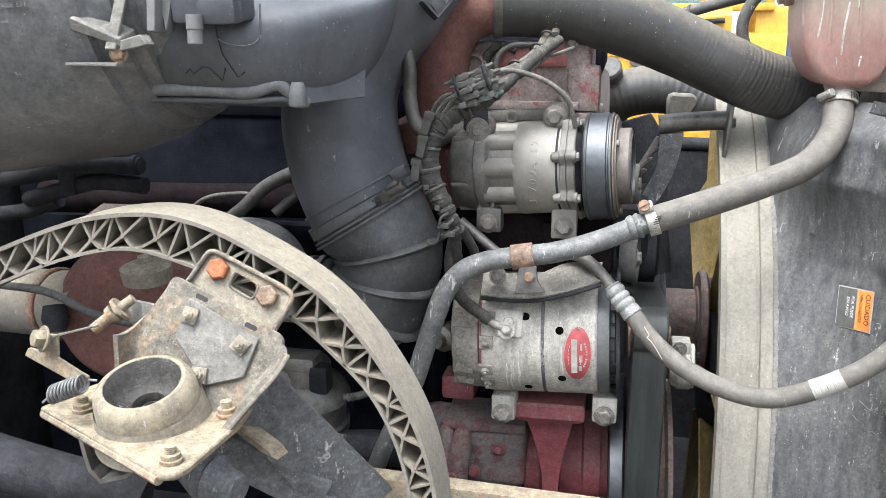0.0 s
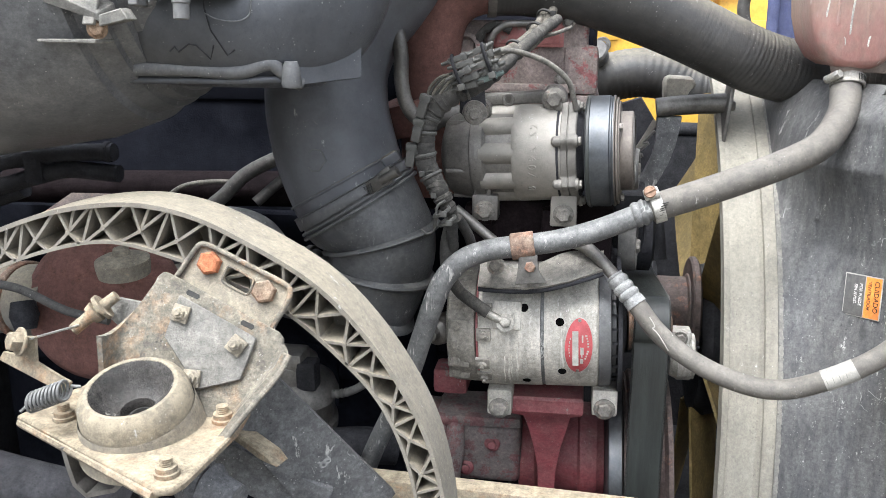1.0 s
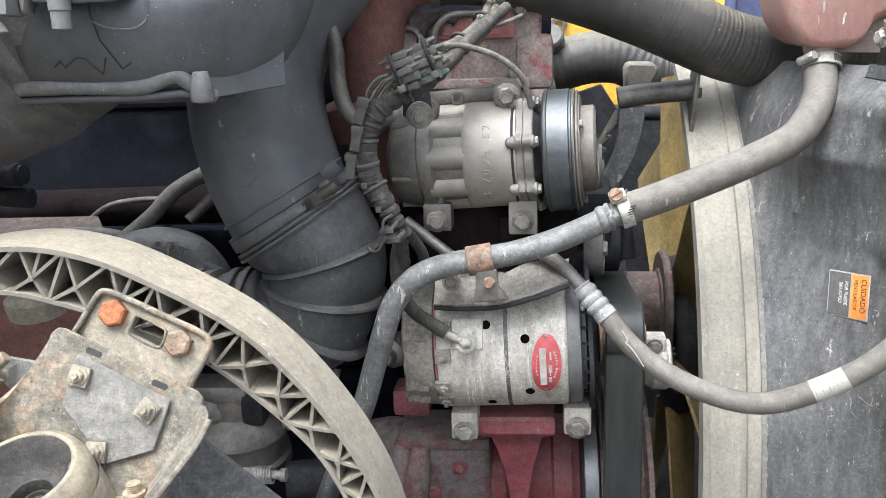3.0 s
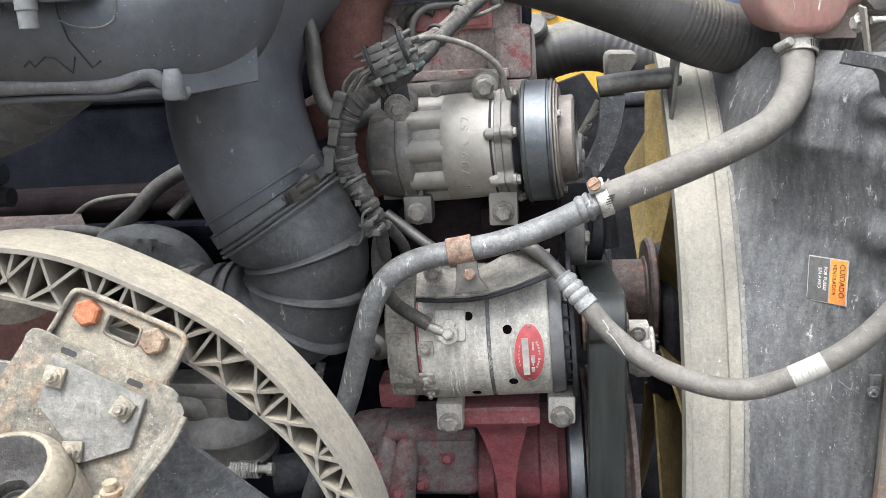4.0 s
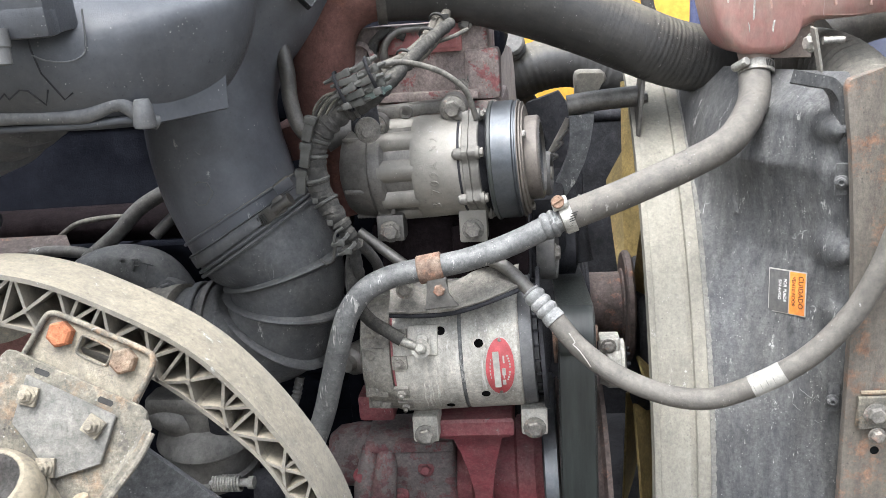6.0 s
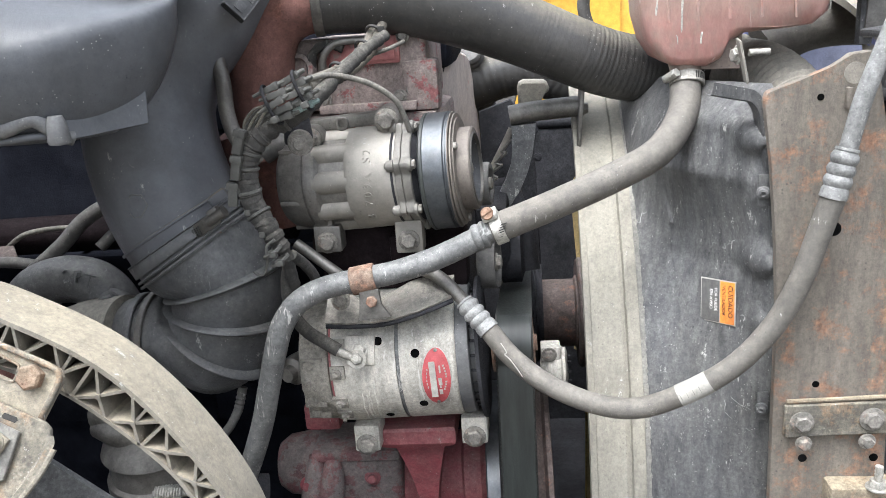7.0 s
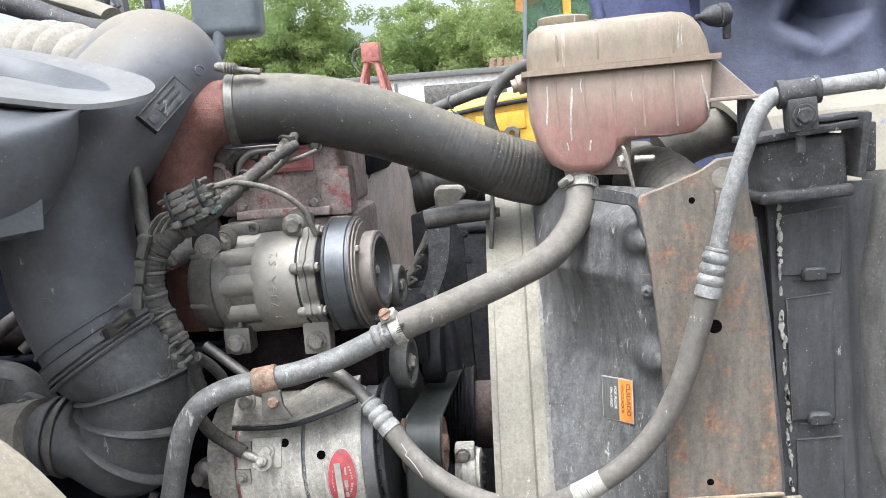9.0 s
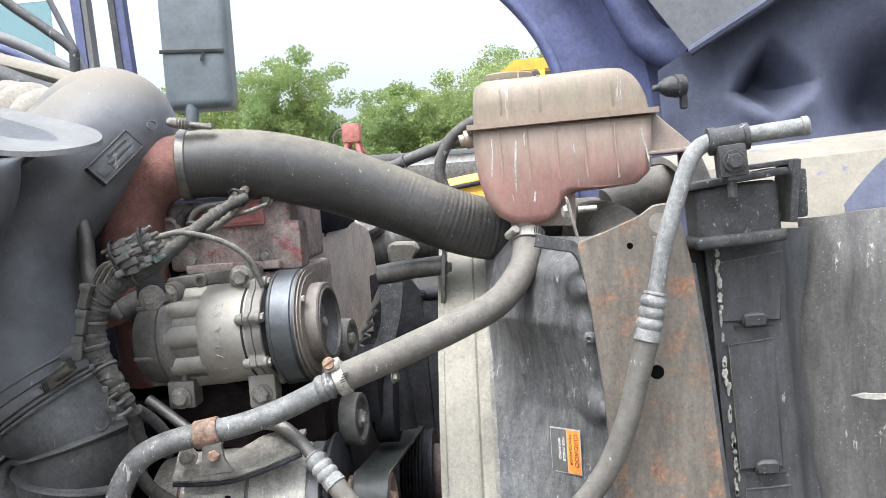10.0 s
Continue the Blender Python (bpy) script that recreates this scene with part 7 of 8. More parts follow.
part("casting", join(lathe((0.03, 1.40, 1.31), (1, 0, 0), [(0, 0.03), (0.01, 0.055), (0.04, 0.055), (0.045, 0.04)], 36), box((0.03, 1.36, 1.36), (0.05, 0.08, 0.10), 0.012, (15, 0, 0)), tube([(0.04, 1.46, 1.40), (0.06, 1.42, 1.34), (0.07, 1.40, 1.27)], 0.03, 20)), M_DARK, ped)
for y, z in ((1.34, 1.385), (1.345, 1.37)):
    part("bolt", hexbolt((0.075, y, z), (1, -0.3, 0), 0.008, 0.008), M_ZINC, ped)
adj = thing("adjuster_block", (0.1, 1.2, 1.1), "pale cast adjuster block beside the belt", "bracket")
part("housing", lathe((0.094, 1.235, 1.170), (1, -0.05, 0.03), [(0, 0.02), (0.001, 0.030), (0.010, 0.034), (0.012, 0.036), (0.030, 0.036), (0.032, 0.034), (0.036, 0.034), (0.038, 0.028), (0.039, 0.012)], 36), M_ALTB, adj)
part("lug", box((0.108, 1.225, 1.2065), (0.028, 0.03, 0.020), 0.003), M_ALTB, adj)
for k in range(9):
    t = 2 * math.pi * k / 9
    part("fin", box((0.1335, 1.233 + 0.021 * math.cos(t), 1.171 + 0.021 * math.sin(t)), (0.006, 0.004, 0.004), 0.0008), M_DARK, adj)
part("bolt", hexbolt((0.106, 1.2095, 1.2065), (0, -1, 0), 0.008, 0.006), M_BOLT, adj)

# ---- engine ----
engine = thing("engine_block", (-0.5, 1.6, 0.6), "dark red diesel engine, oily and dusty, its block coloured for shade", "engine")
# block, ledges and ribs carry the bay's shade in their colour
part("block", box((-0.62, 1.70, 1.10), (1.10, 0.58, 0.95), 0.02), M_BLOCKSHADE, engine)
part("upper_ledge", box((-0.62, 1.405, 1.28), (1.05, 0.05, 0.10), 0.012), M_BLOCKSHADE, engine)
part("lower_ledge", box((-0.62, 1.41, 1.05), (1.05, 0.05, 0.06), 0.012), M_BLOCKSHADE, engine)
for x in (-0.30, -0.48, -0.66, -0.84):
    part("side_rib", box((x, 1.40, 1.15), (0.03, 0.04, 0.36), 0.008), M_BLOCKSHADE, engine)
# manifold colour is darkened for the shade it lies in
part("manifold", tube([(-1.05, 1.34, 1.372), (-0.8, 1.34, 1.376), (-0.5, 1.33, 1.385), (-0.27, 1.32, 1.392)], 0.030, 20), M_MAROONSHADE, engine)
part("valve_cover", join(box((-0.135, 1.375, 1.606), (0.180, 0.22, 0.098), 0.010, None, 3), box((-0.128, 1.262, 1.560), (0.135, 0.03, 0.012), 0.003), box((-0.055, 1.285, 1.585), (0.05, 0.05, 0.07), 0.010)), M_FACE, engine, "grimy red-brown valve cover")
part("cover_panel", join(box((-0.131, 1.264, 1.6355), (0.102, 0.012, 0.037), 0.004), box((-0.131, 1.2585, 1.6355), (0.090, 0.006, 0.027), 0.002)), M_REDPINK, engine, "faded pinkish red raised panel")
part("cover_lug", join(box((-0.205, 1.29, 1.625), (0.05, 0.05, 0.04), 0.014, (0, -20, 0), 3), lathe((-0.218, 1.265, 1.612), (-0.3, -1, 0.2), [(0, 0.024), (0.012, 0.024), (0.014, 0.018), (0.006, 0.015)], 24)), M_FACE, engine)
for x, z in ((-0.074, 1.652), (-0.188, 1.572), (-0.083, 1.572)):
    part("cover_bolt", hexbolt((x, 1.258, z), (0, -1, 0), 0.007, 0.007), M_BOLT, engine)
part("front_casting", join(box((-0.125, 1.36, 1.49), (0.20, 0.16, 0.13), 0.012), box((-0.125, 1.268, 1.520), (0.18, 0.02, 0.06), 0.006)), M_FACE, engine)
part("lifting_eye", join(ring((-0.062, 1.272, 1.581), (0.25, -1, 0.1), 0.007, 0.0165, 0.016, 0.002), box((-0.042, 1.285, 1.578), (0.022, 0.016, 0.018), 0.003)), M_ALUD, engine, "bolted lifting eye")
part("gear_cover", plate([(0.0, 1.642), (0.06, 1.648), (0.54, 1.598), (0.58, 1.585), (0.60, 1.55), (0.70, 1.44), (0.72, 1.37), (0.68, 1.350), (0.25, 1.40), (0.0, 1.44)], (-0.059, 1.285, 0), (0.058, 1, 0), (0, 0, 1), 0.08, 0.006), M_COVER, engine, "pinkish tan painted gear cover")
part("cover_mark", plate([(0, 0), (0.03, 0.012), (0.035, 0.035), (0.01, 0.028)], (-0.0455, 1.50, 1.585), (0.058, 1, 0), (0, 0, 1), 0.002, 0.0), M_DARK, engine)
part("foam_roll", tube([(-0.030, 1.90, 1.600), (-0.022, 1.93, 1.575), (-0.012, 1.96, 1.52), (-0.005, 2.03, 1.44), (-0.006, 2.06, 1.36)], 0.026, 18, 14, True, lambda s: 0.003 * math.sin(s * 110) + 0.002 * math.sin(s * 260)), M_RUBBER, engine, "black crusted foam edge")
part("front_face", box((-0.09, 1.62, 1.02), (0.12, 0.60, 0.72), 0.02), M_DARK, engine)
part("oil_pump", lathe((-0.13, 1.315, 0.955), (1, 0, 0.03), [(0, 0.05), (0.004, 0.074), (0.030, 0.078), (0.034, 0.074), (0.098, 0.074), (0.102, 0.080), (0.128, 0.080), (0.132, 0.076), (0.140, 0.074), (0.141, 0.05)], 48), M_REDENG, engine, "red painted pump body")
part("pump_body", join(box((-0.195, 1.285, 0.985), (0.145, 0.11, 0.105), 0.016, (4, 0, 0), 3), box((-0.190, 1.262, 1.046), (0.135, 0.085, 0.018), 0.005, (5, -1.5, 0)), lathe((-0.335, 1.30, 0.985), (1, 0.05, 0.02), [(0, 0.02), (0.004, 0.036), (0.02, 0.048), (0.05, 0.052), (0.075, 0.050)], 32)), M_REDGREY, engine, "dust-greyed red pump casting")
part("pump_lobe", join(tube([(-0.253, 1.232, 1.040, 0.011), (-0.256, 1.224, 1.010, 0.016), (-0.262, 1.218, 0.975, 0.018), (-0.266, 1.216, 0.92, 0.018)], 0.015, 18), tube([(-0.226, 1.230, 1.036, 0.012), (-0.230, 1.222, 1.00, 0.019), (-0.238, 1.215, 0.955, 0.022), (-0.242, 1.214, 0.91, 0.022)], 0.02, 20)), M_REDGREY, engine)
part("pump_wedge", loft([[(x0, y0, z0), (x1, y0, z0 + 0.002), (x1, 1.30, z0 + 0.002), (x0, 1.30, z0)] for x0, x1, y0, z0 in ((-0.137, -0.031, 1.166, 1.117), (-0.139, -0.029, 1.163, 1.113), (-0.139, -0.029, 1.163, 1.094), (-0.136, -0.033, 1.166, 1.089), (-0.116, -0.047, 1.171, 1.084), (-0.108, -0.052, 1.178, 1.060), (-0.100, -0.060, 1.195, 1.020), (-0.093, -0.066, 1.205, 0.975), (-0.089, -0.070, 1.21, 0.85))], True, True), M_REDENG, engine, "red tapered support bracket", 30)
for x, y, z in ((-0.266, 1.212, 0.998), (-0.168, 1.226, 1.002), (-0.240, 1.195, 0.962), (-0.21, 1.228, 0.955)):
    part("pump_bolt", join(hexbolt((x, y, z), (0, -1, 0.25), 0.0078, 0.007, False), lathe((x, y + 0.006, z), (0, -1, 0.25), [(0, 0.013), (0.005, 0.0125), (0.006, 0.011)], 18)), M_REDENG, engine)
part("red_step", box((-0.236, 1.250, 1.105), (0.055, 0.05, 0.042), 0.008), M_REDENG, engine)
beam = thing("chassis_beam", (-0.1, 1.0, 0.9), "dusty tan steel chassis beam", "beam")
part("beam_web", box((-0.10, 0.99, 1.048), (0.75, 0.03, 0.040), 0.004, (0, 1.5, 0)), M_BRACKET, beam)
part("beam_flange", box((-0.05, 1.02, 0.98), (0.75, 0.06, 0.05), 0.004, (0, -2, 0)), M_DARK, beam)

# small tubes and wires on the valve cover
for k, (pts, r, mt, lab) in enumerate((
        ([(-0.205, 1.26, 1.60), (-0.198, 1.255, 1.635), (-0.175, 1.25, 1.648), (-0.155, 1.25, 1.64)], 0.006, M_TAPE, "corrugated black wire loom"),
        ([(-0.185, 1.25, 1.60), (-0.182, 1.245, 1.63), (-0.165, 1.245, 1.647), (-0.14, 1.25, 1.650), (-0.105, 1.255, 1.648)], 0.005, M_ALUD, "thin bent metal tube"),
        ([(-0.15, 1.20, 1.608), (-0.12, 1.215, 1.628), (-0.09, 1.22, 1.637), (-0.07, 1.24, 1.645)], 0.0028, M_WIRE, "thin dusty grey wire"))):
    tt = thing("engine_tube", pts[0], lab, "tube")
    part("tube", tube(pts, r, 12, 8, True, (lambda s: 0.0008 * math.sin(s * 1400)) if k == 0 else None), mt, tt)
gt = thing("grey_coolant_tube", (-0.3, 1.17, 1.5), "dusty bent grey steel tube beside the duct", "tube")
part("tube", tube([(-0.320, 1.20, 1.668), (-0.306, 1.180, 1.645), (-0.298, 1.172, 1.610), (-0.297, 1.17, 1.57), (-0.287, 1.17, 1.535), (-0.262, 1.18, 1.508)], 0.0102, 16), M_ALUD, gt)

# ---- wiring harness ----
har = thing("wiring_harness", (-0.2, 1.07, 1.4), "dusty taped wiring harness with clustered connectors", "wiring harness")
HH = [(-0.088, 1.20, 1.655), (-0.109, 1.150, 1.638), (-0.142, 1.105, 1.606), (-0.176, 1.083, 1.580), (-0.214, 1.075, 1.562), (-0.238, 1.072, 1.540), (-0.247, 1.070, 1.509), (-0.243, 1.070, 1.472), (-0.222, 1.066, 1.433), (-0.212, 1.072, 1.407), (-0.213, 1.10, 1.350)]
part("loom", tube([(*p, r) for p, r in zip(HH, (0.007, 0.0075, 0.009, 0.013, 0.0145, 0.014, 0.0135, 0.0130, 0.012, 0.0085, 0.008))], 0.012, 18, 10, True, lambda s: 0.0012 * math.sin(s * 420) + 0.0008 * math.sin(s * 913)), M_TAPE, har)
LP = smooth_path(HH, 10)
for i in (52, 58, 66, 73, 80, 35):
    a, b = Vector(LP[i][:3]), Vector(LP[i + 1][:3])
    part("cable_tie", join(ring(a, b - a, 0.0125, 0.0160 if i < 76 else 0.0125, 0.004, 0.0008, 20), box(a + Vector((-0.010, -0.010, 0.004)), (0.007, 0.006, 0.007), 0.001)), M_CONN, har)
KL = Vector((0.86, -0.04, 0.34)).normalized()
KW = KL.cross(Vector((0, -1, 0))).normalized()
for k in range(10):
    row, col2 = k % 5, k // 5
    p = Vector((-0.196, 1.050, 1.591)) + KW * (0.0088 * (row - 2)) + KL * (0.026 * col2 + 0.006 * (row % 2)) + Vector((0, 0.004 * abs(row - 2) + 0.002 * col2, 0))
    q = join(box((0, 0, 0), (0.024, 0.0074, 0.0074), 0.0012), box((0.008, 0, 0), (0.007, 0.0088, 0.0088), 0.001), lathe((0.012, 0, 0), (1, 0, 0), [(0, 0.0030), (0.008, 0.0026), (0.009, 0.0015)], 8), lathe((-0.012, 0, 0), (-1, 0, 0), [(0, 0.0026), (0.010, 0.0020)], 8))
    q.transform(plane_pose(p, KL + KW * (0.10 * math.sin(k * 2.1)), KW))
    part("connector", q, M_TEAL if k == 9 else M_CONN, har)
for s in (-0.006, 0.034):
    o = Vector((-0.196, 1.056, 1.591)) + KL * s
    part("cluster_tie", tube([tuple(o + KW * (0.024 * math.cos(t)) + Vector((0, -0.015 * math.sin(t), 0))) for t in np.linspace(-0.6, math.pi + 0.6, 9)], 0.0016, 8, 3, True, None, (1.5, 0.7)), M_DARK, har)
    part("tie_head", box(o + KW * 0.016 + Vector((0, -0.014, 0)), (0.009, 0.007, 0.008), 0.0015, (0, -20, 0)), M_CONN, har)
for c, rot in (((-0.2445, 1.052, 1.550), (0, -1.25, 0)), ((-0.252, 1.053, 1.520), (0, -1.35, 0)), ((-0.262, 1.058, 1.488), (0.1, -1.45, 0))):
    q = join(box((0, 0, 0), (0.030, 0.010, 0.011), 0.0015), box((0.010, 0, 0), (0.008, 0.013, 0.014), 0.001))
    q.transform(Matrix.Translation(c) @ Euler(rot).to_matrix().to_4x4())
    part("connector", q, M_CONN, har)
part("loose_tie", tube([(-0.216, 1.050, 1.432), (-0.226, 1.048, 1.424), (-0.228, 1.048, 1.405), (-0.232, 1.048, 1.392), (-0.240, 1.050, 1.388), (-0.247, 1.051, 1.393)], 0.0018, 8), M_CONN, har)
part("tail", tube([(-0.205, 1.075, 1.405), (-0.198, 1.10, 1.385), (-0.192, 1.12, 1.36), (-0.195, 1.13, 1.33)], 0.007, 12), M_TAPE, har)
for pts in ([(-0.185, 1.075, 1.600), (-0.160, 1.105, 1.612), (-0.143, 1.160, 1.618), (-0.124, 1.205, 1.636), (-0.108, 1.235, 1.662), (-0.100, 1.262, 1.690)], [(-0.165, 1.09, 1.605), (-0.132, 1.150, 1.614), (-0.112, 1.195, 1.632), (-0.098, 1.228, 1.662), (-0.090, 1.255, 1.692)]):
    part("side_loom", tube(pts, 0.0068, 12, 8, True, lambda s: 0.0006 * math.sin(s * 900)), M_LOOM, har, "dusty tan loom sleeve")
for c in ((-0.117, 1.205, 1.640), (-0.105, 1.225, 1.657), (-0.140, 1.150, 1.617)):
    part("loom_tie", join(ring(c, (0.35, 0.65, 0.5), 0.012, 0.0145, 0.004, 0.0006, 20), box(Vector(c) + Vector((0.010, -0.012, 0.006)), (0.008, 0.006, 0.007), 0.001)), M_INK, har)
for k in range(9):
    i = 44 + 4 * k
    a, b = Vector(LP[i][:3]), Vector(LP[i + 1][:3])
    tilt = Vector((random.uniform(-0.4, 0.4), random.uniform(-0.3, 0.3), random.uniform(-0.4, 0.4)))
    part("tape_wrap", ring(a, (b - a).normalized() + tilt, 0.010, 0.0149 - 0.00005 * (i - 44), random.uniform(0.008, 0.016), 0.0005, 20), M_TAPE, har)
for k in range(6):
    t0 = 0.004 * k
    part("thin_wire", tube([(-0.213 + t0, 1.060, 1.588 + 0.002 * k), (-0.226 + t0 * 0.6, 1.062, 1.584 - 0.002 * k), (-0.238 + t0 * 0.5, 1.064, 1.572 - 0.004 * k), (-0.243 + t0 * 0.4, 1.066, 1.556 - 0.004 * k)], 0.0018, 7), M_TAPE if k % 2 else M_LOOM, har)
for c, r3 in (((-0.221, 1.052, 1.4165), 0.013), ((-0.214, 1.054, 1.4050), 0.013)):
    part("tail_tie", join(ring(c, (0.5, 0.1, -0.85), 0.009, r3, 0.004, 0.0006, 20), box(Vector(c) + Vector((0.004, -0.012, 0.0)), (0.008, 0.007, 0.007), 0.001)), M_CONN, har)
part("support_bracket", plate([(-0.016, 0.026), (0.014, 0.028), (0.018, -0.006), (0.010, -0.018), (-0.006, -0.020), (-0.017, -0.010)], (-0.190, 1.110, 1.548), (0.95, 0.3, 0), (0, 0.1, 1), 0.004, 0.001), M_DARK, har)
part("p_clip", join(ring((-0.187, 1.105, 1.538), (0.3, -1, 0), 0.008, 0.0155, 0.010, 0.001), hexbolt((-0.187, 1.098, 1.537), (0.3, -1, 0), 0.008, 0.006)), M_BOLT, har)

# ---- deep left: pipes, turbo and pump ----
tur = thing("turbocharger", (-0.73, 1.08, 1.0), "rusty maroon turbine housing with a dusty cap", "turbocharger")
part("housing", lathe((-0.735, 1.10, 1.245), (0.25, -0.9, 0.2), [(-0.08, 0.06), (-0.06, 0.10), (-0.03, 0.112), (0.0, 0.112), (0.02, 0.100), (0.03, 0.075), (0.035, 0.03)], 44), M_RUSTPIPE, tur)
part("cap", lathe((-0.655, 1.03, 1.318), (0, -0.1, 1), [(0, 0.034), (0.012, 0.036), (0.022, 0.036), (0.026, 0.028), (0.03, 0.012), (0.038, 0.010), (0.040, 0.005)], 30), M_TRAY, tur)
part("exhaust_pipe", tube([(-0.80, 1.10, 1.245), (-0.88, 1.12, 1.240), (-1.0, 1.15, 1.23)], 0.055, 30), M_ARCH, tur, "dusty tan pipe")
part("v_band", ring((-0.875, 1.118, 1.240), (-0.97, 0.2, -0.03), 0.05, 0.060, 0.014, 0.002, 36), M_RUST, tur)
part("sensor", join(lathe((-0.815, 1.03, 1.27), (0.2, -0.3, -1), [(0, 0.016), (0.02, 0.02), (0.04, 0.014)], 16)), M_DARK, tur)
part("oil_line", tube([(-0.90, 1.02, 1.30), (-0.80, 1.0, 1.30), (-0.72, 0.99, 1.275), (-0.66, 0.99, 1.265)], 0.006, 10), M_RUBBER, tur)
lp = thing("rubber_pipes", (-0.85, 1.15, 1.4), "dark rubber-covered pipes in the shade", "pipe")
for a in ([(-1.0, 1.18, 1.43), (-0.90, 1.16, 1.448), (-0.82, 1.15, 1.462), (-0.725, 1.15, 1.466)], [(-0.95, 1.17, 1.40), (-0.86, 1.16, 1.425), (-0.80, 1.15, 1.438), (-0.72, 1.15, 1.434)], [(-1.1, 1.2, 1.36), (-0.98, 1.19, 1.375), (-0.90, 1.18, 1.40)]):
    part("pipe", tube(a, 0.013, 16), M_DARK, lp)
part("joint", box((-0.855, 1.155, 1.44), (0.03, 0.03, 0.05), 0.006), M_DARK, lp)
part("clip_ring", ring((-0.735, 1.15, 1.466), (1, 0, 0.04), 0.012, 0.0155, 0.008), M_DARK, lp)
for pts, r, mt, lab in (([(-0.76, 1.32, 1.350), (-0.70, 1.30, 1.388), (-0.64, 1.29, 1.40), (-0.60, 1.29, 1.40)], 0.004, M_WIRE, "thin grey cable in the shade"),
                        ([(-0.66, 1.25, 1.345), (-0.61, 1.255, 1.382), (-0.57, 1.27, 1.42), (-0.50, 1.30, 1.455)], 0.0115, M_RUBBER, "black rubber hose behind the duct"),
                        ([(-0.56, 1.27, 1.372), (-0.53, 1.29, 1.40), (-0.49, 1.30, 1.43)], 0.009, M_RUBBER, "short black rubber hose"),
                        ([(-0.80, 1.28, 1.345), (-0.72, 1.27, 1.355), (-0.66, 1.27, 1.345), (-0.64, 1.27, 1.32)], 0.009, M_RUBBER, "curved black rubber cable")):
    t5 = thing("loose_hose", pts[0], lab, "hose")
    part("hose", tube(pts, r, 12), mt, t5)
shelf = thing("heat_shield", (-0.7, 1.25, 1.3), "dusty grey sheet metal shield in the shade", "shield")
part("sheet", plate([(0, 0), (0.22, 0.03), (0.20, 0.06), (0.02, 0.06)], (-0.92, 1.24, 1.348), (1, 0.05, 0), (0, 0.9, 0.4), 0.004, 0.001), M_BROWN, shelf)
pmp = thing("fuel_filter_head", (-0.48, 1.15, 0.95), "dusty pale filter head with a gritty ring and spring", "filter")
part("head", join(lathe((-0.475, 1.165, 1.045), (0.05, -0.1, 1), [(0, 0.070), (0.014, 0.070), (0.018, 0.064), (0.05, 0.062), (0.058, 0.072), (0.075, 0.066), (0.09, 0.045), (0.115, 0.04), (0.12, 0.03)], 44), tube([(-0.53, 1.14, 1.15), (-0.50, 1.13, 1.14), (-0.47, 1.14, 1.12)], 0.024, 18), box((-0.49, 1.14, 1.165), (0.10, 0.05, 0.03), 0.01)), M_ALUD, pmp)
part("gritty_ring", ring((-0.476, 1.168, 1.082), (0.05, -0.1, 1), 0.04, 0.0655, 0.03, 0.003, 44), M_ARM, pmp)
part("spring", tube([(-0.45 + 0.04 * k / 70, 1.105 + 0.011 * math.cos(k * 0.9), 1.055 + 0.011 * math.sin(k * 0.9)) for k in range(71)], 0.002, 6, 1), M_ZINC, pmp)
part("spring_bolt", lathe((-0.455, 1.105, 1.055), (1, 0, 0.02), [(0, 0.006), (0.055, 0.006), (0.056, 0.009), (0.064, 0.009)], 14), M_ZINC, pmp)
part("sensor_plug", box((-0.435, 1.13, 1.145), (0.03, 0.03, 0.045), 0.005), M_DARK, pmp)
part("corrugated_lead", tube([(-0.44, 1.15, 1.110), (-0.40, 1.15, 1.106), (-0.36, 1.15, 1.122), (-0.335, 1.15, 1.155), (-0.325, 1.16, 1.19)], 0.0065, 12, 12, True, lambda s: 0.001 * math.sin(s * 900)), M_RUBBER, pmp)
part("pipe_stub", tube([(-0.40, 1.13, 1.03), (-0.36, 1.14, 1.03), (-0.31, 1.16, 1.02)], 0.028, 20), M_DARK, pmp)
nub = thing("sensor_knob", (-0.235, 1.17, 1.20), "grimy round sensor beside the alternator", "sensor")
part("knob", lathe((-0.232, 1.19, 1.215), (-0.4, -1, 0), [(0, 0.020), (0.03, 0.022), (0.04, 0.020), (0.045, 0.012), (0.055, 0.010)], 24), M_ALUD, nub)

low = thing("lower_frame", (-0.5, 0.9, 0.6), "oily black chassis rail deep under the engine", "frame rail")
part("rail", join(box((-0.55, 1.02, 0.86), (1.3, 0.06, 0.22), 0.01), box((-0.75, 0.80, 0.98), (0.30, 0.25, 0.20), 0.03)), M_DARK, low)
part("cross_tube", tube([(-0.9, 0.78, 1.20), (-0.65, 0.72, 1.19), (-0.50, 0.74, 1.15)], 0.03, 18), M_DARK, low)
inner = thing("engine_undertray", (-0.3, 1.4, 0.5), "oily black undertray below the engine", "undertray")
part("tray", box((-0.4, 1.5, 0.52), (2.2, 1.6, 0.03), 0.006), M_DARK, inner)

far_side = thing("far_chassis_side", (0.0, 2.3, 0.3), "oily black inner fender on the far side", "inner fender")
part("inner_fender", box((-0.25, 2.34, 0.90), (1.7, 0.05, 0.95), 0.02), M_DARK, far_side)
part("fender_lip", tube([(-1.1, 2.33, 1.38), (0.0, 2.33, 1.385), (0.6, 2.33, 1.38)], 0.02, 10), M_DARK, far_side)
# the head takes the same shade-dark colour as the block
part("cylinder_head", join(box((-0.66, 1.66, 1.57), (0.92, 0.52, 0.10), 0.02), box((-0.45, 1.62, 1.63), (0.84, 0.30, 0.085), 0.03)), M_BLOCKSHADE, engine)

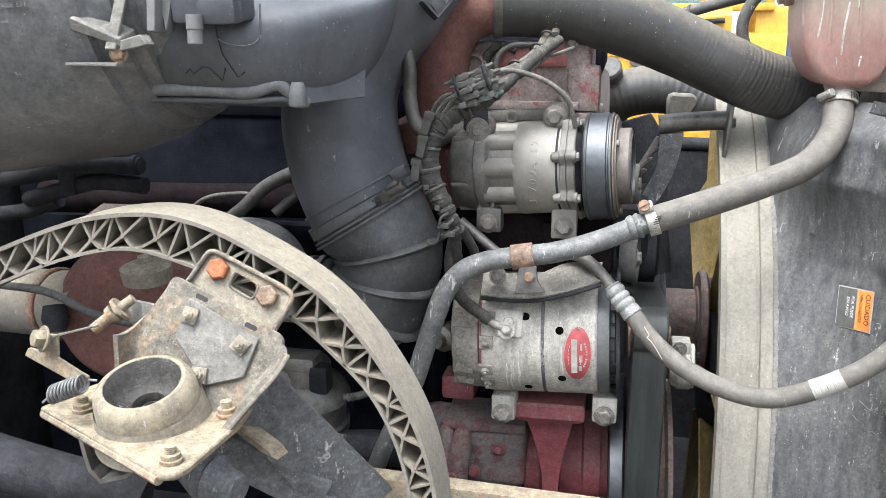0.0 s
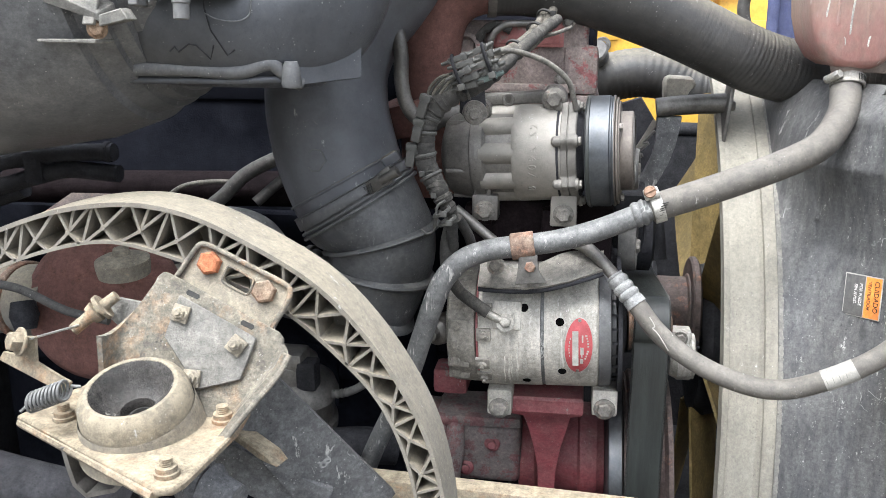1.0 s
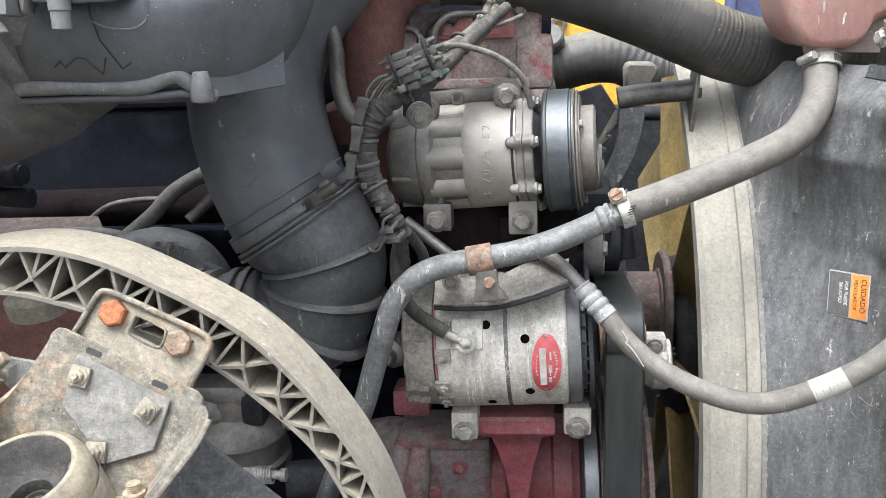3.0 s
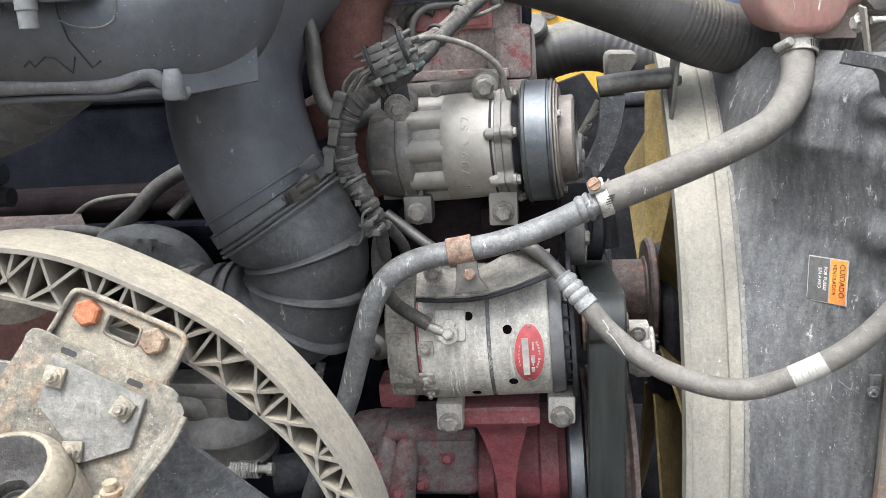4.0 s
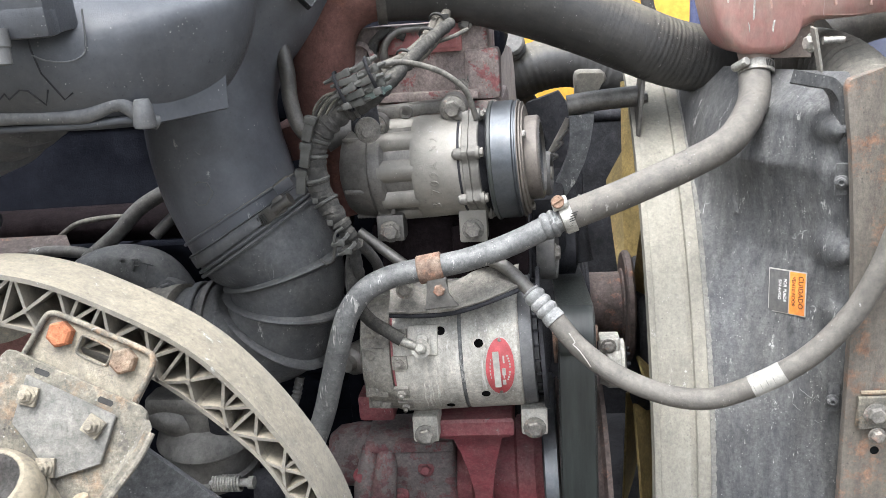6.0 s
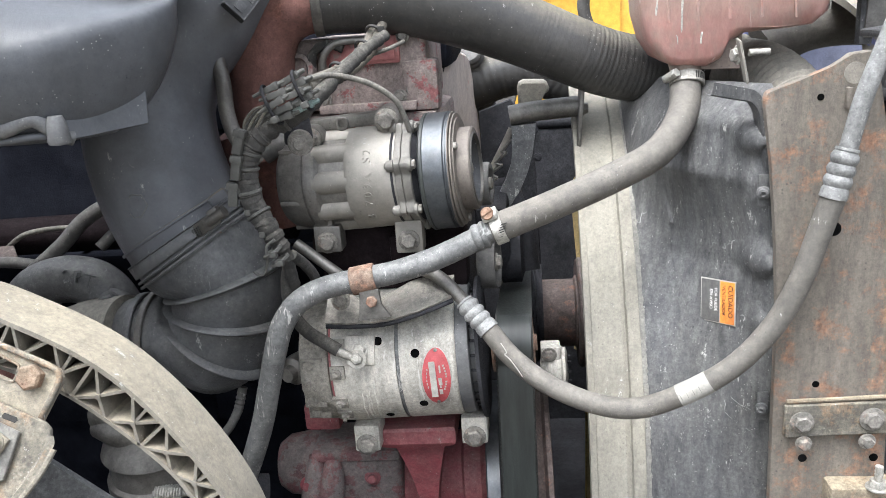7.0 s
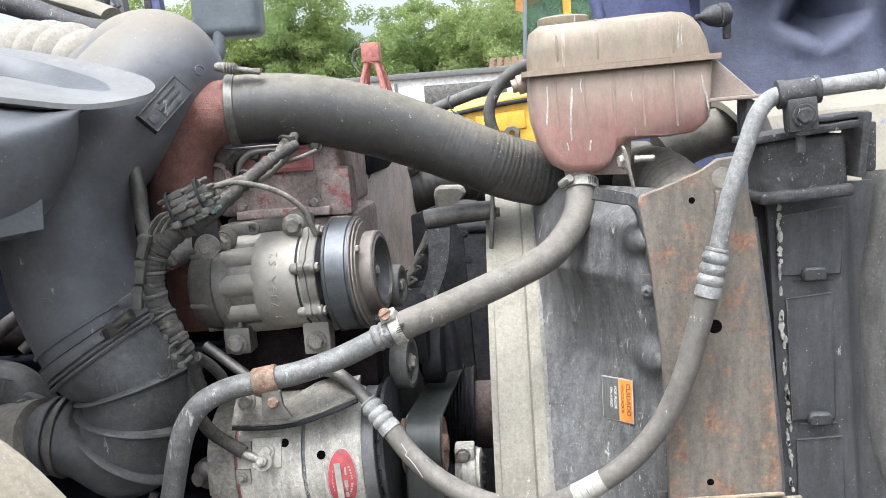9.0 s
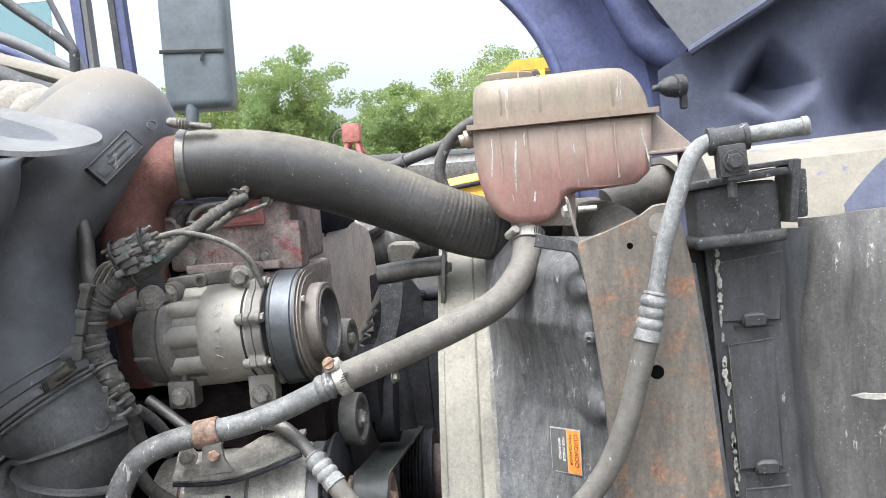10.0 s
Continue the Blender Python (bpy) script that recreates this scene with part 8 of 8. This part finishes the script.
# ---- fan and strut ----
fan = thing("cooling_fan", (0.13, 1.7, 0.5), "dirty yellow plastic cooling fan at rest", "fan")
FC = Vector((0.216, 1.72, 1.02))
part("hub", lathe(FC, (1, 0, 0), [(-0.02, 0.05), (-0.02, 0.15), (0.0, 0.16), (0.03, 0.15), (0.035, 0.05)], 48), M_DARK, fan)
for k in range(7):
    a0 = radians(137 + 360 / 7 * k)

    def blade(u, v, a0=a0):
        r = 0.15 + 0.355 * u
        a = a0 + (v - 0.5) * (0.42 - 0.02 * u) + 0.06 * u
        return (FC.x - 0.028 + 0.060 * v + 0.006 * math.sin(3 * v), FC.y + r * math.cos(a), FC.z + r * math.sin(a))
    part("blade", sheet(blade, 10, 8, 0.005), M_FAN, fan)
strut = thing("fan_strut", (0.1, 1.36, 1.40), "pale cast strut holding the shroud", "strut")
part("bar", tube([(0.062, 1.352, 1.526), (0.100, 1.352, 1.531), (0.163, 1.352, 1.535)], 0.0150, 20, 3), M_ALUD, strut)
part("end_plate", join(box((0.164, 1.345, 1.525), (0.006, 0.05, 0.09), 0.002, (0, 5, 0)), hexbolt((0.168, 1.345, 1.532), (1, 0, 0), 0.008, 0.008)), M_ALUD, strut)
part("upper_arm", plate([(0.076, 1.530), (0.074, 1.566), (0.080, 1.573), (0.118, 1.571), (0.124, 1.556), (0.108, 1.548), (0.104, 1.530)], (0, 1.385, 0), (1, 0, 0), (0, 0, 1), 0.04, 0.004), M_INLET, strut, "pale cast lug")
part("lower_arm", loft([[(x0, y0, z0), (x1, y0, z1), (x1, y0 + 0.022, z1), (x0, y0 + 0.022, z0)] for x0, x1, y0, z0, z1 in ((0.064, 0.100, 1.343, 1.512, 1.514), (0.0645, 0.0985, 1.343, 1.495, 1.498), (0.064, 0.094, 1.346, 1.475, 1.470), (0.061, 0.086, 1.350, 1.452, 1.442), (0.050, 0.073, 1.356, 1.424, 1.412), (0.034, 0.056, 1.362, 1.398, 1.386), (0.018, 0.038, 1.368, 1.376, 1.366))], True, True), M_ARM, strut, "dusty black cast arm")
for k in range(6):
    f0, f1 = k / 6, (k + 0.55) / 6
    a = Vector((0.063, 1.362, 1.490)).lerp(Vector((0.016, 1.378, 1.372)), f0)
    b = Vector((0.052, 1.366, 1.480)).lerp(Vector((-0.006, 1.380, 1.378)), f1)
    c = Vector((0.063, 1.362, 1.490)).lerp(Vector((0.016, 1.378, 1.372)), min(1, f0 + 1 / 6))
    part("lattice_web", join(tube([tuple(a), tuple(b)], 0.0024, 8, 1), tube([tuple(b), tuple(c)], 0.0024, 8, 1)), M_ALUD, strut)
part("lattice_edge", tube([(0.064, 1.366, 1.505), (0.052, 1.368, 1.482), (0.022, 1.376, 1.428), (-0.008, 1.382, 1.376)], 0.0032, 8, 3, True, None, (1, 1.6)), M_INLET, strut, "pale lattice edge")
wall = thing("fan_backplate", (0.1, 1.62, 1.0), "black sheet metal plate behind the fan strut", "plate")
part("plate", plate([(0.0, 1.16), (0.105, 1.18), (0.098, 1.46), (0.06, 1.52), (0.0, 1.50)], (0, 1.66, 0), (1, 0, 0), (0, 0, 1), 0.006, 0.002), M_DARK, wall)
for x, z in ((0.10, 1.46), (0.105, 1.41), (0.03, 1.44)):
    part("bolt", hexbolt((x, 1.654, z), (0, -1, 0), 0.006, 0.004), M_DARK, wall)
# radiator core ahead of the shroud
rad = thing("radiator", (0.42, 1.7, 0.6), "black finned radiator core in its frame", "radiator")
part("core", box((0.43, 1.75, 1.08), (0.06, 1.05, 0.90), 0.006), M_DARK, rad)
part("side_tank", box((0.43, 1.18, 1.08), (0.08, 0.09, 0.92), 0.012), M_ALUD, rad)

# ---- cab and far mirror ----
M_GLASS, gnt, gnn, gln, gbs = nodes_of("tinted_glass")
gbs.inputs["Base Color"].default_value = (0.35, 0.5, 0.5, 1)
gbs.inputs["Roughness"].default_value = 0.05
gbs.inputs["Transmission Weight"].default_value = 0.9
gbs.inputs["IOR"].default_value = 1.15
cab = thing("truck_cab", (-1.3, 1.8, 0.6), "blue truck cab with a dusty cowl and windshield", "truck cab")
part("firewall", box((-1.35, 1.85, 1.15), (0.3, 2.3, 1.20), 0.03), M_DARK, cab)
part("cowl", tube([(-1.15, 2.05, 2.11), (-0.96, 2.0, 2.055), (-0.851, 2.0, 2.02), (-0.745, 2.0, 1.985), (-0.70, 2.0, 1.965)], 0.022, 16, 6, True, None, (2.2, 1.0)), M_FENDER, cab, "dusty cream cowl edge")
part("cowl_seal", tube([(-1.0, 1.85, 2.035), (-0.84, 1.85, 1.985), (-0.771, 1.85, 1.955), (-0.70, 1.85, 1.925), (-0.62, 1.85, 1.905)], 0.026, 14), M_BLOCKRUB, cab)
part("glass_frame", tube([(-1.18, 2.32, 2.215), (-1.075, 2.3, 2.170), (-0.974, 2.3, 2.122), (-0.876, 2.3, 2.062), (-0.84, 2.3, 2.03)], 0.016, 12), M_RIM, cab, "pale windshield frame")
part("blue_sill", tube([(-1.18, 2.25, 2.175), (-1.048, 2.25, 2.130), (-0.982, 2.25, 2.098), (-0.90, 2.25, 2.055)], 0.011, 12), M_BLUE, cab)
gl = part("windshield", plate([(-1.35, 2.36), (-1.30, 2.26), (-1.118, 2.165), (-1.12, 2.36)], (0, 2.7, 0), (1, 0, 0), (0, 0, 1), -0.006, 0.0), M_GLASS, cab)
gl.visible_shadow = False
part("windshield_seal", tube([(-1.05, 2.2, 2.30), (-0.972, 2.2, 2.226), (-0.888, 2.2, 2.160), (-0.815, 2.2, 2.098), (-0.806, 2.2, 2.07), (-0.812, 2.2, 2.0)], 0.013, 12), M_BLOCKRUB, cab)
part("frame_post", tube([(-1.04, 2.45, 2.40), (-0.991, 2.45, 2.294), (-0.948, 2.45, 2.193), (-0.890, 2.45, 2.06)], 0.0085, 10), M_LINER, cab)
part("blue_pillar", sheet(lambda u, v: (-1.000 + 0.026 * u - 0.032 * v + 0.010 * u * v, 2.62, 2.05 + 0.60 * v), 2, 6, (0, 0.05, 0)), M_BLUE, cab)
part("pillar_trim", sheet(lambda u, v: (-0.972 + 0.016 * u - 0.024 * v, 2.625, 2.05 + 0.60 * v), 2, 6, (0, 0.04, 0)), M_RIM, cab)
part("mirror_arm", sheet(lambda u, v: (-0.990 + 0.030 * u - 0.035 * v, 2.92, 2.05 + 0.6 * v), 2, 6, (0, 0.04, 0)), M_BLUE, cab)
part("arm_strip", sheet(lambda u, v: (-1.012 + 0.022 * u - 0.032 * v, 2.915, 2.05 + 0.6 * v), 2, 6, (0, 0.04, 0)), M_BLOCKRUB, cab)
mirror = thing("wing_mirror", (-0.67, 3.0, 1.9), "grey wing mirror shell with torn black tape", "mirror")
part("shell", box((-0.772, 3.05, 2.33), (0.235, 0.14, 0.62), 0.035, (0, 0, 6), 4), M_MIRROR, mirror)
part("tape", join(box((-0.772, 2.9775, 2.222), (0.226, 0.005, 0.013), 0.002, (0, 2, 6)), box((-0.735, 2.975, 2.200), (0.012, 0.005, 0.032), 0.002, (0, 18, 6))), M_INK, mirror, "torn black tape")
part("stalk", tube([(-0.80, 3.0, 2.06), (-0.80, 3.0, 1.99), (-0.82, 3.0, 1.95), (-0.90, 2.98, 1.93), (-1.0, 2.95, 1.95)], 0.022, 14), M_MIRROR, mirror)

# ---- yard beyond ----
mach = thing("yellow_loader", (0.6, 12.5, 0), "yellow construction machine parked in the yard", "construction machine")
part("body", join(box((1.4, 12.8, 1.05), (5.6, 1.6, 1.5), 0.12), box((2.9, 12.8, 1.7), (2.4, 1.5, 0.9), 0.12)), M_YELLOW, mach)
part("engine_hood", loft([[(x, 11.9, 1.0), (x, 11.9, zt - 0.10), (x, 12.0, zt), (x, 13.4, zt), (x, 13.4, 1.0)] for x, zt in ((-1.05, 1.72), (-0.95, 1.86), (-0.3, 1.97), (0.35, 2.06), (1.4, 2.12))], True, True), M_YELLOW, mach, "sloping yellow engine hood")
part("hood_rail", tube([(-1.0, 11.86, 1.70), (-0.3, 11.86, 1.82), (0.4, 11.86, 1.90), (1.3, 11.86, 1.95)], 0.035, 10), M_DARK, mach)
part("hood_hatch", box((0.05, 11.885, 1.62), (0.70, 0.03, 0.26), 0.02, (0, -4, 0)), M_YELLOW, mach)
for x, z in ((0.2, 1.45), (-0.45, 1.45)):
    part("pivot", ring((x, 11.86, z), (0, 1, 0), 0.05, 0.11, 0.08, 0.01), M_ALUD, mach)
sign = part("sign_plate", box((0.742, 11.885, 2.015), (0.15, 0.02, 0.15), 0.008), M_WHITE, mach, "white lettered plate")
lettering("lettering", "C", 0.13, plane_pose((0.742, 11.872, 2.015), (1, 0, 0), (0, 0, 1)), M_INK, sign, 0.002)
part("cab_roof", loft([[(0.36, y, 3.30), (0.40, y, 3.37), (0.70, y, 3.58), (1.90, y, 3.56), (1.95, y, 3.46), (1.05, y, 3.42), (0.74, y, 3.42), (0.46, y, 3.26)] for y in (12.0, 13.3)], True, True), M_YELLOW, mach, "yellow cab roof")
for x, w, mt in ((0.46, 0.06, M_MIRROR), (1.06, 0.11, M_YELLOW), (1.88, 0.10, M_YELLOW)):
    part("cab_post", box((x, 12.05, 2.76), (w, 0.10, 1.34), 0.02, (0, 3 if x < 0.5 else 0, 0)), mt, mach)
part("cab_sill", box((1.17, 12.05, 2.13), (1.55, 0.12, 0.10), 0.02), M_YELLOW, mach)
part("cab_glass", box((1.17, 12.10, 2.76), (1.42, 0.02, 1.26), 0), M_GLASS, mach)
part("work_lamp", lathe((0.97, 11.95, 3.33), (0, -1, 0), [(0, 0.04), (0.03, 0.06), (0.08, 0.06), (0.085, 0.05)], 18), M_BLOCKRUB, mach)
for x in (-0.6, 3.0):
    part("wheel", join(lathe((x, 12.2, 0.62), (0, 1, 0), [(-0.22, 0.3), (-0.22, 0.55), (-0.16, 0.62), (0.16, 0.62), (0.22, 0.55), (0.22, 0.3)], 40)), M_RUBBER, mach)
trailer = thing("white_trailer", (-3, 22, 0), "long white flat-roofed trailer in the yard", "trailer")
part("wall", box((-2.5, 22.0, 1.4), (15, 2.4, 2.8), 0.04), M_WHITE, trailer)
part("roof_rail", box((-2.5, 20.75, 2.86), (15.1, 0.12, 0.14), 0.02), M_RIM, trailer)
for k in range(5):
    part("panel_post", box((-8.0 + 2.7 * k, 20.77, 1.6), (0.08, 0.05, 2.2), 0.01), M_RIM, trailer)
part("dark_gap", box((-0.9, 20.74, 2.35), (2.0, 0.04, 0.5), 0.01), M_ALUD, trailer)
jack = thing("red_stand", (-2.35, 16.0, 0), "faded red steel stand with four legs", "stand")
M_REDFAR = grimy("faded_red_paint", (0.46, 0.13, 0.11), 0.6, dust=0.2, bump=0.05)
part("head", box((-2.38, 16.0, 3.08), (0.34, 0.3, 0.36), 0.04), M_REDFAR, jack)
for dx, dy in ((-0.24, -0.2), (0.24, -0.2), (-0.2, 0.3), (0.3, 0.3)):
    part("leg", tube([(-2.38 + dx * 0.3, 16 + dy * 0.3, 2.95), (-2.38 + dx, 16 + dy, 2.2), (-2.38 + dx * 1.8, 16 + dy * 1.8, 0.0)], 0.05, 8, 3), M_REDFAR, jack)
part("cable_loop", tube([(-2.45, 15.9, 3.2), (-2.68, 15.9, 3.12), (-2.72, 15.9, 2.9), (-2.6, 15.9, 2.7)], 0.018, 6), M_RUBBER, jack)
pile = thing("rusty_slats", (0.1, 26, 0), "stack of rusty brown steel slats", "scrap stack")
for k in range(5):
    part("slat", box((-0.35 + 0.22 * k, 25.0, 2.9), (0.16, 0.1, 1.1), 0.02, (0, 12, 0)), M_RUST, pile)
part("base", box((0.1, 25.3, 1.2), (1.6, 0.5, 2.4), 0.05), M_RUST, pile)

# ---- trees ----
M_BARK = grimy("oak_bark", (0.10, 0.08, 0.06), 0.9, dust=0.1, bump=0.5)


def leaf_material(name, col):
    m, nt2, n2, l2, b2 = nodes_of(name)
    rnd = n2.new("ShaderNodeNewGeometry")
    c = mixc(nt2, rnd.outputs["Random Per Island"], tuple(x * 0.92 for x in col), tuple(min(1, x * 1.2) for x in col))
    c = mixc(nt2, ramp(nt2, tex(nt2, 0.5, 3), 0.35, 0.7), c, (col[0] * 1.3, col[1] * 1.15, col[2]))
    l2.new(c, b2.inputs["Base Color"])
    b2.inputs["Roughness"].default_value = 0.55
    tl = n2.new("ShaderNodeBsdfTranslucent")
    l2.new(c, tl.inputs[0])
    mx = n2.new("ShaderNodeMixShader")
    mx.inputs[0].default_value = 0.58
    l2.new(b2.outputs[0], mx.inputs[1])
    l2.new(tl.outputs[0], mx.inputs[2])
    l2.new(mx.outputs[0], n2["Material Output"].inputs[0])
    return m


M_LEAF = [leaf_material("oak_leaves", (0.23, 0.31, 0.125)), leaf_material("lime_leaves", (0.28, 0.36, 0.16))]


def leaf_mesh(seed, h, w, count):
    """Leaves gathered in clumps over an uneven crown."""
    rng = np.random.RandomState(seed)
    clumps = []
    while len(clumps) < 260:
        p = rng.uniform(-1, 1, 3)
        if np.linalg.norm(p) < 1 and np.linalg.norm(p) > 0.35 * rng.rand():
            lob = 1 + 0.28 * math.sin(5 * math.atan2(p[1], p[0]) + seed) + 0.18 * math.sin(7 * p[2] + seed)
            clumps.append((p[0] * w * lob, p[1] * w * lob, h * 0.58 + p[2] * h * 0.40 * (0.9 + 0.2 * rng.rand())))
    C = np.array(clumps)[rng.randint(len(clumps), size=count)]
    D = rng.normal(0, 1, (count, 3))
    D = D / np.linalg.norm(D, axis=1)[:, None] * (w * 0.17 * rng.rand(count, 1) ** 0.45) * np.array((1, 1, 0.75))
    O = C + D
    A = rng.normal(0, 1, (count, 3))
    A /= np.linalg.norm(A, axis=1)[:, None]
    B = np.cross(A, rng.normal(0, 1, (count, 3)))
    B /= np.linalg.norm(B, axis=1)[:, None]
    S = 0.035 + 0.06 * rng.rand(count, 1)
    verts = np.stack([O - A * S, O + B * S * 0.55, O + A * S, O - B * S * 0.55], 1).reshape(-1, 3).tolist()
    faces = np.arange(count * 4).reshape(-1, 4).tolist()
    me = bpy.data.meshes.new("crown")
    me.from_pydata(verts, [], faces)
    return me, clumps


TREES = [leaf_mesh(3, 9.0, 3.2, 62000), leaf_mesh(11, 8.2, 3.4, 62000), leaf_mesh(23, 7.4, 2.8, 46000)]
for k, (me, _) in enumerate(TREES):
    me.materials.append(M_LEAF[k % 2])


def tree(x, y, kind, scale, turn, label):
    me, clumps = TREES[kind]
    t = thing("tree", (x, y, 0), label, "tree", "trees behind the yard")
    trunk = tube([(0, 0, 0, 0.28), (0.05, 0.04, 1.5, 0.22), (-0.05, 0.1, 3.2, 0.17), (0.1, 0.0, 5.0, 0.10), (0.0, 0.1, 6.5, 0.04)], 0.2, 12, 5)
    limbs = [tube([(0.0, 0.05, 1.6 + 0.35 * i, 0.09), (c[0] * 0.5, c[1] * 0.5, 1.9 + 0.3 * i + (c[2] - 2.2) * 0.35, 0.06), (c[0], c[1], c[2], 0.02)], 0.05, 7, 4) for i, c in enumerate(clumps[:9])]
    wood = join(trunk, *limbs)
    m = Matrix.Translation((x, y, 0)) @ Matrix.Rotation(turn, 4, "Z") @ Matrix.Scale(scale, 4)
    wood.transform(m)
    part("trunk", wood, M_BARK, t)
    crown = new("crown", me)
    crown.parent = t
    crown.matrix_basis = Matrix.Rotation(turn, 4, "Z") @ Matrix.Scale(scale, 4)


for x, y, k, s, a, lab in ((-12.5, 36, 1, 1.0, 0.3, "leafy green oak at the yard's edge"), (-8.2, 35, 0, 0.94, 1.1, "tall broad green oak with light gaps"), (-3.6, 38, 2, 1.0, 2.2, "smaller pale green tree beside the oak"),
                          (1.2, 36, 1, 1.0, 0.2, "broad pale green tree behind the loader"), (5.2, 37, 0, 0.95, 4.0, "leafy green oak behind the hood"), (-18, 38, 0, 1.0, 2.9, "leafy green oak at the yard's edge"),
                          (10, 39, 2, 1.1, 1.0, "leafy green oak at the yard's edge"), (-5.6, 43, 1, 0.85, 5.1, "low green tree behind the oaks"), (-1.2, 42, 0, 0.75, 3.1, "low green tree behind the oaks"), (-10.5, 44, 2, 1.0, 0.9, "low green tree behind the oaks")):
    tree(x, y, k, s, a, lab)
